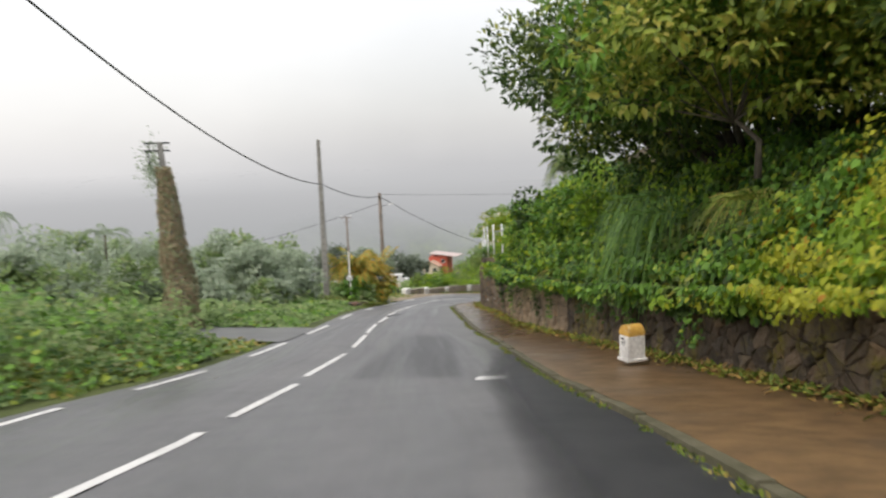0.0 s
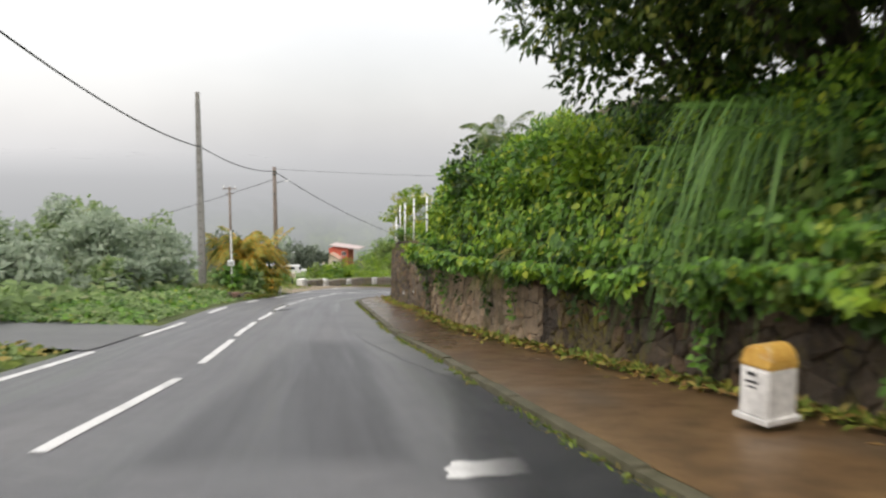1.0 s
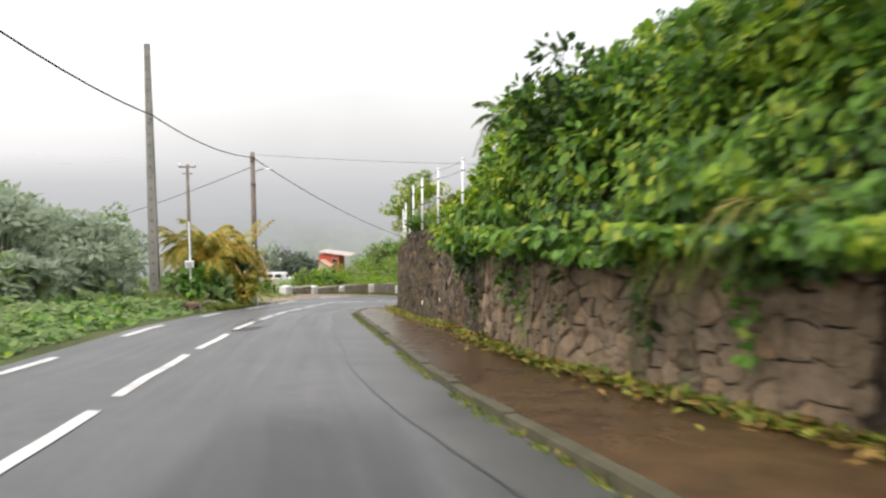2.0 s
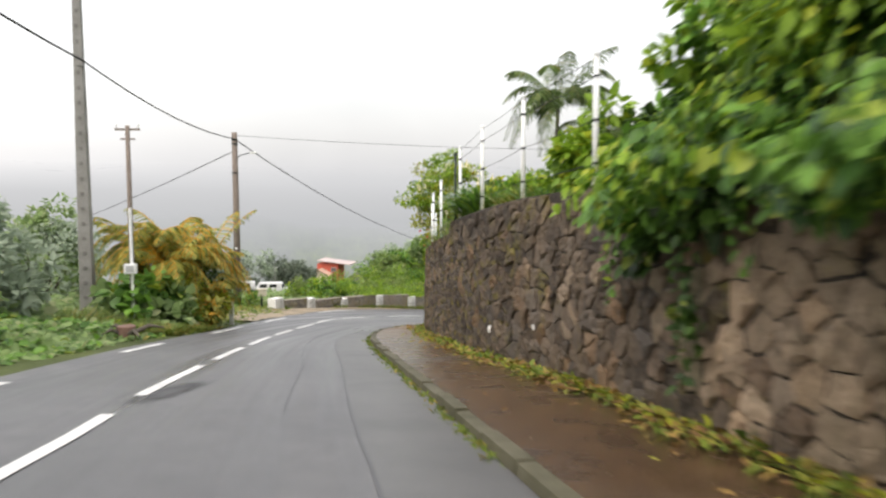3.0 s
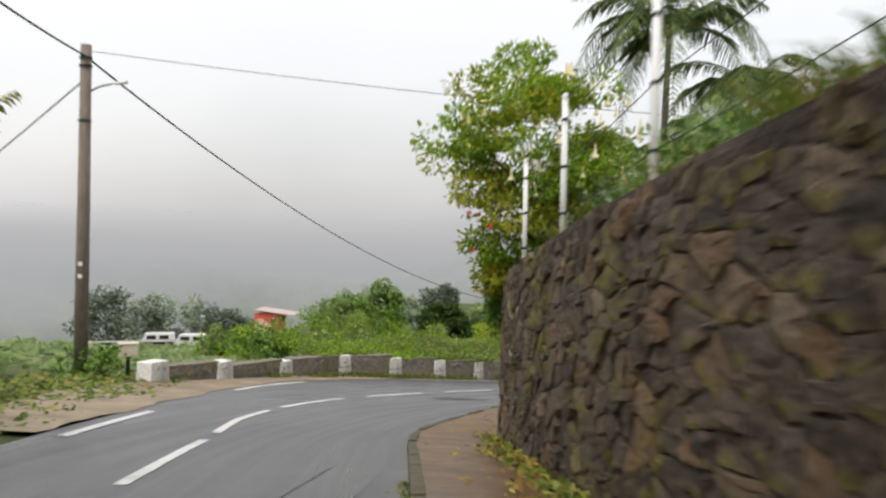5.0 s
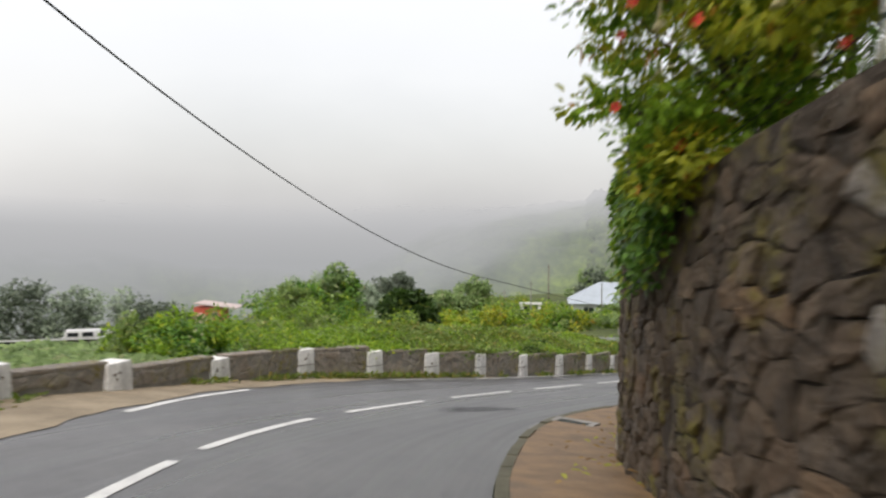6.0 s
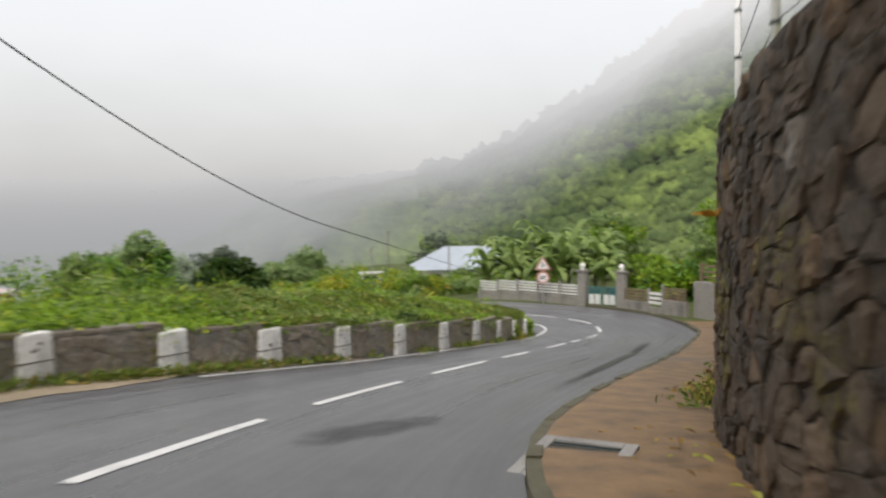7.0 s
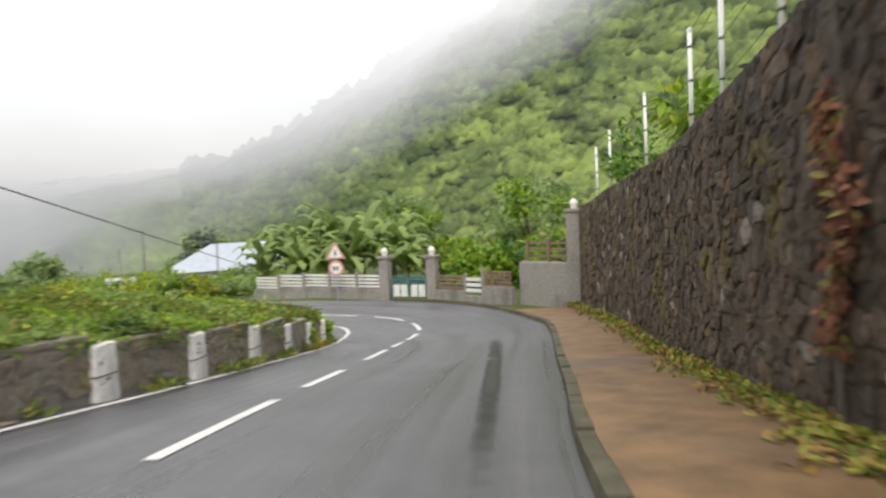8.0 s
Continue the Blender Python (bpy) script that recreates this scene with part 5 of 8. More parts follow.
r_ = np.random.default_rng(830)
for k_ in range(22):
    run_ = 33.6 + 0.62 * k_
    q_ = wall_at(run_, float(np.interp(run_, TOP_S, TOP_H)), -r_.uniform(0.5, 0.95))
    grass_tuft(tuple(q_), r_.uniform(0.55, 0.95), 1.5, 170, GRASS if k_ % 3 else GRASS_DARK, "tuft of garden grass along the top of the wall", 831 + k_, droop=0.45, width=0.02)
for k_, (x_, y_, h_) in enumerate(((2.1, 36.7, 1.1), (2.2, 37.4, 1.25), (2.1, 38.0, 1.1), (4.1, 42.7, 2.1), (3.7, 41.9, 1.9))):
    near_ = int(np.argmin(np.hypot(WALL[:, 0] - x_, WALL[:, 1] - y_)))
    grass_tuft((x_, y_, float(WALL_TOP[near_]) + 0.05), h_, 1.5, 420, LEAF_MID, "tall clump of bright green cane grass in the garden", 860 + k_, droop=0.5, width=0.045)


def wall_foot_weeds():
    """Weeds and fallen leaves along the foot of the wall and in the gutter: too many to count."""
    r = np.random.default_rng(140)
    pts, sizes = [], []
    for _ in range(3600):
        run = r.uniform(2, 86)
        if 50 < run < 61:
            continue
        if noise.noise(Vector((run * 0.6, 3.3, 0))) < -0.12:
            continue
        x, y, z = wall_at(run, 0.16, abs(r.normal(scale=0.15 + 0.12 * (run > 56))) + 0.05)
        pts.append((x, y, z))
    p = np.array(pts)
    n = len(p)
    a = unit(r.normal(size=(n, 3)) * np.array((1, 1, 0.6)) + np.array((0, 0, 0.7)))
    s_ = 0.11 * r.uniform(0.5, 1.5, n)
    tagged(leaves("weeds", p, a, unit(r.normal(size=(n, 3)) + np.array((0, 0, 1.5))), s_, s_ * 0.35, GRASS), "yellow-green weeds along the foot of the wall", "weeds", "", "stuff")
    kn = normals(KERB)
    pts = []
    for _ in range(12000):
        i = int(r.integers(100, len(KERB) - 30))
        if not -4 < KERB[i, 1] < 46 or noise.noise(Vector((KERB[i, 1] * 0.7, 9.1, 0))) < -0.2 or (46 < KERB[i, 1] < 60):
            continue
        q = KERB[i] - kn[i] * abs(r.normal(scale=0.05)) + r.normal(scale=0.12, size=2) * np.array((0.15, 1))
        pts.append((q[0], q[1], lev(*q) + 0.005))
    p = np.array(pts)
    n = len(p)
    a = unit(r.normal(size=(n, 3)) * np.array((1, 1, 0.5)) + np.array((0, 0, 0.5)))
    s_ = 0.05 * r.uniform(0.5, 1.5, n)
    tagged(leaves("weeds", p, a, unit(r.normal(size=(n, 3)) + np.array((0, 0, 1.5))), s_, s_ * 0.4, GRASS), "mossy yellow-green weeds in the gutter", "weeds", "", "stuff")
    pts = []
    for _ in range(520):
        run = r.uniform(2, 60)
        x, y, z = wall_at(run, 0.175, abs(r.normal(scale=0.4)) + 0.05)
        pts.append((x, y, z + 0.012))
    p = np.array(pts)
    n = len(p)
    a = unit(r.normal(size=(n, 3)) * np.array((1, 1, 0.08)))
    s_ = 0.1 * r.uniform(0.5, 1.4, n)
    tagged(leaves("fallen_leaves", p, a, np.tile((0, 0, 1.0), (n, 1)), s_, s_ * 0.5, DRY), "fallen brown and yellow leaves on the pavement", "leaves", "", "stuff")


wall_foot_weeds()


def weed_mat(run0, run1, wide, count, mat, seed, label, leaf=0.1):
    """Creeping weeds on the pavement along the wall's foot."""
    r = np.random.default_rng(seed)
    run = r.uniform(run0, run1, count)
    edge = wide * np.array([0.6 + 0.9 * noise.noise(Vector((a * 0.7, seed, 0))) + 0.5 * noise.noise(Vector((a * 2.3, seed, 4))) for a in run])
    out = r.uniform(0, 1, count) ** 1.2 * np.clip(edge, 0.02, None)
    keep = edge > 0.06
    p = np.array([wall_at(a, 0.13 + 0.02 * (b < 0.2), b + 0.02) for a, b in zip(run[keep], out[keep])])
    n = len(p)
    p[:, 2] += r.uniform(0, 0.07, n)
    a = unit(r.normal(size=(n, 3)) * np.array((1, 1, 0.35)) + np.array((0, 0, 0.15)))
    s_ = leaf * r.uniform(0.5, 1.5, n)
    return tagged(leaves("weeds", p, a, unit(r.normal(scale=0.5, size=(n, 3)) + np.array((0, 0, 1.2))), s_, s_ * 0.5, mat), label, "weeds", "", "stuff")


weed_mat(62, 87, 0.5, 3600, GRASS, 151, "yellow-green creeping weeds along the foot of the tall wall", 0.075)
weed_mat(62, 87, 0.45, 2400, LEAF_YELLOW, 152, "yellowing weeds along the foot of the tall wall", 0.07)
weed_mat(62, 87, 0.7, 5200, DRY, 153, "brown withered weeds along the foot of the tall wall", 0.075)
weed_mat(18, 46, 0.4, 1700, GRASS, 154, "yellow-green creeping weeds at the wall's foot")
weed_mat(18, 50, 0.36, 1000, LEAF_YELLOW, 155, "yellowing weeds at the wall's foot", 0.09)
weed_mat(2, 50, 0.5, 3400, DRY, 156, "brown withered weeds at the wall's foot", 0.09)
weed_mat(2, 18, 0.35, 1800, GRASS, 157, "yellow-green weeds at the wall's foot", 0.08)

RUST_VINE = mat_leaf("rust_brown_dry_leaves", (0.10, 0.04, 0.025), (0.3, 0.13, 0.07), (0.2, 0.17, 0.05), 0.2, 0.8, 0.1)


def dry_vine(x, y, half, seed):
    """A band of dead creeper that climbs the wall's whole height."""
    run0 = float(W_RUN[np.argmin(np.hypot(WALL[:, 0] - x, WALL[:, 1] - y))])
    top = float(np.interp(run0, TOP_S, TOP_H))
    t = thing("dead_vine", wall_at(run0, 0.1, 0.06), "reddish-brown dead creeper climbing the tall wall", "vine")
    base = np.array(t.location)
    r = np.random.default_rng(seed)
    n = 800
    up = r.uniform(0.7, 2.5, n)
    run = run0 + half * r.normal(size=n) * (0.35 + 0.4 * abs(np.sin(up * 2.2 + 0.6))) + 0.12 * np.sin(up * 3.1)
    P_ = np.array([wall_at(a, b, c) for a, b, c in zip(run, up, r.uniform(0.05, 0.13, n))]) - base
    a = unit(np.array((0, 0, -0.8)) + r.normal(scale=0.6, size=(n, 3)))
    s_ = 0.085 * r.uniform(0.5, 1.5, n)
    leaves("dry_leaves", P_, a, unit(np.array((-0.6, 0.6, 0.3)) + r.normal(scale=0.5, size=(n, 3))), s_, s_ * 0.55, RUST_VINE, t)
    for k in range(4):
        bm = bmesh.new()
        pts = [tuple(wall_at(run0 + half * (k - 1.5) * 0.4 + 0.1 * math.sin(u * 2.6 + k), u, 0.05) - base) for u in np.linspace(0.05, top, 9)]
        tube(bm, pts, 0.014, 5)
        part("stem", bm, BARK, t)


dry_vine(9.6, 61.25, 0.16, 161)

# more growth on the bank
creeper(-8, 10.5, 3.6, 6000, LEAF_LIME, 0.1, 30, "green shoots among the yellowing creeper", 0.7, 0.0)
creeper(-8, 9.4, 3.4, 15000, LEAF_YELLOW, 0.08, 26, "bright yellow-green shrubby creeper on the bank", 0.95, -0.1)
creeper(18, 29.4, 2.4, 11000, LEAF_MID, 0.15, 27, "large-leaved green creeper bulging from the bank", 0.85, 0.0)
creeper(20, 29.5, 2.6, 4500, LEAF_LIME, 0.12, 28, "lime-green top leaves on the bank, coloured as if lit", 1.0, 0.2)
for k_, (run_, back_, up_, sx_, sz_, mats_) in enumerate(((27.2, 1.2, 4.0, 1.1, 2.0, [LEAF_MID, LEAF_LIME]), (25.4, 1.4, 4.3, 1.3, 2.2, [LEAF_MID, LEAF_DEEP]), (23.4, 1.6, 4.2, 1.3, 2.2, [LEAF_LIME, LEAF_MID]), (21.4, 1.8, 4.0, 1.3, 2.0, [LEAF_MID, LEAF_LIME]), (28.6, 0.9, 3.5, 0.8, 2.2, [LEAF_LIME, LEAF_MID]), (19.2, 1.9, 3.8, 1.3, 2.0, [LEAF_LIME, LEAF_MID]))):
    q_ = wall_at(run_, up_ - 1.1, -back_)
    shrub(tuple(q_), (sx_, sx_, sz_), "leafy overgrown shrub on top of the bank", mats_, 170 + k_, 0.15, 130, 24, group="bank shrubs", width=0.66)
bank_tree((7.6, 19.0, 3.6), 7.2, 4.0, 45, "dark evergreen tree leaning out over the bank", 96, 190, 0.19, [LEAF_TREE, LEAF_DEEP, LEAF_TREE], 0.1, (-1.2, -0.2), 0.25)

ORANGE = mat_leaf("orange_red_leaves", (0.35, 0.1, 0.02), (0.6, 0.3, 0.04), (0.3, 0.3, 0.05), 0.25, 0.5, 0.3)
run_ = float(W_RUN[np.argmin(np.hypot(WALL[:, 0] - 6.55, WALL[:, 1] - 58.5))])
grass_tuft(wall_at(run_, 2.32, 0.04), 0.16, 0.3, 46, ORANGE, "orange and red leafy plant growing from the wall", 181, "wall_plant", 0.3, 0.035, (-0.35, 0.3, -0.5))

# ---- valley side of the road ----
def carpet(name, x0, x1, y0, y1, count, high, mat, leaf, seed, label, edge=0.5, mound=None):
    """Low leafy ground cover beside the road, thick and uneven; it ends in a ragged edge at the road."""
    r = np.random.default_rng(seed)
    x, y = r.uniform(x0, x1, count), r.uniform(y0, y1, count)
    s, d = road_place(x, y)
    rim = np.interp(s, LINE_S, LINE_D) - 0.4 - edge
    lumps = np.array([noise.noise(Vector((a * 0.45, b * 0.45, seed))) + 0.6 * noise.noise(Vector((a * 1.3, b * 1.3, seed + 2))) for a, b in zip(x, y)])
    into = rim + 0.35 * lumps - d
    keep = into > 0
    h = high * np.clip(into / 1.3, 0.12, 1.0) * (0.62 + 0.6 * lumps)
    if mound is not None:
        h = h * mound(x, y)
    keep &= h > 0.03
    z = level(x, y) - 0.06 - (np.clip(-d - 6.0, 0, 14) * 0.05 + np.clip(-d - 20, 0, 200) * 0.1) * np.clip((72 - y) / 12, 0, 1) + np.clip(h, 0.04, None) * r.uniform(0.35, 1.0, count) ** 0.5
    p = np.c_[x, y, z][keep]
    n = len(p)
    a = unit(np.c_[r.normal(size=(n, 2)), r.uniform(-0.4, 0.5, n)])
    f = unit(np.array((0.25, -0.25, 1.0)) + r.normal(scale=0.35, size=(n, 3)))
    s_ = leaf * r.uniform(0.6, 1.4, n)
    return tagged(leaves(name, p, a, f, s_, s_ * 0.75, mat), label, "ground cover", "", "stuff")


def near_mound(x, y):
    return np.clip(1.2 - np.clip(y - 15.3, 0, 9) / 2.2, 0, 1) * (1 + 0.1 * np.clip(-x - 5, 0, 6))


carpet("ground_cover", -22, -4, -6, 18, 26000, 1.5, LEAF_MID, 0.14, 201, "dense green creeper mounds beside the road", 0.55, near_mound)
carpet("ground_cover", -22, -4, -6, 18, 38000, 1.65, LEAF_PALE, 0.14, 202, "pale green creeper mounds beside the road", 0.6, near_mound)
carpet("ground_cover", -16, -4, 23.3, 40.5, 16000, 0.52, LEAF_MID, 0.15, 203, "low green leafy ground cover on the verge", 0.55)
carpet("ground_cover", -16, -4, 23.3, 40.5, 18000, 0.58, LEAF_PALE, 0.15, 207, "pale green leafy ground cover on the verge", 0.6)
carpet("ground_cover", -34, -8, 12, 62, 22000, 0.9, LEAF_PALE, 0.34, 204, "pale green undergrowth on the slope below the road", 0.4)
carpet("ground_cover", -7.5, -4, 39, 60, 6000, 0.16, GRASS, 0.12, 205, "short grass and weeds along the verge", 0.05)

carpet("ground_cover", -10, -3.9, 9, 18.8, 11000, 0.2, GRASS, 0.12, 206, "short grass at the edge of the verge", 0.05)
flat_patch("side_track", ((-4.1, 18.0), (-4.25, 23.2), (-17, 26.5), (-17, 22.0)), APRON_GREY, "grey asphalt side track joining the road", "road", 0.02, 10, "structure")

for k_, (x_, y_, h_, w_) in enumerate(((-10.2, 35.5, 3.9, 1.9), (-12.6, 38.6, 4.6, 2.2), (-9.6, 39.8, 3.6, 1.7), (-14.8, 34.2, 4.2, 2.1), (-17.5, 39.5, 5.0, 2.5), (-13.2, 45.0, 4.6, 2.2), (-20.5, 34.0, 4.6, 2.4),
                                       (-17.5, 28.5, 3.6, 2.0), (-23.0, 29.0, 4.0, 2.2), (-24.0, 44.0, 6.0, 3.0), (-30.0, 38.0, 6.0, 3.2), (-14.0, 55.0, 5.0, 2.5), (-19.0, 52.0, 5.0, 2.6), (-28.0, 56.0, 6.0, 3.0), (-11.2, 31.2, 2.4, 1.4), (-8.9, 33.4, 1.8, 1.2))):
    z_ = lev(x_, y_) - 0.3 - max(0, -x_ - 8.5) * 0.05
    broad_tree((x_, y_, z_), h_, w_, "tree below the road, leaf colour paled for mist" if h_ > 3 else "sapling below the road, leaf colour paled for mist", [LEAF_MIST, LEAF_PALE] if k_ % 2 else [LEAF_MIST], 220 + k_, 0.27, 80, 40, 0.11, 0.08, group="trees below the road")
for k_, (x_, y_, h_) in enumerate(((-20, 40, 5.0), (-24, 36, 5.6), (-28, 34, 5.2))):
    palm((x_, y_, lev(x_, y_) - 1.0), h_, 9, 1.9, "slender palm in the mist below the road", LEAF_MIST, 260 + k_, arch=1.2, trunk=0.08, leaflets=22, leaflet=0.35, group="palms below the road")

# golden cane palm clump, dark shrub and weeds at the verge
for k_, (x_, y_, h_) in enumerate(((-5.9, 45.2, 2.0), (-6.5, 46.3, 2.3), (-5.6, 46.6, 1.7), (-6.9, 45.0, 2.1), (-6.1, 44.2, 1.6), (-7.3, 46.2, 1.9), (-5.4, 45.6, 0.9), (-6.6, 45.4, 1.3))):
    palm((x_, y_, lev(x_, y_) - 0.1), h_ * 1.1, 18, 1.8, "golden cane palm with yellow fronds at the verge", LEAF_GOLD, 270 + k_, arch=1.2, rise=1.35, trunk=0.045, leaflets=26, leaflet=0.42, group="golden cane palms")
shrub((-6.0, 45.4, lev(-6, 45.4)), (1.3, 1.6, 2.7), "yellow-green bush among the cane palms", [LEAF_GOLD, LEAF_DEEP, LEAF_LIME], 281, 0.2, 130, 30)
shrub((-5.5, 44.6, lev(-5.5, 44.6)), (0.9, 0.9, 1.9), "golden-leaved bush at the verge", [LEAF_GOLD, LEAF_YELLOW], 286, 0.2, 110, 20)
shrub((-6.5, 42.8, lev(-6.5, 43.0)), (1.0, 1.0, 1.8), "blue-green broad-leaved shrub beside the meter post", [LEAF_MID, LEAF_PALE], 282, 0.3, 44, 18, width=0.75)
shrub((-5.4, 44.0, lev(-5.4, 44.0)), (0.6, 0.6, 0.8), "small weedy shrub at the verge", [LEAF_MID], 283, 0.1, 60, 10)
shrub((-6.9, 52.5, lev(-6.9, 52.5)), (0.9, 0.9, 1.1), "green shrub at the foot of the wooden pole", [LEAF_MID, LEAF_PALE], 284, 0.12, 60, 14)
shrub((-6.1, 57.6, lev(-6.1, 57.6) - 0.1), (0.8, 0.8, 0.9), "green weeds round the wooden pole", [LEAF_MID, LEAF_LIME], 285, 0.12, 60, 12)
for k_, (x_, y_, h_) in enumerate(((-7.4, 40.4, 1.4), (-8.0, 41.6, 1.5), (-6.9, 41.4, 1.3), (-5.9, 40.6, 0.9), (-5.3, 41.4, 0.7), (-6.4, 39.7, 0.8), (-5.1, 42.3, 0.6), (-5.0, 43.2, 0.5))):
    grass_tuft((x_, y_, lev(x_, y_) - 0.05), h_, 1.0 * max(0.9, h_), 300, GRASS, "tuft of tall yellow-green grass at the verge", 290 + k_)


def cut_stump(at):
    t = thing("tree_stump", at, "reddish cut stump with broken branches on the verge", "stump")
    bm = bmesh.new()
    lathe(bm, ((0.26, -0.1), (0.22, 0.1), (0.2, 0.3), (0.17, 0.32)), sides=11)
    part("trunk", bm, mat_wood("cut_wood", (0.11, 0.06, 0.045), (0.26, 0.16, 0.12)), t)
    for a, l in ((0.4, 0.8), (2.4, 0.7), (4.0, 0.6), (5.3, 0.9)):
        bm = bmesh.new()
        tube(bm, [(0.1 * math.cos(a), 0.1 * math.sin(a), 0.12), (l * 0.6 * math.cos(a), l * 0.6 * math.sin(a), 0.28), (l * math.cos(a), l * math.sin(a), 0.2)], [0.06, 0.045, 0.02], 6)
        part("branch", bm, BARK, t)
    return t


cut_stump((-5.7, 39.2, lev(-5.7, 39.2) - 0.05))


# ---- poles and cables ----
def concrete_pole(at, height, w0, w1, label):
    """Square tapered concrete pole with a row of holes down its face."""
    t = thing("utility_pole", at, label, "utility pole", "utility poles")
    bm = bmesh.new()
    box(bm, (w0, w0 * 0.75, height + 0.6), (0, 0, -0.6), bevel=0.015, taper=w1 / w0)
    part("shaft", bm, CONCRETE, t)
    k = 0.9
    while k < height - 0.4:
        w = w0 + (w1 - w0) * k / height
        # a thin plate for each hole, recess shade put into its darker colour
        bm = bmesh.new()
        box(bm, (w * 0.3, 0.02, 0.1), (0, -w * 0.375 - 0.002, k), bevel=0.01)
        part("climbing_hole", bm, POLE_SHADE, t)
        k += 0.42
    bm = bmesh.new()
    tube(bm, [(0, -0.12, height * 0.72), (0.1, -0.2, height * 0.72), (0.18, -0.2, height * 0.715)], 0.015, 6)
    part("cable_hook", bm, METAL_DARK, t)
    return t


def wooden_pole(at, height, r0, r1, label):
    t = thing("utility_pole", at, label, "utility pole", "utility poles")
    bm = bmesh.new()
    tube(bm, [(0, 0, -0.6), (0.01, 0, height * 0.5), (0, 0.01, height)], [r0, (r0 + r1) / 2, r1], 12)
    part("shaft", bm, POLE_WOOD, t, smooth_faces=True)
    for z in (height - 0.35, height - 0.55, height - 1.9):
        bm = bmesh.new()
        lathe(bm, ((r1 * 1.25, z), (r1 * 1.25, z + 0.05)), sides=12)
        part("steel_band", bm, METAL_DARK, t)
    return t


POLE_A, POLE_B, POLE_C, POLE_D = (-8.3, 44.2), (-6.52, 58.2), (-6.45, 42.2), (-8.6, 22.6)
A_Z, B_Z, C_Z, D_Z = lev(*POLE_A) - 0.15, lev(*POLE_B), lev(*POLE_C), lev(*POLE_D) - 0.2
concrete_pole((*POLE_A, A_Z), 5.05 - A_Z, 0.4, 0.2, "tall grey concrete utility pole with climbing holes")
pole_b = wooden_pole((*POLE_B, B_Z), 1.44 - B_Z, 0.17, 0.125, "brown wooden utility pole with a small street light")
bm = bmesh.new()
tube(bm, [(0.1, 0, 7.0), (0.35, -0.1, 7.12), (0.75, -0.25, 7.2)], 0.022, 6)
arm = part("lamp_arm", bm, METAL_DARK, pole_b)
bm = bmesh.new()
box(bm, (0.34, 0.12, 0.07), (0.9, -0.3, 7.17), (0, -6, -18), 0.02)
part("lamp_head", bm, METAL_WHITE, arm, "small grey street-light head")
for z_ in (2.4, 2.7):
    bm = bmesh.new()
    box(bm, (0.1, 0.02, 0.1), (0.0, -0.165, z_), bevel=0.004)
    part("pole_plate", bm, METAL_WHITE, pole_b, "small pale plate nailed to the pole")


def meter_pole():
    """Slim wooden pole with crossarm and insulators, white conduit and meter box."""
    h = 0.39 - C_Z
    t = thing("service_pole", (*POLE_C, C_Z), "slim wooden service pole with crossarm and white conduit", "utility pole")
    bm = bmesh.new()
    tube(bm, [(0, 0, -0.5), (0, 0, h)], [0.075, 0.055], 10)
    part("shaft", bm, POLE_WOOD, t, smooth_faces=True)
    bm = bmesh.new()
    box(bm, (0.62, 0.06, 0.05), (0, 0, h - 0.12), bevel=0.006)
    cross = part("crossarm", bm, POLE_WOOD, t)
    for x in (-0.27, 0.0, 0.27):
        bm = bmesh.new()
        lathe(bm, ((0.02, 0), (0.03, 0.04), (0.018, 0.06), (0.03, 0.08), (0.012, 0.12)), (x, 0, h - 0.07), 8)
        part("insulator", bm, METAL_WHITE, cross)
    bm = bmesh.new()
    box(bm, (0.36, 0.05, 0.04), (0, 0.0, h - 0.36), bevel=0.005)
    part("crossarm", bm, POLE_WOOD, t)
    bm = bmesh.new()
    tube(bm, [(0.03, -0.1, 0.1), (0.03, -0.1, h - 2.1)], 0.04, 8)
    part("conduit", bm, METAL_WHITE, t, "white plastic conduit")
    bm = bmesh.new()
    box(bm, (0.3, 0.16, 0.26), (0.02, -0.18, 1.5), bevel=0.015)
    mb = part("meter_box", bm, METAL_WHITE, t, "white meter box")
    bm = bmesh.new()
    box(bm, (0.2, 0.01, 0.16), (0.02, -0.264, 1.55), bevel=0.003)
    part("meter_door", bm, mat_plain("grey_plastic", (0.45, 0.46, 0.46), 0.4), mb)
    return t


meter_pole()


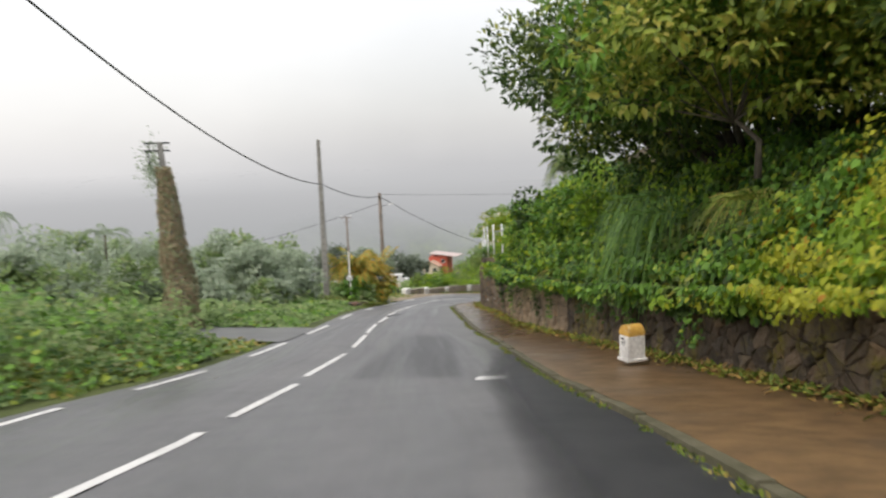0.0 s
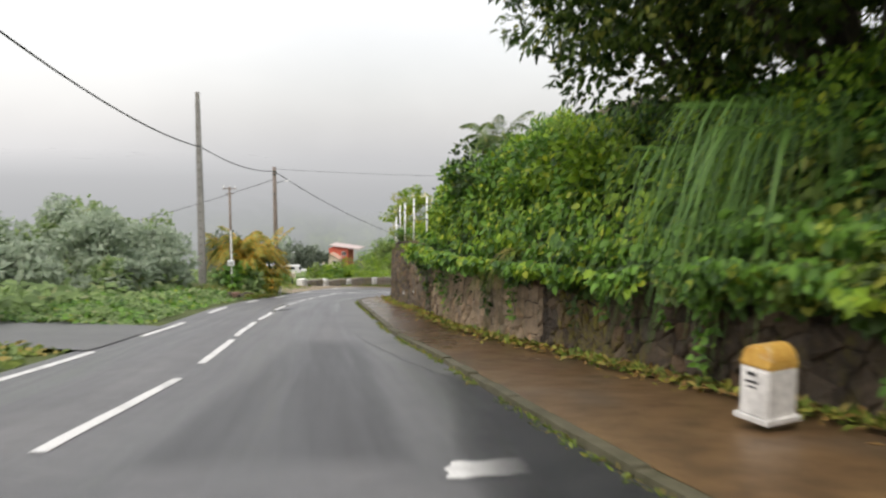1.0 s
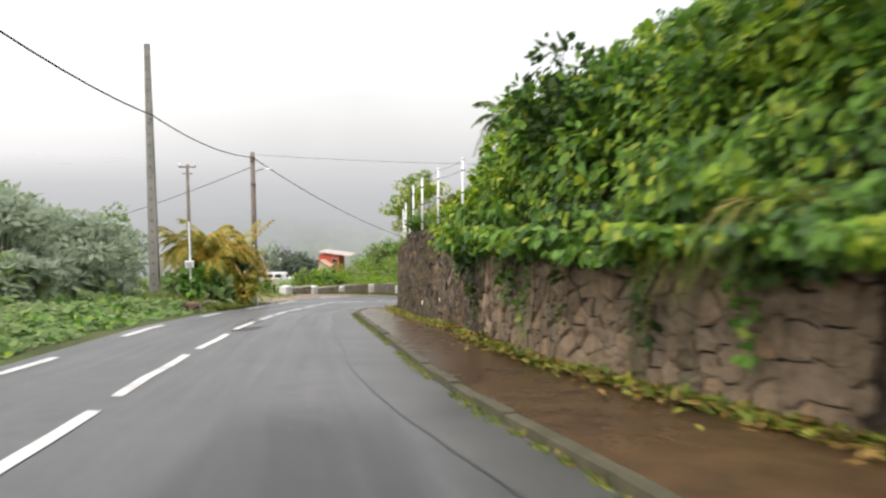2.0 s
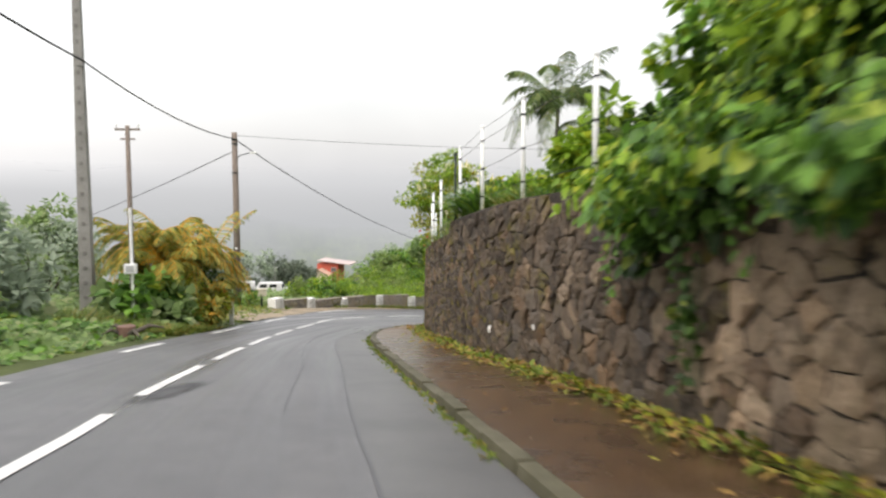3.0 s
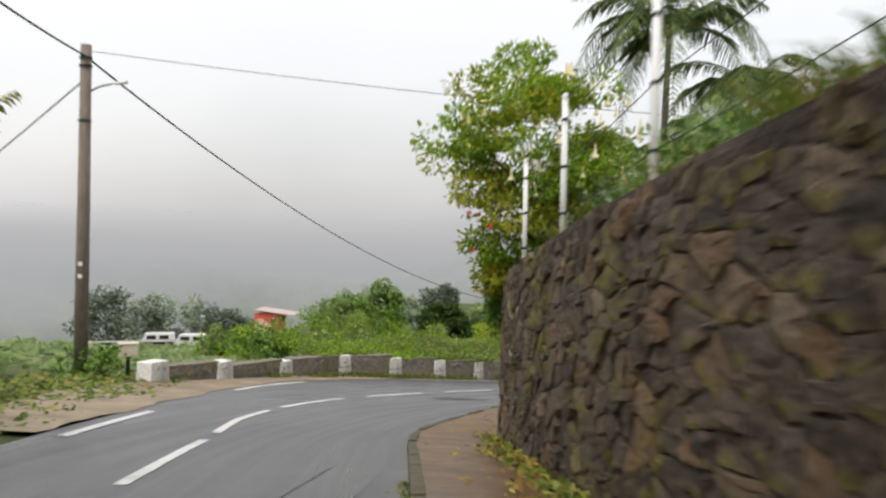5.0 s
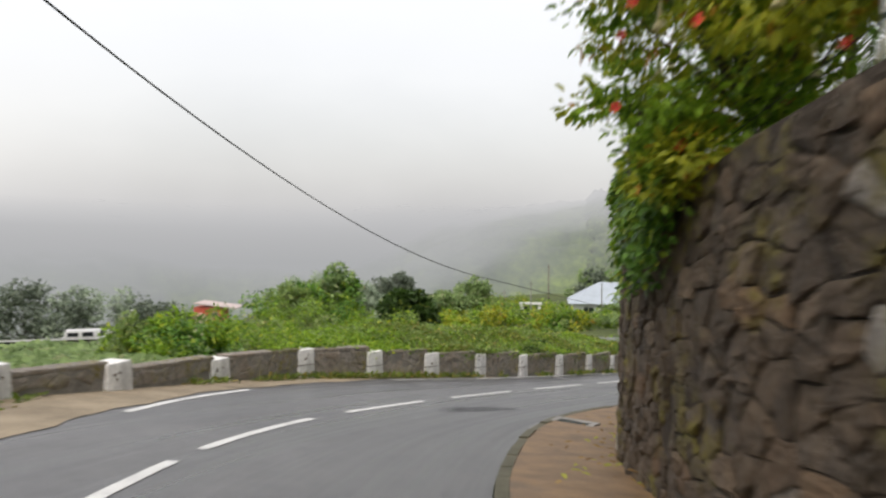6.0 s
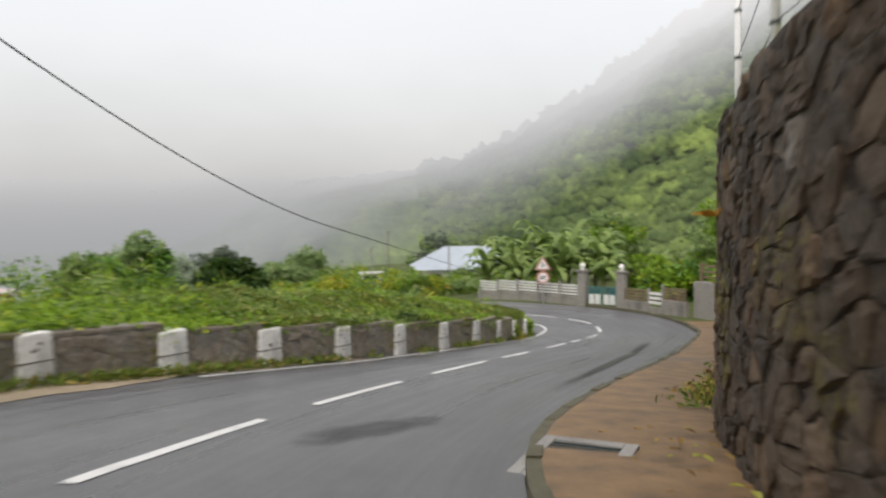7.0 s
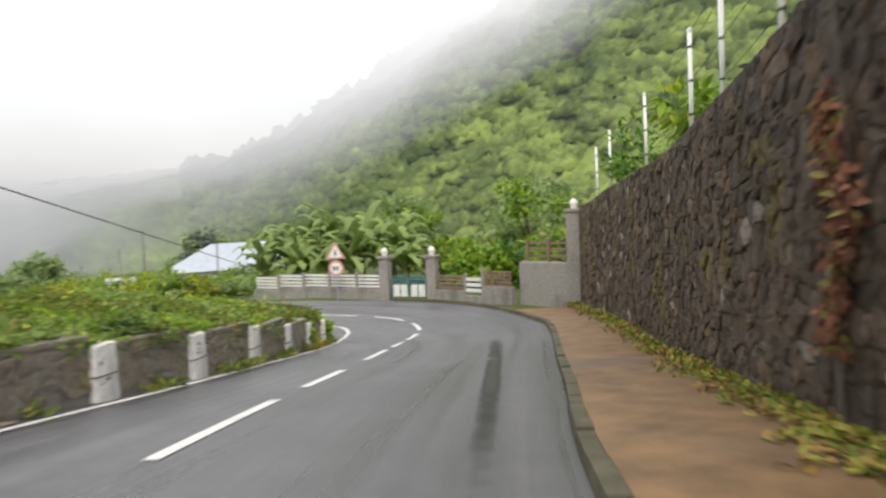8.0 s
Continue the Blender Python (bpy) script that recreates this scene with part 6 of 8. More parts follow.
def overgrown_pole():
    """Tapered leaning concrete pole in a sleeve of dry creepers that widens to the ground, with an old frame at its top."""
    h, tilt = 3.95 - D_Z, -0.42
    t = thing("utility_pole", (*POLE_D, D_Z), "leaning concrete utility pole overgrown with dry creeper", "utility pole", "utility poles", 0)
    bm = bmesh.new()
    tube(bm, [(0.06, 0, -0.6), (tilt * 0.5, 0, h * 0.5), (tilt, 0, h)], [0.26, 0.19, 0.12], 4)
    part("shaft", bm, CONCRETE, t)
    for z in (h - 0.05, h - 0.3):
        bm = bmesh.new()
        box(bm, (0.8, 0.07, 0.06), (tilt - 0.1, 0, z), (0, 0, 20), 0.006)
        part("crossarm", bm, METAL_DARK, t)
    bm = bmesh.new()
    tube(bm, [(tilt - 0.38, 0, h - 0.05), (tilt - 0.4, 0, h - 0.75), (tilt - 0.1, 0, h - 1.0)], 0.022, 5)
    part("bracket", bm, METAL_DARK, t)
    r = np.random.default_rng(301)
    n = 9000
    z = h * 0.88 * r.uniform(0, 1, n) ** 1.3
    ang = r.uniform(0, 2 * math.pi, n)
    wob = np.array([1 + 0.3 * noise.noise(Vector((math.cos(a) * 1.2, math.sin(a) * 1.2, b * 0.9))) for a, b in zip(ang, z)])
    rad = (0.64 - 0.45 * z / h) * r.uniform(0.75, 1.0, n) * wob
    p = np.c_[tilt * z / h + rad * np.cos(ang), rad * np.sin(ang), z]
    a = unit(np.c_[np.cos(ang) * 0.5, np.sin(ang) * 0.5, np.full(n, -1.0)] + r.normal(scale=0.35, size=(n, 3)))
    leaves("creeper", p, a, unit(np.c_[np.cos(ang), np.sin(ang), np.full(n, 0.5)]), 0.11 * r.uniform(0.6, 1.4, n), 0.055, mat_leaf("dry_pole_creeper", (0.22, 0.17, 0.105), (0.40, 0.32, 0.2), (0.28, 0.32, 0.17), 0.25, 0.7), t, "dry brown creeper")
    n = 420
    p = np.c_[tilt - 0.35 + r.normal(scale=0.2, size=n), r.normal(scale=0.15, size=n), h - 0.75 + r.normal(scale=0.4, size=n)]
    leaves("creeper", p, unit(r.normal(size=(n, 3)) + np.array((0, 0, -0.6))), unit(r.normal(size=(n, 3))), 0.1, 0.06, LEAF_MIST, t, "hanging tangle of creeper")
    return t


overgrown_pole()


def cable(a, b, sag, radius=0.018, label="black overhead cable between the poles"):
    n = 25
    pts = [tuple(Vector(a).lerp(Vector(b), k / (n - 1)) - Vector((0, 0, 4 * sag * (k / (n - 1)) * (1 - k / (n - 1))))) for k in range(n)]
    bm = bmesh.new()
    tube(bm, pts, radius, 5)
    return tagged(link_mesh("cable", bm, WIRE), label, "cable", "overhead cables")


A_W, B_W = (POLE_A[0] + 0.2, POLE_A[1] - 0.25, 2.3), (POLE_B[0], POLE_B[1] - 0.1, 1.15)
cable((-8.4, -7.0, 14.3), A_W, 2.65, 0.03)
cable(A_W, B_W, 0.35, 0.026)
pts_ = []
for s_ in list(np.linspace(0, 22, 24)) + [30, 45, 70]:
    z_ = B_W[2] - 0.505 * s_ + 0.0083 * s_ * s_ if s_ <= 22 else B_W[2] - 7.093 - 0.14 * (s_ - 22)
    pts_.append((B_W[0] + 0.649 * s_, B_W[1] + 0.760 * s_, z_))
bm = bmesh.new()
tube(bm, pts_, [0.027 - 0.001 * min(k_, 12) for k_ in range(len(pts_))], 5)
tagged(link_mesh("cable", bm, WIRE), "black overhead cable crossing the road towards the hill", "cable", "overhead cables")
cable((POLE_B[0], POLE_B[1], 0.6), (-70, 150, -10), 2.0, 0.022)
cable((POLE_B[0], POLE_B[1], 1.3), (30, 62, 1.5), 0.6, 0.01)

# ---- fence on the wall, milestone, parapet, drain ----
def fence_post(run, height, mat, label, name="fence_post"):
    q = wall_at(run, float(np.interp(run, TOP_S, TOP_H)) + 0.02, -0.2)
    t = thing(name, q, label, "fence post", "fence posts")
    bm = bmesh.new()
    tube(bm, [(0, 0, -0.2), (0, 0, height)], 0.034 if mat == METAL_WHITE else 0.025, 10)
    part("pole", bm, mat, t, smooth_faces=True)
    bm = bmesh.new()
    lathe(bm, ((0.042, height), (0.042, height + 0.03), (0.015, height + 0.05)), sides=10)
    part("cap", bm, mat, t)
    for z in (0.25, 0.75, 1.25):
        bm = bmesh.new()
        lathe(bm, ((0.04, z), (0.04, z + 0.03)), sides=8)
        part("clamp", bm, METAL_DARK, t)
    return q


POST_RUNS = [run_ for run_ in (30.9, 33.45, 35.85, 38.1, 41.35, 43.9, 46.45)] + [float(W_RUN[np.argmin(np.hypot(WALL[:, 0] - x_, WALL[:, 1] - y_))]) for x_, y_ in ((1.95, 48.8), (3.1, 53.4), (5.2, 57.1), (6.9, 58.9), (9.1, 60.85), (11.3, 62.55), (13.2, 64.05), (14.8, 65.4), (18.1, 68.3), (21.5, 71.6), (23.2, 73.2))]
tops = []
for run_ in POST_RUNS:
    if run_ < 88:
        tops.append((fence_post(run_, 1.5, METAL_WHITE, "white steel fence post on the stone wall"), run_))
fence_post(38.75, 1.7, METAL_DARK, "dark steel fence post on the stone wall")
for (q0, r0), (q1, r1) in zip(tops, tops[1:]):
    for z_ in (0.27, 0.77, 1.27, 1.48):
        bm = bmesh.new()
        tube(bm, [tuple(q0 + np.array((0, 0, z_))), tuple((q0 + q1) / 2 + np.array((0, 0, z_ - 0.02))), tuple(q1 + np.array((0, 0, z_)))], 0.004, 4)
        tagged(link_mesh("fence_wire", bm, WIRE), "thin steel wire between the fence posts", "fence wire", "fence wires")


def milestone():
    """White kilometre stone with a rounded yellow head."""
    at = (3.92, 11.05)
    t = thing("milestone", (*at, lev(*at) + 0.17), "white milestone with worn yellow rounded top on the pavement", "milestone", turn=-68)
    bm = bmesh.new()
    box(bm, (0.34, 0.40, 0.05), (0, 0, 0), bevel=0.01)
    part("plinth", bm, POST_WHITE, t)

    def slab(z0, z1, round_top):
        bm_ = bmesh.new()
        w, d = 0.29, 0.35
        outline = [(-w / 2, z0), (w / 2, z0)]
        if round_top:
            outline += [(w / 2 * math.cos(a), z1 - 0.15 + 0.15 * math.sin(a)) for a in (math.pi * k / 14 for k in range(15))]
        else:
            outline += [(w / 2, z1), (-w / 2, z1)]
        f = [bm_.verts.new((x, -d / 2, z)) for x, z in outline]
        b = [bm_.verts.new((x, d / 2, z)) for x, z in outline]
        bm_.faces.new(f)
        bm_.faces.new(b[::-1])
        for k in range(len(f)):
            n = (k + 1) % len(f)
            bm_.faces.new((f[n], f[k], b[k], b[n]))
        es = [e for e in bm_.edges if abs(e.verts[0].co.y - e.verts[1].co.y) < 1e-6]
        bmesh.ops.bevel(bm_, geom=es, offset=0.02, segments=2, affect="EDGES")
        return bm_
    body = part("body", slab(0.04, 0.44, False), POST_WHITE, t)
    m = Mat("worn_yellow_paint", 0.6)
    a, b = m.noise(14, 5), m.noise(3, 4)
    m.color(m.mix(m.ramp(b, ((0.5, 0.0), (0.62, 0.85))), m.ramp(a, ((0.3, (0.5, 0.27, 0.05)), (0.7, (0.66, 0.42, 0.1)))), (0.72, 0.66, 0.52)))
    part("head", slab(0.442, 0.63, True), m.m, t, "worn yellow head")
    ink = mat_plain("faded_black_ink", (0.06, 0.06, 0.06), 0.6)
    for x, z, w, h in ((-0.02, 0.375, 0.09, 0.03), (-0.02, 0.315, 0.12, 0.02), (-0.02, 0.275, 0.08, 0.015)):
        bm = bmesh.new()
        box(bm, (w, 0.006, h), (x, -0.1775, z))
        part("lettering_bar", bm, ink, body)
    return t


milestone()

PARAPET_STONE = mat_stone("parapet_stone", "island")
PARAPET_MORTAR = mat_speckled("grey_parapet_mortar", (0.13, 0.12, 0.105), (0.28, 0.258, 0.225), 20, 1.5, 0.9, 0.6, 0.02)
PARAPET_PIECE = mat_stone("weathered_parapet_stone", "random", 0.1, 0.8, 0.52, 0.0, 0.0, (0.46, 0.43, 0.385))
POSTS_ = [(-4.5, 57.5), (-3.19, 59.5), (-1.67, 62.1), (0.25, 64.2), (2.15, 65.5), (3.96, 66.58), (5.7, 67.6), (7.55, 68.95), (9.43, 70.4), (11.25, 71.9), (13.2, 73.9), (14.8, 75.5), (16.0, 76.6), (16.9, 78.1), (17.1, 80.0), (16.4, 81.7)]
# their front edges; the middles lie 0.2 m further out
POSTS = []
for x_, y_ in POSTS_:
    i_ = int(np.argmin(np.hypot(CENTRE[:, 0] - x_, CENTRE[:, 1] - y_)))
    POSTS.append((x_ - 0.2 * C_NORM[i_, 0], y_ - 0.2 * C_NORM[i_, 1]))


def parapet_post(k):
    x, y = POSTS[k]
    x2, y2 = POSTS[min(k + 1, len(POSTS) - 1)]
    x1, y1 = POSTS[max(k - 1, 0)]
    a = math.degrees(math.atan2(y2 - y1, x2 - x1))
    h, wide = (0.6, 0.62) if k <= 2 else (0.82, 0.56 if k < 6 else 0.48)
    t = thing("parapet_post", (x, y, lev(x, y) - 0.02), "white-painted stone parapet post, paint flaking" if k > 2 else "low whitewashed parapet post", "parapet post", "parapet posts", a)
    bm = bmesh.new()
    box(bm, (wide, 0.5, h), (0, 0, -0.1), bevel=0.03, taper=0.94)
    part("body", bm, POST_WHITE, t)
    if k > 2:
        bm = bmesh.new()
        box(bm, (wide - 0.008, 0.496, 0.022), (0, 0, 0.33), (0, 1.5, 0), 0.004)
        part("joint", bm, PARAPET_MORTAR, t, "dark worn joint in the paint")
    r = random.Random(400 + k)
    for _ in range(3):
        # a ragged spot where the paint has come off
        bm = bmesh.new()
        s_, x0, z0 = r.uniform(0.02, 0.05), r.uniform(-0.15, 0.15), r.uniform(0.05, h - 0.22)
        lean_ = lambda z: -0.2525 + 0.5 * 0.03 * (z + 0.1) / h
        rim = []
        for k_r in range(9):
            q = s_ * r.uniform(0.35, 1.0)
            x_r, z_r = x0 + q * 1.2 * math.cos(2 * math.pi * k_r / 9), z0 + q * math.sin(2 * math.pi * k_r / 9)
            rim.append(bm.verts.new((x_r, lean_(z_r), z_r)))
        mid_v = bm.verts.new((x0, lean_(z0) - 0.002, z0))
        for k_r in range(9):
            bm.faces.new((rim[k_r], rim[(k_r + 1) % 9], mid_v))
        part("bare_stone", bm, PARAPET_STONE, t)


def parapet_panel(k):
    """Rubble wall between two posts, of single stones round a mortar core."""
    (x0, y0), (x1, y1) = POSTS[k], POSTS[k + 1]
    L = math.hypot(x1 - x0, y1 - y0)
    a = math.atan2(y1 - y0, x1 - x0)
    h = (0.36 if k < 2 else 0.55 if k == 2 else 0.7)
    z0, z1 = lev(x0, y0), lev(x1, y1)
    t = tagged(new("parapet_wall"), "dark mossy rubble parapet between white posts", "parapet", "parapet panels")
    t.matrix_world = Matrix(((math.cos(a), -math.sin(a), 0, x0), (math.sin(a), math.cos(a), 0, y0), ((z1 - z0) / L, 0, 1, z0), (0, 0, 0, 1)))
    bm = bmesh.new()
    box(bm, (L - 0.36, 0.32, h + 0.25), (L / 2, 0, -0.3), bevel=0.03)
    part("core", bm, PARAPET_MORTAR, t)
    r = random.Random(500 + k)
    for c, poly in cells(L - 0.44, h - 0.08, (0.3, 0.2), 500 + k):
        v_, f_ = stone_shape(c, poly, 0.004, r.uniform(0.012, 0.03), r)
        ob = raw_mesh("stone", [(0.22 + c[0] + p[0], -0.155 - p[2], c[1] + p[1]) for p in v_], f_, PARAPET_PIECE, t)
    n = max(3, int(L / 0.45))
    for i in range(n):
        bm = bmesh.new()
        w = (L - 0.46) / n
        box(bm, (w - 0.012, 0.345, 0.08), (0.23 + w * (i + 0.5), 0, h - 0.09), (0, r.uniform(-2, 2), r.uniform(-2, 2)), 0.025)
        part("coping_stone", bm, PARAPET_PIECE, t)


for k_ in range(len(POSTS)):
    parapet_post(k_)
for k_ in range(len(POSTS) - 1):
    parapet_panel(k_)


def marker_post(at):
    t = thing("marker_post", at, "short white roadside marker post", "marker post")
    bm = bmesh.new()
    box(bm, (0.14, 0.12, 0.95), (0, 0, -0.1), bevel=0.02, taper=0.9)
    part("body", bm, POST_WHITE, t)


marker_post((-4.85, 47.2, lev(-4.85, 47.2) - 0.05))


def drain():
    """Gully with a grating set in a white-edged concrete frame at the pavement's edge."""
    at = (4.3, 57.95)
    t = thing("storm_drain", (*at, lev(*at) + 0.035), "dark steel storm drain in a pale concrete frame", "drain", turn=38)
    slope = 0.0
    for sx, sy, x, y in ((1.1, 0.12, 0, -0.36), (1.1, 0.12, 0, 0.36), (0.12, 0.6, -0.49, 0), (0.12, 0.6, 0.49, 0)):
        bm = bmesh.new()
        box(bm, (sx, sy, 0.16), (x, y, -0.125), bevel=0.012)
        part("frame", bm, CONCRETE, t)
    bm = bmesh.new()
    box(bm, (0.86, 0.6, 0.02), (0, 0, -0.035))
    part("pit", bm, METAL_DARK, t)
    for k in range(11):
        bm = bmesh.new()
        box(bm, (0.03, 0.6, 0.03), (-0.4 + 0.08 * k, 0, -0.005))
        part("grate_bar", bm, METAL_DARK, t)


drain()

# ---- beyond the parapet and the bend ----
carpet("ground_cover", 1.0, 19, 66, 92, 24000, 1.5, LEAF_LIME, 0.12, 601, "yellow-green bushy growth behind the parapet", 0.65)
carpet("ground_cover", 0.5, 19, 66, 92, 30000, 1.6, LEAF_BANANA, 0.13, 602, "green bushy growth behind the parapet", 0.75)
carpet("ground_cover", -9, -1.5, 62, 92, 12000, 0.5, LEAF_PALE, 0.25, 607, "low pale grass behind the low parapet", 0.65)
carpet("ground_cover", -40, 24, 92, 135, 24000, 0.9, LEAF_PALE, 0.5, 603, "pale green scrub on the slope beyond the bend", 0.5)
carpet("ground_cover", 8, 46, 93, 160, 42000, 1.3, LEAF_LIME, 0.34, 605, "yellow-green scrub beyond the bend", 0.6)
carpet("ground_cover", 8, 46, 93, 150, 16000, 1.9, LEAF_PALE, 0.4, 606, "pale scrub beyond the bend", 0.6)


def parapet_mat(u0, u1, count, mat, leaf, seed, label, wide=3.0, blade=0.5):
    """A dense low mat of growth that leans on the parapet from behind and spills over its top here and there."""
    r = np.random.default_rng(seed)
    u = r.uniform(u0, u1, count)
    i = np.minimum(u.astype(int), len(POSTS) - 2)
    A, B = np.array(POSTS)[i], np.array(POSTS)[i + 1]
    n = np.c_[-(B - A)[:, 1], (B - A)[:, 0]]
    n /= np.linalg.norm(n, axis=1)[:, None]
    lump = np.array([noise.noise(Vector((a * 1.1, seed, 0))) + 0.5 * noise.noise(Vector((a * 3.1, seed, 2))) for a in u])
    back = r.uniform(-0.24, 1.0, count)
    back = np.where(back < 0, back * np.clip(0.4 + 1.6 * lump, 0, 1.1), back * wide)
    q = A + (B - A) * (u - i)[:, None] + n * back[:, None]
    swell = np.array([noise.noise(Vector((a * 0.7, b * 0.7, seed))) for a, b in q])
    top = 0.78 + 0.22 * np.minimum(np.clip(back, 0, 9), 2.6) + 0.24 * swell + 0.12 * lump
    z = level(q[:, 0], q[:, 1]) + np.where(back < 0.0, top - r.uniform(0, 0.4, count) * np.clip(0.3 + lump, 0, 1), top * (1 - 0.45 * r.uniform(0, 1, count) ** 3))
    p = np.c_[q, z]
    a = unit(r.normal(size=(count, 3)) * np.array((1, 1, 0.6)) + np.c_[-n * 0.35, np.full(count, 0.25)])
    f = unit(np.array((0, 0, 1.0)) + r.normal(scale=0.45, size=(count, 3)))
    s_ = leaf * r.uniform(0.5, 1.5, count)
    return tagged(leaves("ground_cover", p, a, f, s_, s_ * blade, mat), label, "ground cover", "", "stuff")


parapet_mat(4.6, 14.6, 19000, LEAF_BANANA, 0.09, 657, "dense pale green growth behind the parapet", 3.6)
parapet_mat(4.6, 14.6, 17000, LEAF_LIME, 0.09, 651, "dense yellow-green mat of growth leaning over the parapet", 3.6)
parapet_mat(4.8, 14.6, 17000, GRASS, 0.13, 652, "fine yellow grass among the growth behind the parapet", 3.4, 0.18)
parapet_mat(2.6, 5.2, 4200, LEAF_LIME, 0.1, 653, "green trailing growth along the back of the parapet", 1.6)
parapet_mat(7.2, 8.6, 1500, LEAF_DEEP, 0.1, 654, "dark green tuft spilling over the parapet", 0.4)
r_ = np.random.default_rng(604)
bm = bmesh.new()
for _ in range(26):
    u_ = r_.uniform(5, 12)
    i_ = int(u_)
    a_, b_ = np.array(POSTS[i_]), np.array(POSTS[i_ + 1])
    q_ = a_ + (b_ - a_) * (u_ - i_)
    n_ = np.array((-(b_ - a_)[1], (b_ - a_)[0])) / np.linalg.norm(b_ - a_)
    q_ = q_ + n_ * r_.uniform(0.1, 1.2)
    flower(bm, (q_[0], q_[1], lev(*q_) + r_.uniform(0.95, 1.4)), 0.026, (0.3, -0.6, 0.6))
tagged(link_mesh("flowers", bm, FLOWER_YELLOW), "small yellow flowers in the growth behind the parapet", "flowers", "", "stuff")
# growth leaning over the parapet
for k_, (x_, y_, sx_, sz_, mats_) in enumerate(((9.2, 71.9, 0.9, 1.15, [LEAF_DEEP, LEAF_LIME]), (10.8, 73.2, 0.9, 1.1, [LEAF_LIME, LEAF_YELLOW]), (12.6, 74.9, 0.9, 1.15, [LEAF_LIME]), (14.4, 76.3, 0.8, 1.1, [LEAF_MID, LEAF_YELLOW]), (16.0, 77.8, 0.8, 1.05, [LEAF_LIME, LEAF_MID]),
                                                (0.4, 75.5, 1.6, 2.0, [LEAF_LIME, LEAF_BANANA]), (3.4, 78.0, 1.6, 1.9, [LEAF_BANANA, LEAF_LIME]), 
                                                (6.5, 80.0, 1.5, 1.7, [LEAF_PALE, LEAF_BANANA]), (-2.9, 69.5, 1.3, 2.2, [LEAF_LIME, LEAF_MID]), (-4.6, 72.0, 1.1, 1.8, [LEAF_LIME, LEAF_BANANA]), (-1.2, 84.4, 2.2, 4.0, [LEAF_LIME, LEAF_MID]), (1.2, 85.5, 1.9, 3.2, [LEAF_LIME, LEAF_BANANA]), (3.6, 87.0, 1.9, 2.9, [LEAF_LIME, LEAF_MID]), (6.2, 88.5, 1.7, 2.6, [LEAF_BANANA, LEAF_LIME]), (2.2, 67.2, 0.7, 1.0, [LEAF_LIME]), (9.0, 84.0, 1.6, 1.4, [LEAF_BANANA]))):
    shrub((x_, y_, lev(x_, y_) - 0.1), (sx_, sx_, sz_), "bright green bush behind the stone parapet", mats_, 610 + k_, 0.15, 150, 26, group="bushes behind the parapet")

r_ = np.random.default_rng(655)
for k_ in range(46):
    x_, y_ = r_.uniform(13, 34), r_.uniform(98, 146)
    if 25.2 < x_ < 30 and y_ < 123.5:
        continue
    w_ = r_.uniform(1.2, 2.4)
    shrub((x_, y_, lev(x_, y_) - 0.15), (w_, w_, w_ * r_.uniform(0.7, 1.1)), "rounded green bush on the slope beyond the bend", ([LEAF_LIME, LEAF_BANANA], [LEAF_MID, LEAF_BANANA], [LEAF_YELLOW, LEAF_LIME])[k_ % 3], 656 + k_, 0.3, 60, 16, group="bushes on the slope")
# dark leaf colour, greyed and lifted in place of mist
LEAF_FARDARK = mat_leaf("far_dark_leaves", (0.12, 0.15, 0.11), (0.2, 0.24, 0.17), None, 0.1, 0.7)
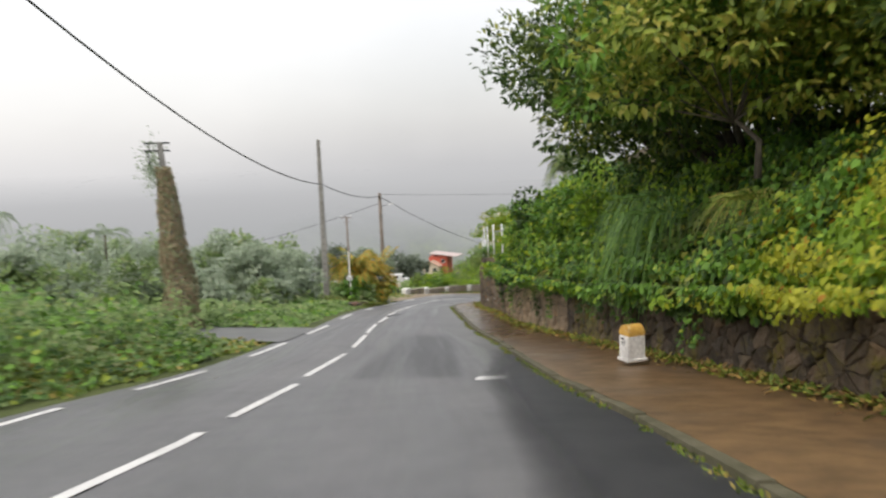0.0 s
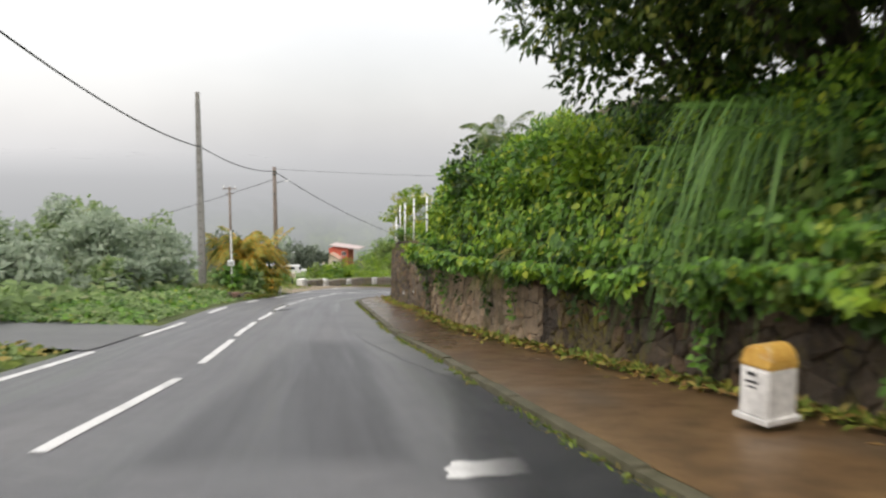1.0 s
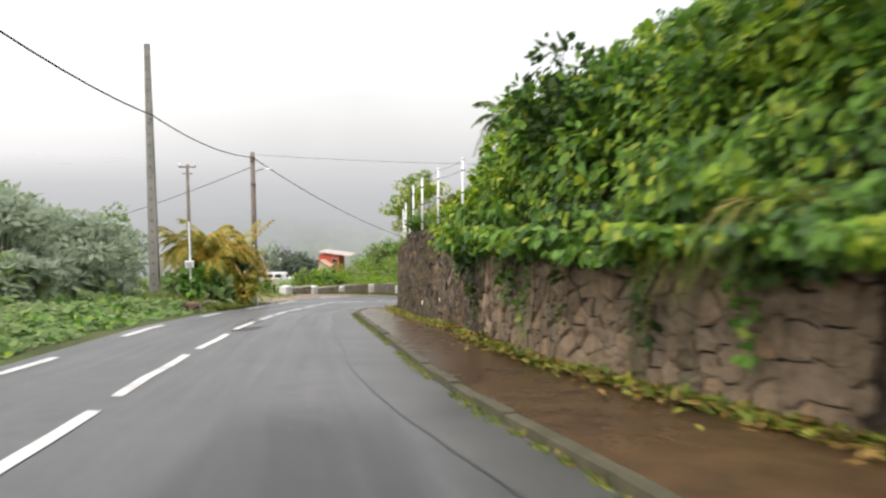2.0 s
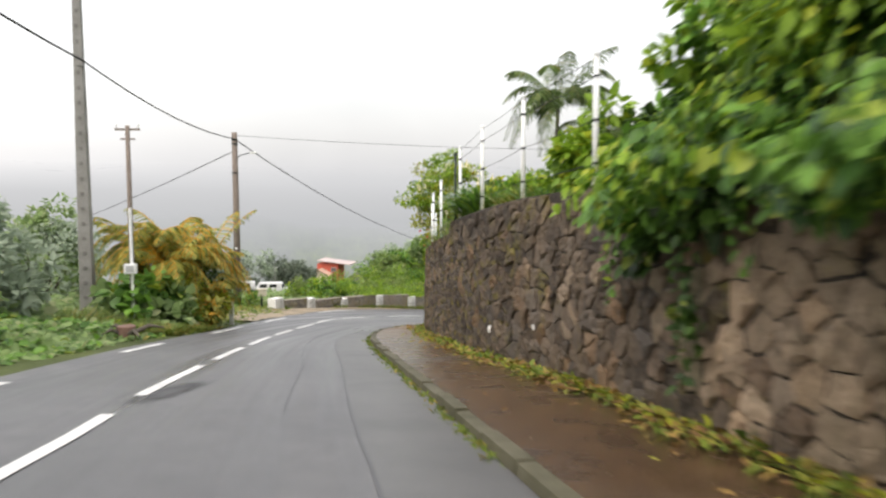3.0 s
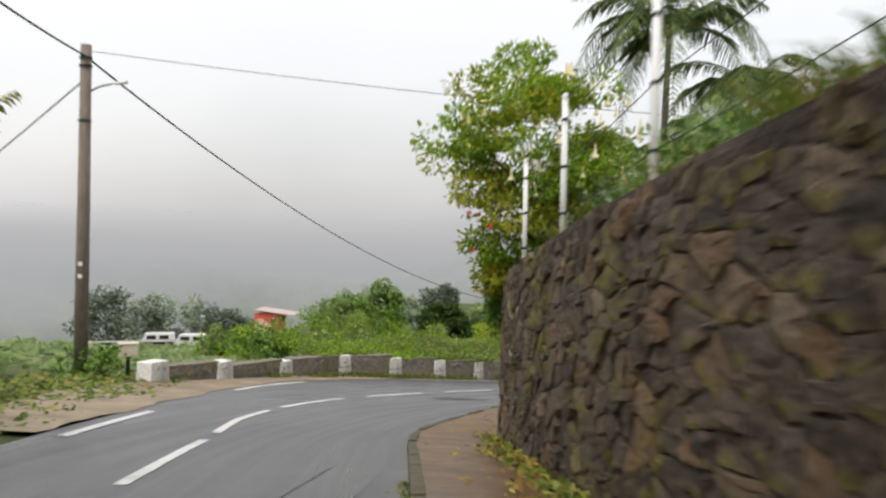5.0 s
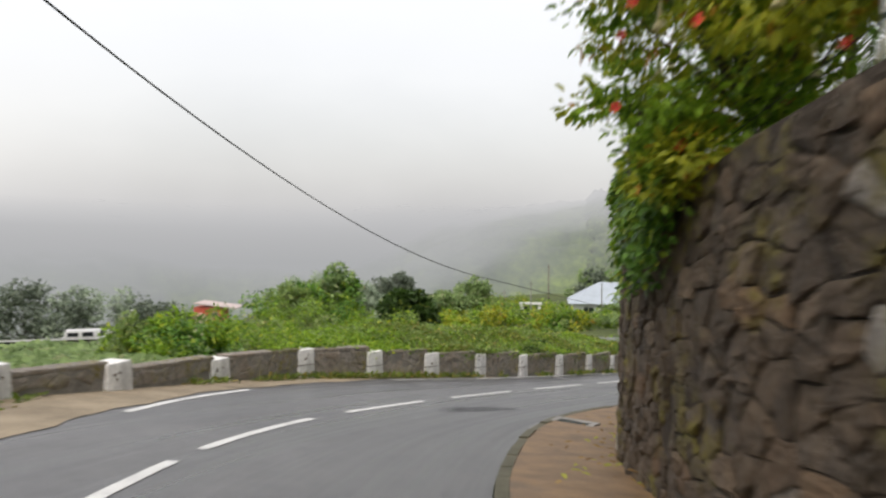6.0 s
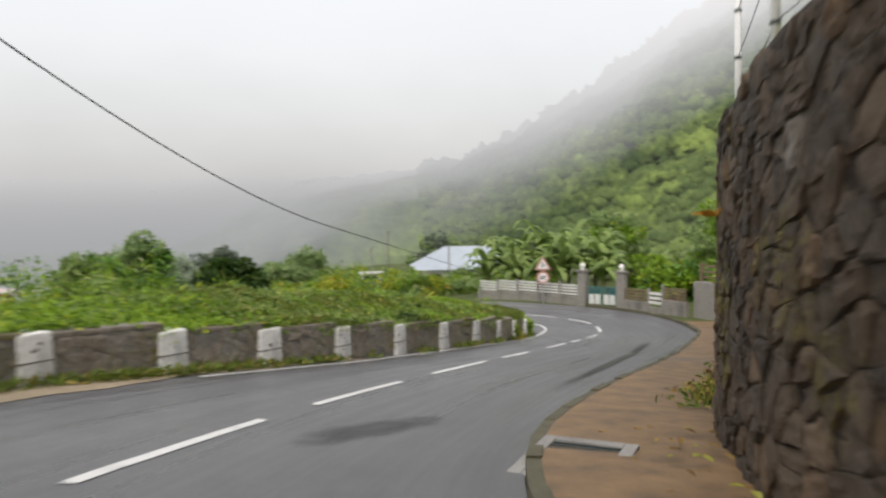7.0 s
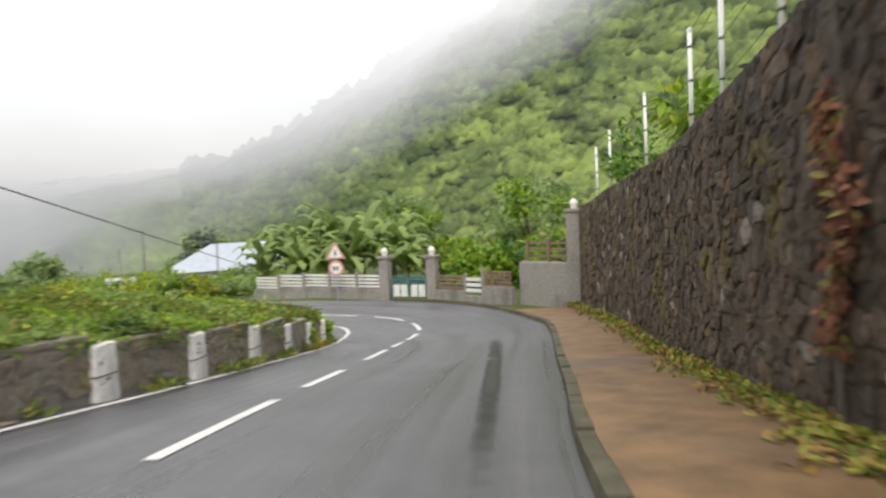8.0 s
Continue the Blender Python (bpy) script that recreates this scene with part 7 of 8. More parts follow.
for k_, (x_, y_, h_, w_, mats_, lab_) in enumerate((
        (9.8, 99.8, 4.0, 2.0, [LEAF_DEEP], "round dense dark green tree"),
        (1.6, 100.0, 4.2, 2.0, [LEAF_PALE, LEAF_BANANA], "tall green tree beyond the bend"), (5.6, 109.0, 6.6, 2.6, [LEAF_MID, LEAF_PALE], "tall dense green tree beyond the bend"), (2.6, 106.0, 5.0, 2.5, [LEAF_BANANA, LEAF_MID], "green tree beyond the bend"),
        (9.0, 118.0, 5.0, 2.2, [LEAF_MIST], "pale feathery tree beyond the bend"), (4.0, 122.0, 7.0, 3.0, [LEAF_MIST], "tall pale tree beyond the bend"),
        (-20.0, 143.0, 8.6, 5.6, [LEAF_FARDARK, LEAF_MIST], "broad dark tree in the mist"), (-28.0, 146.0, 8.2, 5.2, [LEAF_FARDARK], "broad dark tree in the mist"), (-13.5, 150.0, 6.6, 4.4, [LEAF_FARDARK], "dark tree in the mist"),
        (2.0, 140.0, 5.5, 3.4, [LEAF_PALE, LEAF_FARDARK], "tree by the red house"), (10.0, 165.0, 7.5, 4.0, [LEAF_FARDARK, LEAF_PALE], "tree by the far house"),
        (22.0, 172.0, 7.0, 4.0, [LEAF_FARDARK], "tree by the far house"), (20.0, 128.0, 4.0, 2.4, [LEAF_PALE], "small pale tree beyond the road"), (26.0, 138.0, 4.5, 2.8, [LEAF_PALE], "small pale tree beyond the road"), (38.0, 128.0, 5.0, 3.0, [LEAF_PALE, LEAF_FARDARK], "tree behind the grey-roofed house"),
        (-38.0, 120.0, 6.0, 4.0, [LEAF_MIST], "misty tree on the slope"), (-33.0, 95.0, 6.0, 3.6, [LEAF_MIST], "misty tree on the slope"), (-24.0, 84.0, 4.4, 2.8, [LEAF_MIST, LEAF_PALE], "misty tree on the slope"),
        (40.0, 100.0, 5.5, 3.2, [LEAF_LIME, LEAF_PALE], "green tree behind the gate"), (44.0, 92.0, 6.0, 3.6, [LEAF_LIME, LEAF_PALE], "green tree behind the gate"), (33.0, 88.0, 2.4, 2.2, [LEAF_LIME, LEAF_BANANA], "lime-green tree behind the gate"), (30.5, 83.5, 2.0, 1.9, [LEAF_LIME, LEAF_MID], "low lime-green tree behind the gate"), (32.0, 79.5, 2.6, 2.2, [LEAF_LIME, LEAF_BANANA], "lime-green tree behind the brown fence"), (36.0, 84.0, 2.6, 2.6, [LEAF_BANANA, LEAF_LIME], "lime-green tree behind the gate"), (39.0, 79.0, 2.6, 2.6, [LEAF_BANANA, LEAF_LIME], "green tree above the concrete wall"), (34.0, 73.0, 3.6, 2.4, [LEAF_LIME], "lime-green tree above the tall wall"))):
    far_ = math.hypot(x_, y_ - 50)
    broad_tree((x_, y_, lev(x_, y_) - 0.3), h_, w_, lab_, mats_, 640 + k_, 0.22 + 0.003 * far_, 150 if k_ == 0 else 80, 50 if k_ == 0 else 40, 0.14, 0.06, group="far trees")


def banana(at, height, seed):
    r = np.random.default_rng(seed)
    t = thing("banana_plant", at, "banana plant with broad torn leaves behind the fence", "banana plant", "banana plants")
    bm = bmesh.new()
    tube(bm, [(0, 0, -0.3), (0.04, 0.02, height * 0.3), (0, 0, height * 0.55)], [0.15, 0.12, 0.08], 9)
    part("stem", bm, mat_plain("banana_stem", (0.2, 0.19, 0.08), 0.6), t)
    for k in range(20):
        az, rise = k * 2.4 + r.uniform(-0.3, 0.3), r.uniform(0.7, 2.1)
        L, foot = height * r.uniform(0.5, 0.72), r.uniform(0.28, 0.55)
        n = 8
        bm = bmesh.new()
        prev = None
        for i in range(n + 1):
            u = i / n
            o = L * (u - 0.2 * u * u)
            z = height * foot + L * (rise * u - 1.05 * u * u * (0.5 + 0.5 * rise))
            w = 0.27 * math.sin(math.pi * min(1, 0.08 + 0.92 * u)) ** 0.6 * (1 if i < n else 0.1)
            c = Vector((o * math.cos(az), o * math.sin(az), z))
            s = Vector((-math.sin(az), math.cos(az), 0))
            row = [bm.verts.new(c + s * w - Vector((0, 0, 0.35 * w))), bm.verts.new(c), bm.verts.new(c - s * w - Vector((0, 0, 0.35 * w)))]
            if prev and not (i in (3, 6) and k % 2):
                bm.faces.new((prev[0], prev[1], row[1], row[0]))
                bm.faces.new((prev[1], prev[2], row[2], row[1]))
            elif prev:
                bm.faces.new((prev[1], prev[2], row[2], row[1]))
            prev = row
        part("leaf", bm, LEAF_BANANA, t)


for k_, (x_, y_, h_) in enumerate(((27.2, 92.2, 4.4), (28.6, 91.0, 4.7), (29.6, 93.4, 5.0), (26.2, 94.0, 4.0), (30.4, 90.6, 4.3), (25.4, 95.4, 3.6), (28.0, 95.6, 4.9), (29.4, 88.6, 3.8), (27.0, 89.8, 3.6), (25.9, 92.6, 3.4), (29.9, 95.2, 5.0), (28.3, 87.2, 3.0), (27.9, 93.3, 4.4), (26.7, 91.0, 3.0), (28.9, 89.6, 3.2))):
    banana((x_, y_, lev(x_, y_) - 0.1), h_, 700 + k_)

# ---- gate, fences and road sign at the bend ----
GATE_A, GATE_B, PIL_C = (24.45, 84.1), (25.35, 82.15), (25.8, 75.27)
PLASTER = mat_plain("grey_stained_plaster", (0.27, 0.255, 0.23), 0.8, 0, 12, 0.25, 0.75)
SLAT_WHITE = mat_plain("white_slat_paint", (0.72, 0.72, 0.69), 0.5, 0, 20, 0.06, 0.3)
SLAT_BROWN = mat_wood("brown_slats", (0.14, 0.10, 0.06), (0.3, 0.22, 0.14), 0.7, (1, 8, 8))
GREEN_STEEL = mat_plain("green_blue_steel", (0.07, 0.2, 0.2), 0.45, 0.2)


def pillar(xy, height, width, label):
    t = thing("gate_pillar", (*xy, lev(*xy) - 0.05), label, "gate pillar", "gate pillars", 25)
    bm = bmesh.new()
    box(bm, (width, width, height), (0, 0, -0.1), bevel=0.02)
    part("shaft", bm, PLASTER, t)
    bm = bmesh.new()
    box(bm, (width + 0.12, width + 0.12, 0.1), (0, 0, height - 0.1), bevel=0.02)
    part("cap", bm, PLASTER, t)
    bm = bmesh.new()
    lathe(bm, ((0.13, height), (0.09, height + 0.06), (0.14, height + 0.15), (0.15, height + 0.22), (0.1, height + 0.31), (0.02, height + 0.36)), sides=12)
    part("finial", bm, POST_WHITE, t, "white urn finial", True)


pillar(GATE_A, 1.85, 0.42, "grey plastered gate pillar with white finial")
pillar(GATE_B, 1.85, 0.42, "grey plastered gate pillar with white finial")
pillar(PIL_C, 3.5, 0.5, "tall grey corner pillar with white finial at the wall's end")


def slat_fence(a, b, panels, slats, mat, label, z0=0.45, z1=1.05, base=0.4, post=True, group="slat fences"):
    """Low wall with posts and horizontal slats."""
    for k in range(panels):
        p0 = np.array(a) + (np.array(b) - np.array(a)) * k / panels
        p1 = np.array(a) + (np.array(b) - np.array(a)) * (k + 1) / panels
        L = float(np.hypot(*(p1 - p0)))
        t = thing("slat_fence", (*p0, lev(*p0)), label, "fence", group, math.degrees(math.atan2(*(p1 - p0)[::-1])))
        if base:
            bm = bmesh.new()
            box(bm, (L, 0.22, base + 0.2), (L / 2, 0, -0.2), bevel=0.012)
            part("low_wall", bm, PLASTER, t, "low grey stained wall")
        for i in range(slats):
            bm = bmesh.new()
            box(bm, (L - 0.12, 0.035, (z1 - z0) / slats * 0.62), (L / 2, -0.03, z0 + (z1 - z0) * i / slats), bevel=0.006)
            part("slat", bm, mat, t)
        if post:
            bm = bmesh.new()
            box(bm, (0.12, 0.12, z1 + 0.12), (0, 0, -0.05), bevel=0.012)
            part("post", bm, PLASTER, t)


FENCE_END = (22.6, 91.6)
slat_fence(GATE_A, FENCE_END, 5, 4, SLAT_WHITE, "white slatted fence panel on a low grey wall")
slat_fence(GATE_B, (25.5, 80.4), 1, 4, SLAT_BROWN, "weathered brown slatted fence panel on a low wall")
slat_fence((25.5, 80.4), (25.55, 79.5), 1, 3, SLAT_WHITE, "short white slatted gate on a low wall", 0.35, 1.0, 0.2)
slat_fence((25.55, 79.5), (25.6, 78.0), 1, 5, SLAT_BROWN, "brown slatted fence panel on a concrete wall", 0.62, 1.25, 0.6)


def concrete_block():
    t = thing("retaining_block", (26.0, 76.7, lev(26.0, 76.7)), "stained concrete retaining block beside the corner pillar", "concrete wall", turn=88)
    bm = bmesh.new()
    box(bm, (2.3, 0.5, 1.75), (0, 0, -0.2), bevel=0.03)
    part("body", bm, PLASTER, t)
    for x in (-1.0, -0.1, 0.9):
        bm = bmesh.new()
        box(bm, (0.1, 0.1, 0.85), (x, 0, 1.54), bevel=0.01)
        part("post", bm, SLAT_BROWN, t)
    for z in (1.72, 1.96, 2.2):
        bm = bmesh.new()
        box(bm, (2.2, 0.04, 0.09), (0, -0.05, z), bevel=0.008)
        part("rail", bm, SLAT_BROWN, t)


concrete_block()


def gate_leaf(a, b):
    """Steel gate leaf: white lower panel, green bars above."""
    p0, p1 = np.array(a), np.array(b)
    L = float(np.hypot(*(p1 - p0)))
    t = thing("gate_leaf", (*p0, lev(*p0) + 0.06), "steel gate leaf with white lower panel and green bars", "gate", "gate leaves", math.degrees(math.atan2(*(p1 - p0)[::-1])))
    bm = bmesh.new()
    box(bm, (L - 0.06, 0.03, 0.5), (L / 2, 0, 0.02), bevel=0.006)
    part("panel", bm, SLAT_WHITE, t, "white sheet panel")
    for x in (0.05, L / 2, L - 0.05):
        bm = bmesh.new()
        box(bm, (0.05, 0.05, 0.9), (x, 0, 0), bevel=0.006)
        part("upright", bm, GREEN_STEEL, t)
    for z in (0.55, 0.7, 0.86):
        bm = bmesh.new()
        box(bm, (L - 0.04, 0.04, 0.05), (L / 2, 0, z), bevel=0.006)
        part("rail", bm, GREEN_STEEL, t)
    n = 7
    for i in range(n):
        bm = bmesh.new()
        box(bm, (0.022, 0.022, 0.32), (0.1 + (L - 0.2) * i / (n - 1), 0, 0.56))
        part("bar", bm, GREEN_STEEL, t)


inset = lambda p, q, m: (p[0] + (q[0] - p[0]) * m, p[1] + (q[1] - p[1]) * m)
gate_leaf(inset(GATE_A, GATE_B, 0.13), inset(GATE_A, GATE_B, 0.495))
gate_leaf(inset(GATE_A, GATE_B, 0.505), inset(GATE_A, GATE_B, 0.87))


def road_sign():
    xy = (23.3, 86.0)
    t = thing("road_sign", (*xy, lev(*xy)), "triangular and round road signs on a grey pole", "road sign", turn=-42)
    grey = mat_plain("galvanised_steel", (0.42, 0.43, 0.43), 0.45, 0.6)
    red = mat_plain("sign_red", (0.55, 0.27, 0.23), 0.4, 0, 25, 0.1, 0.3)
    bm = bmesh.new()
    tube(bm, [(0, 0, -0.3), (0, 0, 2.3)], 0.03, 8)
    part("pole", bm, grey, t)
    for name, size, y, m_ in (("triangle_plate", 0.56, -0.05, red), ("triangle_face", 0.4, -0.064, POST_WHITE)):
        bm = bmesh.new()
        pts = [(size * 0.9 * math.sin(2 * math.pi * k / 3), size * 0.9 * math.cos(2 * math.pi * k / 3) + 1.98) for k in range(3)]
        f = [bm.verts.new((x, y, z)) for x, z in pts]
        b = [bm.verts.new((x, y + 0.012, z)) for x, z in pts]
        bm.faces.new(f[::-1])
        bm.faces.new(b)
        for k in range(3):
            bm.faces.new((f[k], f[(k + 1) % 3], b[(k + 1) % 3], b[k]))
        part(name, bm, m_, t)
    bm = bmesh.new()
    box(bm, (0.07, 0.006, 0.24), (0, -0.075, 1.88))
    part("symbol", bm, mat_plain("sign_black", (0.03, 0.03, 0.03), 0.5), t)
    for name, rad, y, m_ in (("round_plate", 0.34, -0.05, red), ("round_face", 0.25, -0.064, POST_WHITE)):
        bm = bmesh.new()
        ring = [(rad * math.cos(2 * math.pi * k / 24), rad * math.sin(2 * math.pi * k / 24) + 1.34) for k in range(24)]
        f = [bm.verts.new((x, y, z)) for x, z in ring]
        b = [bm.verts.new((x, y + 0.012, z)) for x, z in ring]
        bm.faces.new(f)
        bm.faces.new(b[::-1])
        for k in range(24):
            bm.faces.new((f[(k + 1) % 24], f[k], b[k], b[(k + 1) % 24]))
        part(name, bm, m_, t)
    for x in (-0.07, 0.07):
        bm = bmesh.new()
        box(bm, (0.08, 0.006, 0.18), (x, -0.075, 1.25))
        part("lettering_bar", bm, mat_plain("sign_black", (0.03, 0.03, 0.03), 0.5), t)


road_sign()


def mailbox():
    xy = (-5.45, 58.4)
    t = thing("mailbox", (*xy, lev(*xy)), "cream metal mailbox on a dark post", "mailbox", turn=10)
    bm = bmesh.new()
    box(bm, (0.09, 0.09, 0.62), (0, 0, -0.1), bevel=0.008)
    part("post", bm, METAL_DARK, t)
    bm = bmesh.new()
    box(bm, (0.46, 0.3, 0.3), (0, 0, 0.5), bevel=0.02)
    b = part("box", bm, mat_plain("cream_enamel", (0.6, 0.55, 0.42), 0.5), t)
    bm = bmesh.new()
    box(bm, (0.5, 0.34, 0.04), (0, 0, 0.8), bevel=0.01)
    part("lid", bm, mat_plain("cream_enamel", (0.6, 0.55, 0.42), 0.5), b)


mailbox()


# ---- houses ----
def gable(bm, w, d, z0, z1, over=0.35, thick=0.14):
    """Adds a pitched roof, ridge along x."""
    for sg in (-1, 1):
        top = [(-w / 2 - over, 0, z1), (w / 2 + over, 0, z1), (w / 2 + over, sg * (d / 2 + over), z0), (-w / 2 - over, sg * (d / 2 + over), z0)]
        a = [bm.verts.new(p) for p in top]
        b = [bm.verts.new((p[0], p[1], p[2] - thick)) for p in top]
        bm.faces.new(a if sg < 0 else a[::-1])
        bm.faces.new(b[::-1] if sg < 0 else b)
        for k in range(4):
            n = (k + 1) % 4
            bm.faces.new((a[k], b[k], b[n], a[n]))


def window(parent, at, size, turn=0, frame_mat=None):
    bm = bmesh.new()
    box(bm, (size[0], 0.08, size[1]), at, (0, 0, turn), 0.01)
    w = part("window", bm, frame_mat or SLAT_WHITE, parent)
    glass = Mat("dark_window_glass", 0.08, spec=0.6)
    glass.color((0.03, 0.035, 0.04))
    for sg in (-1, 1):
        bm = bmesh.new()
        off = Matrix.Rotation(radians(turn), 3, "Z") @ Vector((sg * size[0] * 0.235, -0.045, 0.06))
        box(bm, (size[0] * 0.42, 0.02, size[1] - 0.12), (at[0] + off.x, at[1] + off.y, at[2] + off.z), (0, 0, turn))
        part("pane", bm, glass.m, w)


def wall_shell(bm, w, d, h, peak=0.0):
    """Adds four walls, with gable points at the two short ends."""
    box(bm, (w, d, h + 0.5), (0, 0, -0.5))
    if peak:
        for sg in (-1, 1):
            x = sg * w / 2
            f = [bm.verts.new((x, -d / 2, h)), bm.verts.new((x, d / 2, h)), bm.verts.new((x, 0, h + peak))]
            bm.faces.new(f)


def red_house():
    t = thing("house", (-8.9, 170.0, -19.2), "small red and cream house with pale metal roof in the mist", "house", turn=-12)
    red, cream = mat_plain("red_render", (0.5, 0.11, 0.07), 0.7), mat_plain("cream_render", (0.7, 0.6, 0.48), 0.7)
    tile = mat_plain("faded_tile_roof", (0.62, 0.40, 0.30), 0.7)
    bm = bmesh.new()
    box(bm, (4.2, 5.0, 4.3), (0.6, 2.0, -0.5))
    part("wall", bm, red, t)
    bm = bmesh.new()
    box(bm, (6.6, 6.0, 0.16), (1.9, 2.0, 3.98), (0, 7, 0), 0.02)
    part("roof", bm, mat_plain("pale_metal_roof", (0.5, 0.4, 0.37), 0.5), t)
    bm = bmesh.new()
    box(bm, (3.6, 3.4, 2.4), (-0.4, -1.6, -0.6))
    f = [bm.verts.new(p) for p in ((-2.2, -3.3, 1.8), (1.4, -3.3, 1.8), (-0.4, -3.3, 2.9))]
    bm.faces.new(f)
    part("wall", bm, cream, t, "cream gabled front")
    for sg in (-1, 1):
        bm = bmesh.new()
        box(bm, (2.35, 4.2, 0.14), (-0.4 + sg * 1.05, -1.7, 2.27), (0, sg * 31, 0), 0.02)
        part("roof", bm, tile, t, "faded red tiled roof slope")
    for x in (-1.3, 0.5):
        window(t, (x, -3.33, 0.5), (0.9, 0.9))
    window(t, (1.8, -0.53, 2.2), (1.0, 0.9))


def far_house():
    t = thing("house", (17.8, 199.0, -19.0), "small white house with red-orange tiled roof among trees", "house", turn=24)
    bm = bmesh.new()
    wall_shell(bm, 6.5, 5.0, 2.4, 2.0)
    part("wall", bm, mat_plain("white_render", (0.7, 0.68, 0.64), 0.7), t)
    bm = bmesh.new()
    gable(bm, 6.5, 5.0, 2.4, 4.6)
    part("roof", bm, mat_plain("red_orange_tiles", (0.5, 0.14, 0.07), 0.7), t)
    window(t, (0, -2.53, 0.9), (1.2, 1.0))


def grey_roof_house():
    xy = (35.5, 117.5)
    t = thing("house", (*xy, -12.3), "white house with blue-grey hipped metal roof", "house", turn=-22)
    bm = bmesh.new()
    box(bm, (9.0, 7.0, 2.4), (0, 0, -0.8))
    part("wall", bm, mat_plain("white_wall", (0.66, 0.67, 0.66), 0.7), t)
    bm = bmesh.new()
    z0, z1 = 1.5, 3.5
    e = [bm.verts.new(p) for p in ((-5, -4, z0), (5, -4, z0), (5, 4, z0), (-5, 4, z0))]
    a, b = bm.verts.new((-1.8, 0, z1)), bm.verts.new((2.6, 0, z1))
    bm.faces.new((e[0], e[1], b, a))
    bm.faces.new((e[2], e[3], a, b))
    bm.faces.new((e[1], e[2], b))
    bm.faces.new((e[3], e[0], a))
    bm.faces.new((e[3], e[2], e[1], e[0]))
    roof = part("roof", bm, mat_plain("blue_grey_sheet_roof", (0.42, 0.47, 0.52), 0.45, 0.1, 30, 0.06, 0.2), t)
    for k in range(17):
        u = -4.7 + 9.4 * k / 16
        top = (max(-1.8, min(2.6, u)), 0, z1 + 0.02)
        if u < -1.8:
            f_ = (u + 5) / 3.2
            top = (u, -4 + 4 * f_, z0 + (z1 - z0) * f_ + 0.02)
        elif u > 2.6:
            f_ = (5 - u) / 2.4
            top = (u, -4 + 4 * f_, z0 + (z1 - z0) * f_ + 0.02)
        bm = bmesh.new()
        tube(bm, [(u, -4.0, z0 + 0.02), top], 0.025, 4)
        part("roof_seam", bm, mat_plain("blue_grey_sheet_roof", (0.42, 0.47, 0.52), 0.45, 0.1, 30, 0.06, 0.2), roof)
    for x in (-3.0, -0.8, 1.6, 3.4):
        window(t, (x, -3.54, 0.1), (1.1, 1.1))
    pole = thing("service_pole", (31.2, 112.0, -12.2), "thin grey service pole beside the house", "utility pole")
    bm = bmesh.new()
    tube(bm, [(0, 0, -0.4), (0, 0, 3.6)], 0.06, 8)
    part("shaft", bm, CONCRETE, pole)


red_house()
far_house()
grey_roof_house()
for k_, (x_, y_, w_, h_) in enumerate(((26.8, 107.0, 1.5, 1.0), (29.0, 105.5, 1.6, 1.1), (24.6, 103.0, 1.5, 1.1), (31.4, 104.0, 1.6, 1.3), (27.2, 101.2, 1.5, 1.2), (29.4, 113.2, 1.2, 0.8), (32.0, 109.5, 1.8, 1.6), (34.8, 109.0, 1.8, 1.8), (37.5, 108.5, 1.8, 1.9))):
    shrub((x_, y_, lev(x_, y_) - 0.1), (w_, w_, h_), "overgrown green bush in front of the white house", [LEAF_LIME, LEAF_PALE, LEAF_BANANA], 860 + k_, 0.24, 70, 20, group="bushes before the house")


def portal():
    xy = (28.3, 123.5)
    t = thing("garden_portal", (*xy, lev(*xy) - 0.6), "white framed garden portal with dark opening", "gate", turn=-18)
    for x in (-0.95, 0.95):
        bm = bmesh.new()
        box(bm, (0.36, 0.36, 2.1), (x, 0, -0.2), bevel=0.02)
        part("pillar", bm, SLAT_WHITE, t)
    bm = bmesh.new()
    box(bm, (2.4, 0.5, 0.22), (0, 0, 1.85), bevel=0.02)
    part("lintel", bm, SLAT_WHITE, t)
    # dark sheets added in place of the shade inside the open portal
    for x in (-0.4, 0.4):
        bm = bmesh.new()
        box(bm, (0.78, 0.05, 1.5), (x, 0.05, 0.1), bevel=0.01)
        part("dark_infill", bm, METAL_DARK, t)


portal()
for k_, (x_, y_, h_) in enumerate(((24.4, 121.0, 3.4), (27.0, 120.0, 4.2), (33.4, 131.0, 6.0))):
    t_ = thing("service_pole", (x_, y_, lev(x_, y_) - 0.4), "thin weathered service pole in the garden", "utility pole", "garden poles")
    bm = bmesh.new()
    tube(bm, [(0, 0, -0.2), (0, 0, h_)], [0.07, 0.05], 8)
    part("shaft", bm, CONCRETE if k_ < 2 else POLE_WOOD, t_)
    bm = bmesh.new()
    box(bm, (0.4, 0.06, 0.06), (0, 0, h_ - 0.3), (0, 0, 20), 0.006)
    part("crossarm", bm, POLE_WOOD, t_)


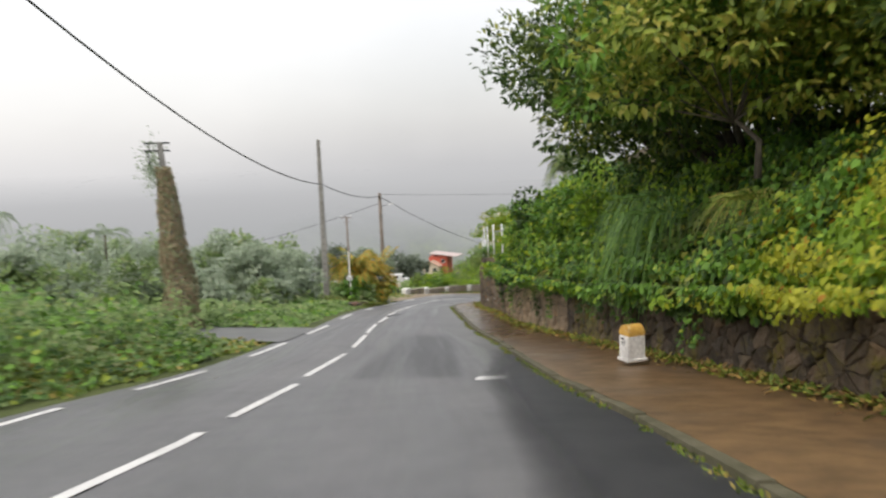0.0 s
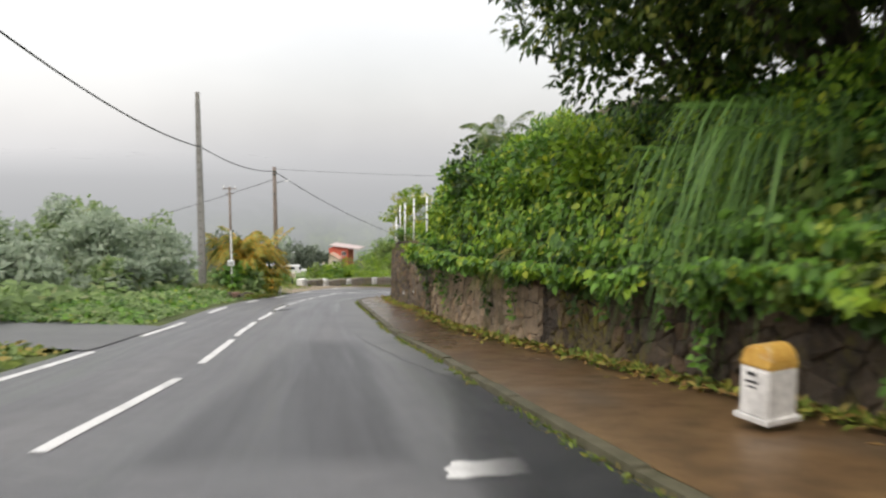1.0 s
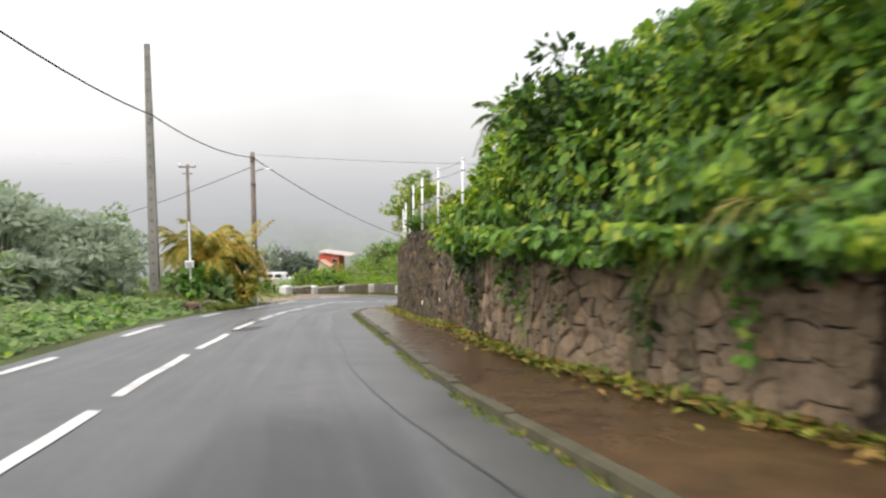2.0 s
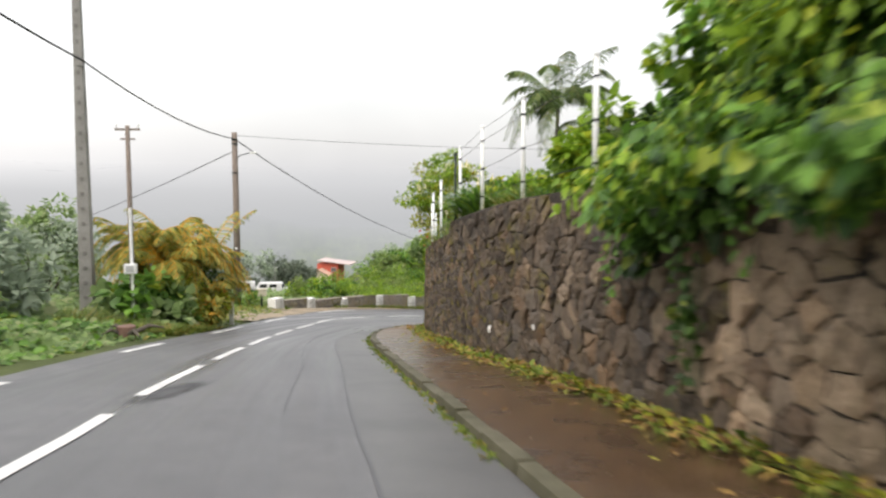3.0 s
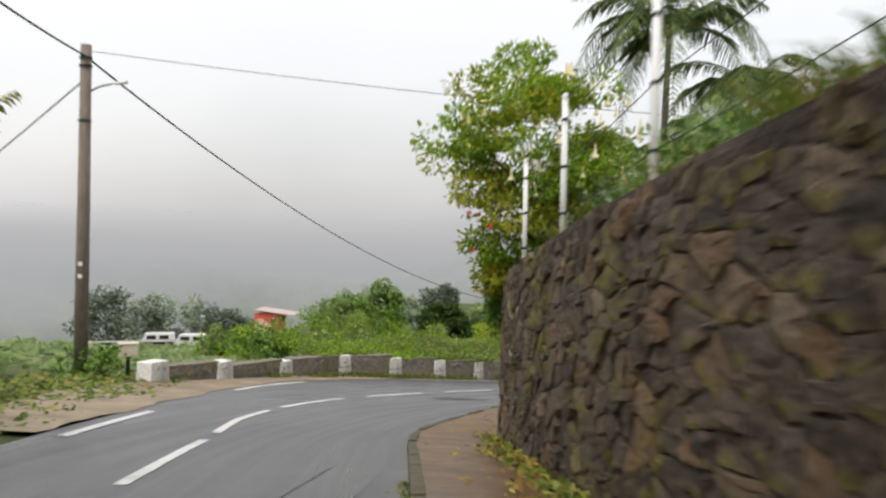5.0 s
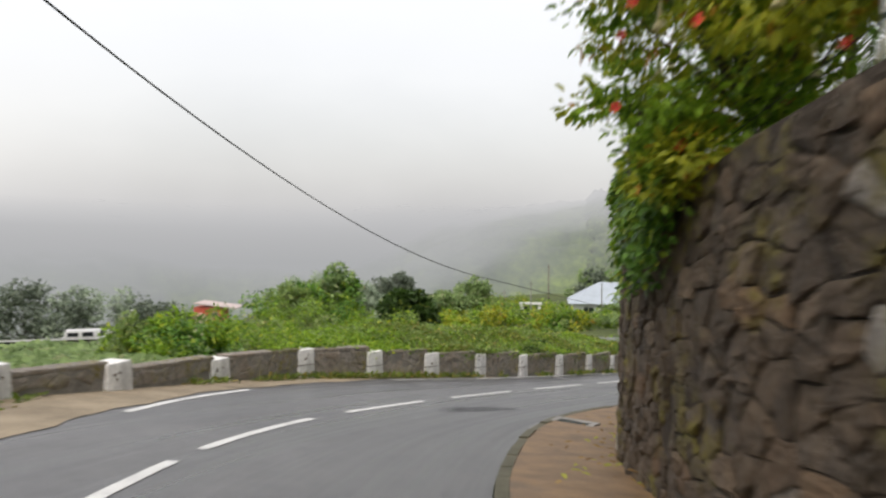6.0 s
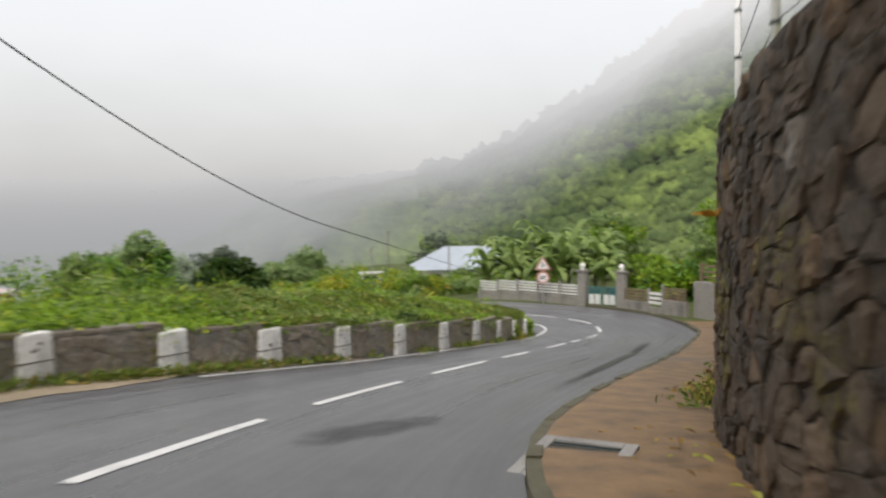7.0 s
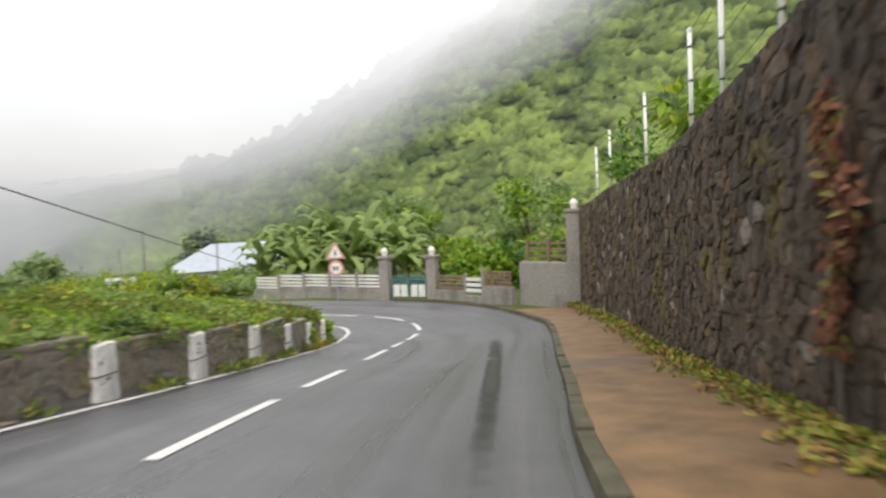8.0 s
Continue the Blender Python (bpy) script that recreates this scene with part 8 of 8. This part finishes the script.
def yard():
    """Paved yard with a low pale-roofed shed and two white vans."""
    z = lev(-19, 120) + 0.1
    t = thing("shed", (-19.8, 119.5, z), "long low shed with pale metal roof below the road", "shed", turn=6)
    bm = bmesh.new()
    box(bm, (9.5, 3.6, 1.2), (0, 0, -0.4))
    part("wall", bm, PLASTER, t)
    bm = bmesh.new()
    box(bm, (10.2, 4.3, 0.12), (0, 0, 0.85), (-7, 0, 0), 0.01)
    part("roof", bm, mat_plain("pale_sheet_roof", (0.62, 0.63, 0.63), 0.5, 0, 20, 0.08, 0.3), t)
    glass = Mat("van_glass", 0.08, spec=0.6)
    glass.color((0.02, 0.022, 0.025))
    body_m = mat_plain("white_van_paint", (0.6, 0.6, 0.59), 0.3, 0, 30, 0.03, 0.1)
    rubber = mat_plain("tyre_rubber", (0.02, 0.02, 0.02), 0.8)
    for k, (x, y, a) in enumerate(((-17.0, 125.5, 8), (-13.2, 124.5, -4))):
        v = thing("van", (x, y, lev(x, y) + 0.05), "white parked van in the yard below the road", "van", "parked vans", a)
        bm = bmesh.new()
        box(bm, (4.4, 1.75, 1.0), (0, 0, 0.3), bevel=0.12)
        box(bm, (3.4, 1.65, 0.75), (-0.35, 0, 1.25), bevel=0.16, taper=0.9)
        b = part("body", bm, body_m, v)
        for wx in (-1.2, 0.1):
            bm = bmesh.new()
            box(bm, (1.0, 1.68, 0.42), (wx, 0, 1.38), bevel=0.05, taper=0.94)
            part("side_window", bm, glass.m, b)
        bm = bmesh.new()
        box(bm, (0.12, 1.4, 0.5), (1.36, 0, 1.32), (0, -18, 0), 0.02)
        part("windscreen", bm, glass.m, b)
        for wx in (-1.35, 1.35):
            for wy in (-0.8, 0.8):
                bm = bmesh.new()
                tube(bm, [(wx, wy - 0.1, 0.32), (wx, wy + 0.1, 0.32)], 0.32, 14)
                part("wheel", bm, rubber, v)
    s_ = thing("lamp_post", (-13.8, 131, lev(-13.8, 131)), "slim grey lamp post in the yard", "lamp post")
    bm = bmesh.new()
    tube(bm, [(0, 0, -0.2), (0, 0, 4.2)], 0.07, 8)
    part("shaft", bm, CONCRETE, s_)
    bm = bmesh.new()
    box(bm, (0.5, 0.16, 0.1), (0.2, 0, 4.18), bevel=0.02)
    part("lamp_head", bm, METAL_WHITE, s_)


yard()


# ---- hillside with cloud painted into its material ----
def hillside():
    az_t = (-115, -60, -20, 5, 18, 28, 34, 40, 44, 50, 57, 66, 80, 110, 140)
    el_t = (3.6, 3.6, 3.6, 3.4, 3.0, 3.9, 6.6, 10.2, 12.8, 16.0, 19, 23, 25, 24, 20)
    r0_t = (120, 110, 140, 190, 112, 99, 96, 93, 88, 78, 66, 60, 55, 55, 60)
    az = np.radians(np.arange(-115, 140, 0.45))
    rows = 110
    verts = []
    for a in az:
        d = math.degrees(a)
        e, r0 = np.interp(d, az_t, el_t), np.interp(d, az_t, r0_t)
        r1 = r0 + 120.0
        bx, by = 4 + r0 * math.sin(a), 58 + r0 * math.cos(a)
        zb = lev(bx, by) - 1.5
        zt = -7 + r1 * math.tan(radians(e))
        for k in range(rows):
            u = k / (rows - 1)
            r = r0 + (r1 - r0) * u
            x, y = 4 + r * math.sin(a), 58 + r * math.cos(a)
            z = zb + (zt - zb) * u ** 1.12
            b1 = noise.noise(Vector((x * 0.012, y * 0.012, 0.2))) * 5 * min(1, 4 * u) * (1.15 - u)
            b2 = noise.fractal(Vector((x * 0.06, y * 0.06, z * 0.06)), 0.8, 2.1, 4) * 1.0 * min(1, 6 * u)
            b3 = abs(noise.noise(Vector((x * 0.22, y * 0.13, z * 0.13)))) * 1.6 * min(1, 5 * u)
            verts.append((x, y, z + b1 + b2 + b3))
    faces = [(i * rows + k, (i + 1) * rows + k, (i + 1) * rows + k + 1, i * rows + k + 1) for i in range(len(az) - 1) for k in range(rows - 1)]
    m = Mat("hillside_painted_cloud", 0.95, spec=0.1)
    g1, g2, g3 = m.noise(2.2, 5, 0.7, coord="UV"), m.noise(0.14, 4, coord="UV"), m.noise(0.55, 4, coord="UV")
    crowns = m.math("SUBTRACT", 0.95, m.noise(1.7, kind="voronoi", coord="UV"))
    tone_ = m.math("ADD", m.math("ADD", m.math("MULTIPLY", g1, 0.2), m.math("MULTIPLY", crowns, 0.06)), m.math("ADD", m.math("MULTIPLY", g2, 0.42), m.math("MULTIPLY", g3, 0.26)))
    tone_ = m.math("ADD", tone_, m.math("MULTIPLY", m.math("SUBTRACT", m.island(), 0.5), 0.08))
    sep_uv = m.n.new("ShaderNodeSeparateXYZ")
    m.l.new(m.co.outputs["UV"], sep_uv.inputs[0])
    tone_ = m.math("ADD", tone_, m.ramp(m.math("MULTIPLY", sep_uv.outputs["X"], 0.01), ((0.2, 0.0), (0.36, 0.02), (0.52, 0.15))))
    tone_ = m.math("ADD", tone_, m.ramp(m.math("MULTIPLY", sep_uv.outputs["Y"], 0.05), ((0.05, 0.12), (0.3, 0.07), (0.6, 0.02))))
    tone_ = m.math("SUBTRACT", tone_, 0.12)
    green = m.ramp(tone_, ((0.35, (0.024, 0.044, 0.016)), (0.45, (0.06, 0.095, 0.028)), (0.53, (0.105, 0.148, 0.042)), (0.64, (0.22, 0.295, 0.068))))
    m.color(green)
    m.bump(g1, 0.5, 1.0)
    # cloud painted as glow over the hill: thicker with height and towards the valley
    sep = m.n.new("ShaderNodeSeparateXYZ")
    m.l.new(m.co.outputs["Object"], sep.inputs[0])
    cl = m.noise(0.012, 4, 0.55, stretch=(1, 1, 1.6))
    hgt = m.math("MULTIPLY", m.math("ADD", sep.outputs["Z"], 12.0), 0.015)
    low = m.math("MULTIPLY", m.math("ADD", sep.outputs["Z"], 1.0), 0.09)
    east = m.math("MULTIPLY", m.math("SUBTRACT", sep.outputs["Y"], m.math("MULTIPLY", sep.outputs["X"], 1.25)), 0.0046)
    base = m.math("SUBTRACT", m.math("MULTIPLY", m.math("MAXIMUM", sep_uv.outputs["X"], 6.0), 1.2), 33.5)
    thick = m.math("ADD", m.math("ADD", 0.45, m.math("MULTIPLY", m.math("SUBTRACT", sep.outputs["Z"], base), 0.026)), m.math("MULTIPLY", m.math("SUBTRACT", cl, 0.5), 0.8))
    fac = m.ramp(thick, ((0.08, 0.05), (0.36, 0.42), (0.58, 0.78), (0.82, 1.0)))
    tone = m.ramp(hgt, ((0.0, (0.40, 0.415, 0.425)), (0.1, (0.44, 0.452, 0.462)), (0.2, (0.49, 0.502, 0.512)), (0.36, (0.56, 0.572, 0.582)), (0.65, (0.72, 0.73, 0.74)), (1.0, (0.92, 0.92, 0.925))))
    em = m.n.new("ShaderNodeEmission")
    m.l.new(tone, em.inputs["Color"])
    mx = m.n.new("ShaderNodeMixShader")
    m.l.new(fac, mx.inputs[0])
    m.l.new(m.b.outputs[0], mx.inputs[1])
    # the painted cloud thins out upwards into the open sky
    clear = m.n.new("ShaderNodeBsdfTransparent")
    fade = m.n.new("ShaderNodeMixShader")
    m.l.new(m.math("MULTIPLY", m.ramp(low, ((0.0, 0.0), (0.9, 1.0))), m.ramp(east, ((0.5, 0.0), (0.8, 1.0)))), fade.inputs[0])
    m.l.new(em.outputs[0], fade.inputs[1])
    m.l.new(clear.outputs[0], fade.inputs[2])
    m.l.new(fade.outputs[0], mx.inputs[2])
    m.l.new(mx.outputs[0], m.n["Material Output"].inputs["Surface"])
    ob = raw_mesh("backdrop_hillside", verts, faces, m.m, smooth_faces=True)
    # surface coordinates: degrees round the valley and degrees up
    V_ = np.array(verts)
    uv = np.c_[np.degrees(np.arctan2(V_[:, 0] - 4, V_[:, 1] - 58)), np.degrees(np.arctan2(V_[:, 2] + 6, np.hypot(V_[:, 0] - 4, V_[:, 1] - 58)))]
    lay = ob.data.uv_layers.new(name="degrees")
    idx = np.empty(len(ob.data.loops), np.int32)
    ob.data.loops.foreach_get("vertex_index", idx)
    lay.data.foreach_set("uv", uv[idx].astype(np.float32).ravel())
    tagged(ob, "wooded green mountainside with low cloud painted on it", "mountain", "", "structure")
    # crowns of the trees and bushes that stand on it
    rr = np.random.default_rng(888)
    n_az, count = len(az), 5200
    i_, k_ = rr.integers(int(n_az * 0.553), int(n_az * 0.86), count), (rows * rr.uniform(0.02, 0.999, count) ** 0.8).astype(int)
    foot = V_[i_ * rows + k_]
    size = rr.uniform(0.8, 2.2, count) * (0.7 + 1.3 * k_ / rows)
    sides, ups = 8, ((1.0, 0.0), (1.08, 0.35), (0.85, 0.8), (0.42, 1.12))
    ring = np.arange(sides) * 2 * np.pi / sides
    tpl = np.array([(q * math.cos(a), q * math.sin(a), h) for q, h in ups for a in ring] + [(0, 0, 1.2)])
    pts = tpl[None] * (1 + rr.normal(scale=0.2, size=(count, len(tpl), 3))) * size[:, None, None] * np.array((1.0, 1.0, 0.9))
    pts = (pts + foot[:, None, :] - np.array((0, 0, 0.4)) * size[:, None, None]).reshape(-1, 3)
    quad = [(b * sides + k, b * sides + (k + 1) % sides, (b + 1) * sides + (k + 1) % sides, (b + 1) * sides + k) for b in range(3) for k in range(sides)]
    quad += [(3 * sides + k, 3 * sides + (k + 1) % sides, 4 * sides, 4 * sides) for k in range(sides)]
    quad = np.array(quad)
    m_t = len(tpl)
    fc = [tuple(dict.fromkeys((quad[q] + b * m_t).tolist())) for b in range(count) for q in range(len(quad))]
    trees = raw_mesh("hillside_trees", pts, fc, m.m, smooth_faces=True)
    uv = np.c_[np.degrees(np.arctan2(pts[:, 0] - 4, pts[:, 1] - 58)), np.degrees(np.arctan2(pts[:, 2] + 6, np.hypot(pts[:, 0] - 4, pts[:, 1] - 58)))]
    lay = trees.data.uv_layers.new(name="degrees")
    idx = np.empty(len(trees.data.loops), np.int32)
    trees.data.loops.foreach_get("vertex_index", idx)
    lay.data.foreach_set("uv", uv[idx].astype(np.float32).ravel())
    return tagged(trees, "tree crowns and bushes on the mountainside, mist painted in", "woods", "", "stuff")


hillside()


for k_, u_ in enumerate(np.linspace(2.35, 4.9, 16)):
    i_ = int(u_)
    a_, b_ = np.array(POSTS[i_]), np.array(POSTS[i_ + 1])
    n_ = np.array(((b_ - a_)[1], -(b_ - a_)[0])) / np.linalg.norm(b_ - a_)
    q_ = a_ + (b_ - a_) * (u_ - i_) + n_ * 0.33
    grass_tuft((q_[0], q_[1], lev(*q_) - 0.02), 0.3 + 0.12 * math.sin(3.7 * u_), 0.7, 110, GRASS, "dry olive grass tuft at the parapet's foot", 790 + k_, droop=0.5, width=0.012)


def parapet_weeds():
    """Yellow-green weeds along the parapet's foot on the road's side."""
    r = np.random.default_rng(771)
    pts = []
    for _ in range(2600):
        u = r.uniform(1.6, 13.0)
        i = int(u)
        a, b = np.array(POSTS[i]), np.array(POSTS[i + 1])
        if noise.noise(Vector((u * 1.1, 5.0, 0))) < (-0.25 if u < 6 else 0.0):
            continue
        n = np.array(((b - a)[1], -(b - a)[0])) / np.linalg.norm(b - a)
        q = a + (b - a) * (u - i) + n * (0.22 + abs(r.normal(scale=0.12)))
        pts.append((q[0], q[1], lev(*q) + r.uniform(0, 0.08)))
    p = np.array(pts)
    n = len(p)
    a = unit(r.normal(size=(n, 3)) * np.array((1, 1, 0.6)) + np.array((0, 0, 0.9)))
    s_ = 0.13 * r.uniform(0.5, 1.5, n)
    tagged(leaves("weeds", p, a, unit(r.normal(size=(n, 3)) + np.array((0, 0, 1.0))), s_, s_ * 0.3, GRASS), "yellow-green weeds at the parapet's foot", "weeds", "", "stuff")


parapet_weeds()
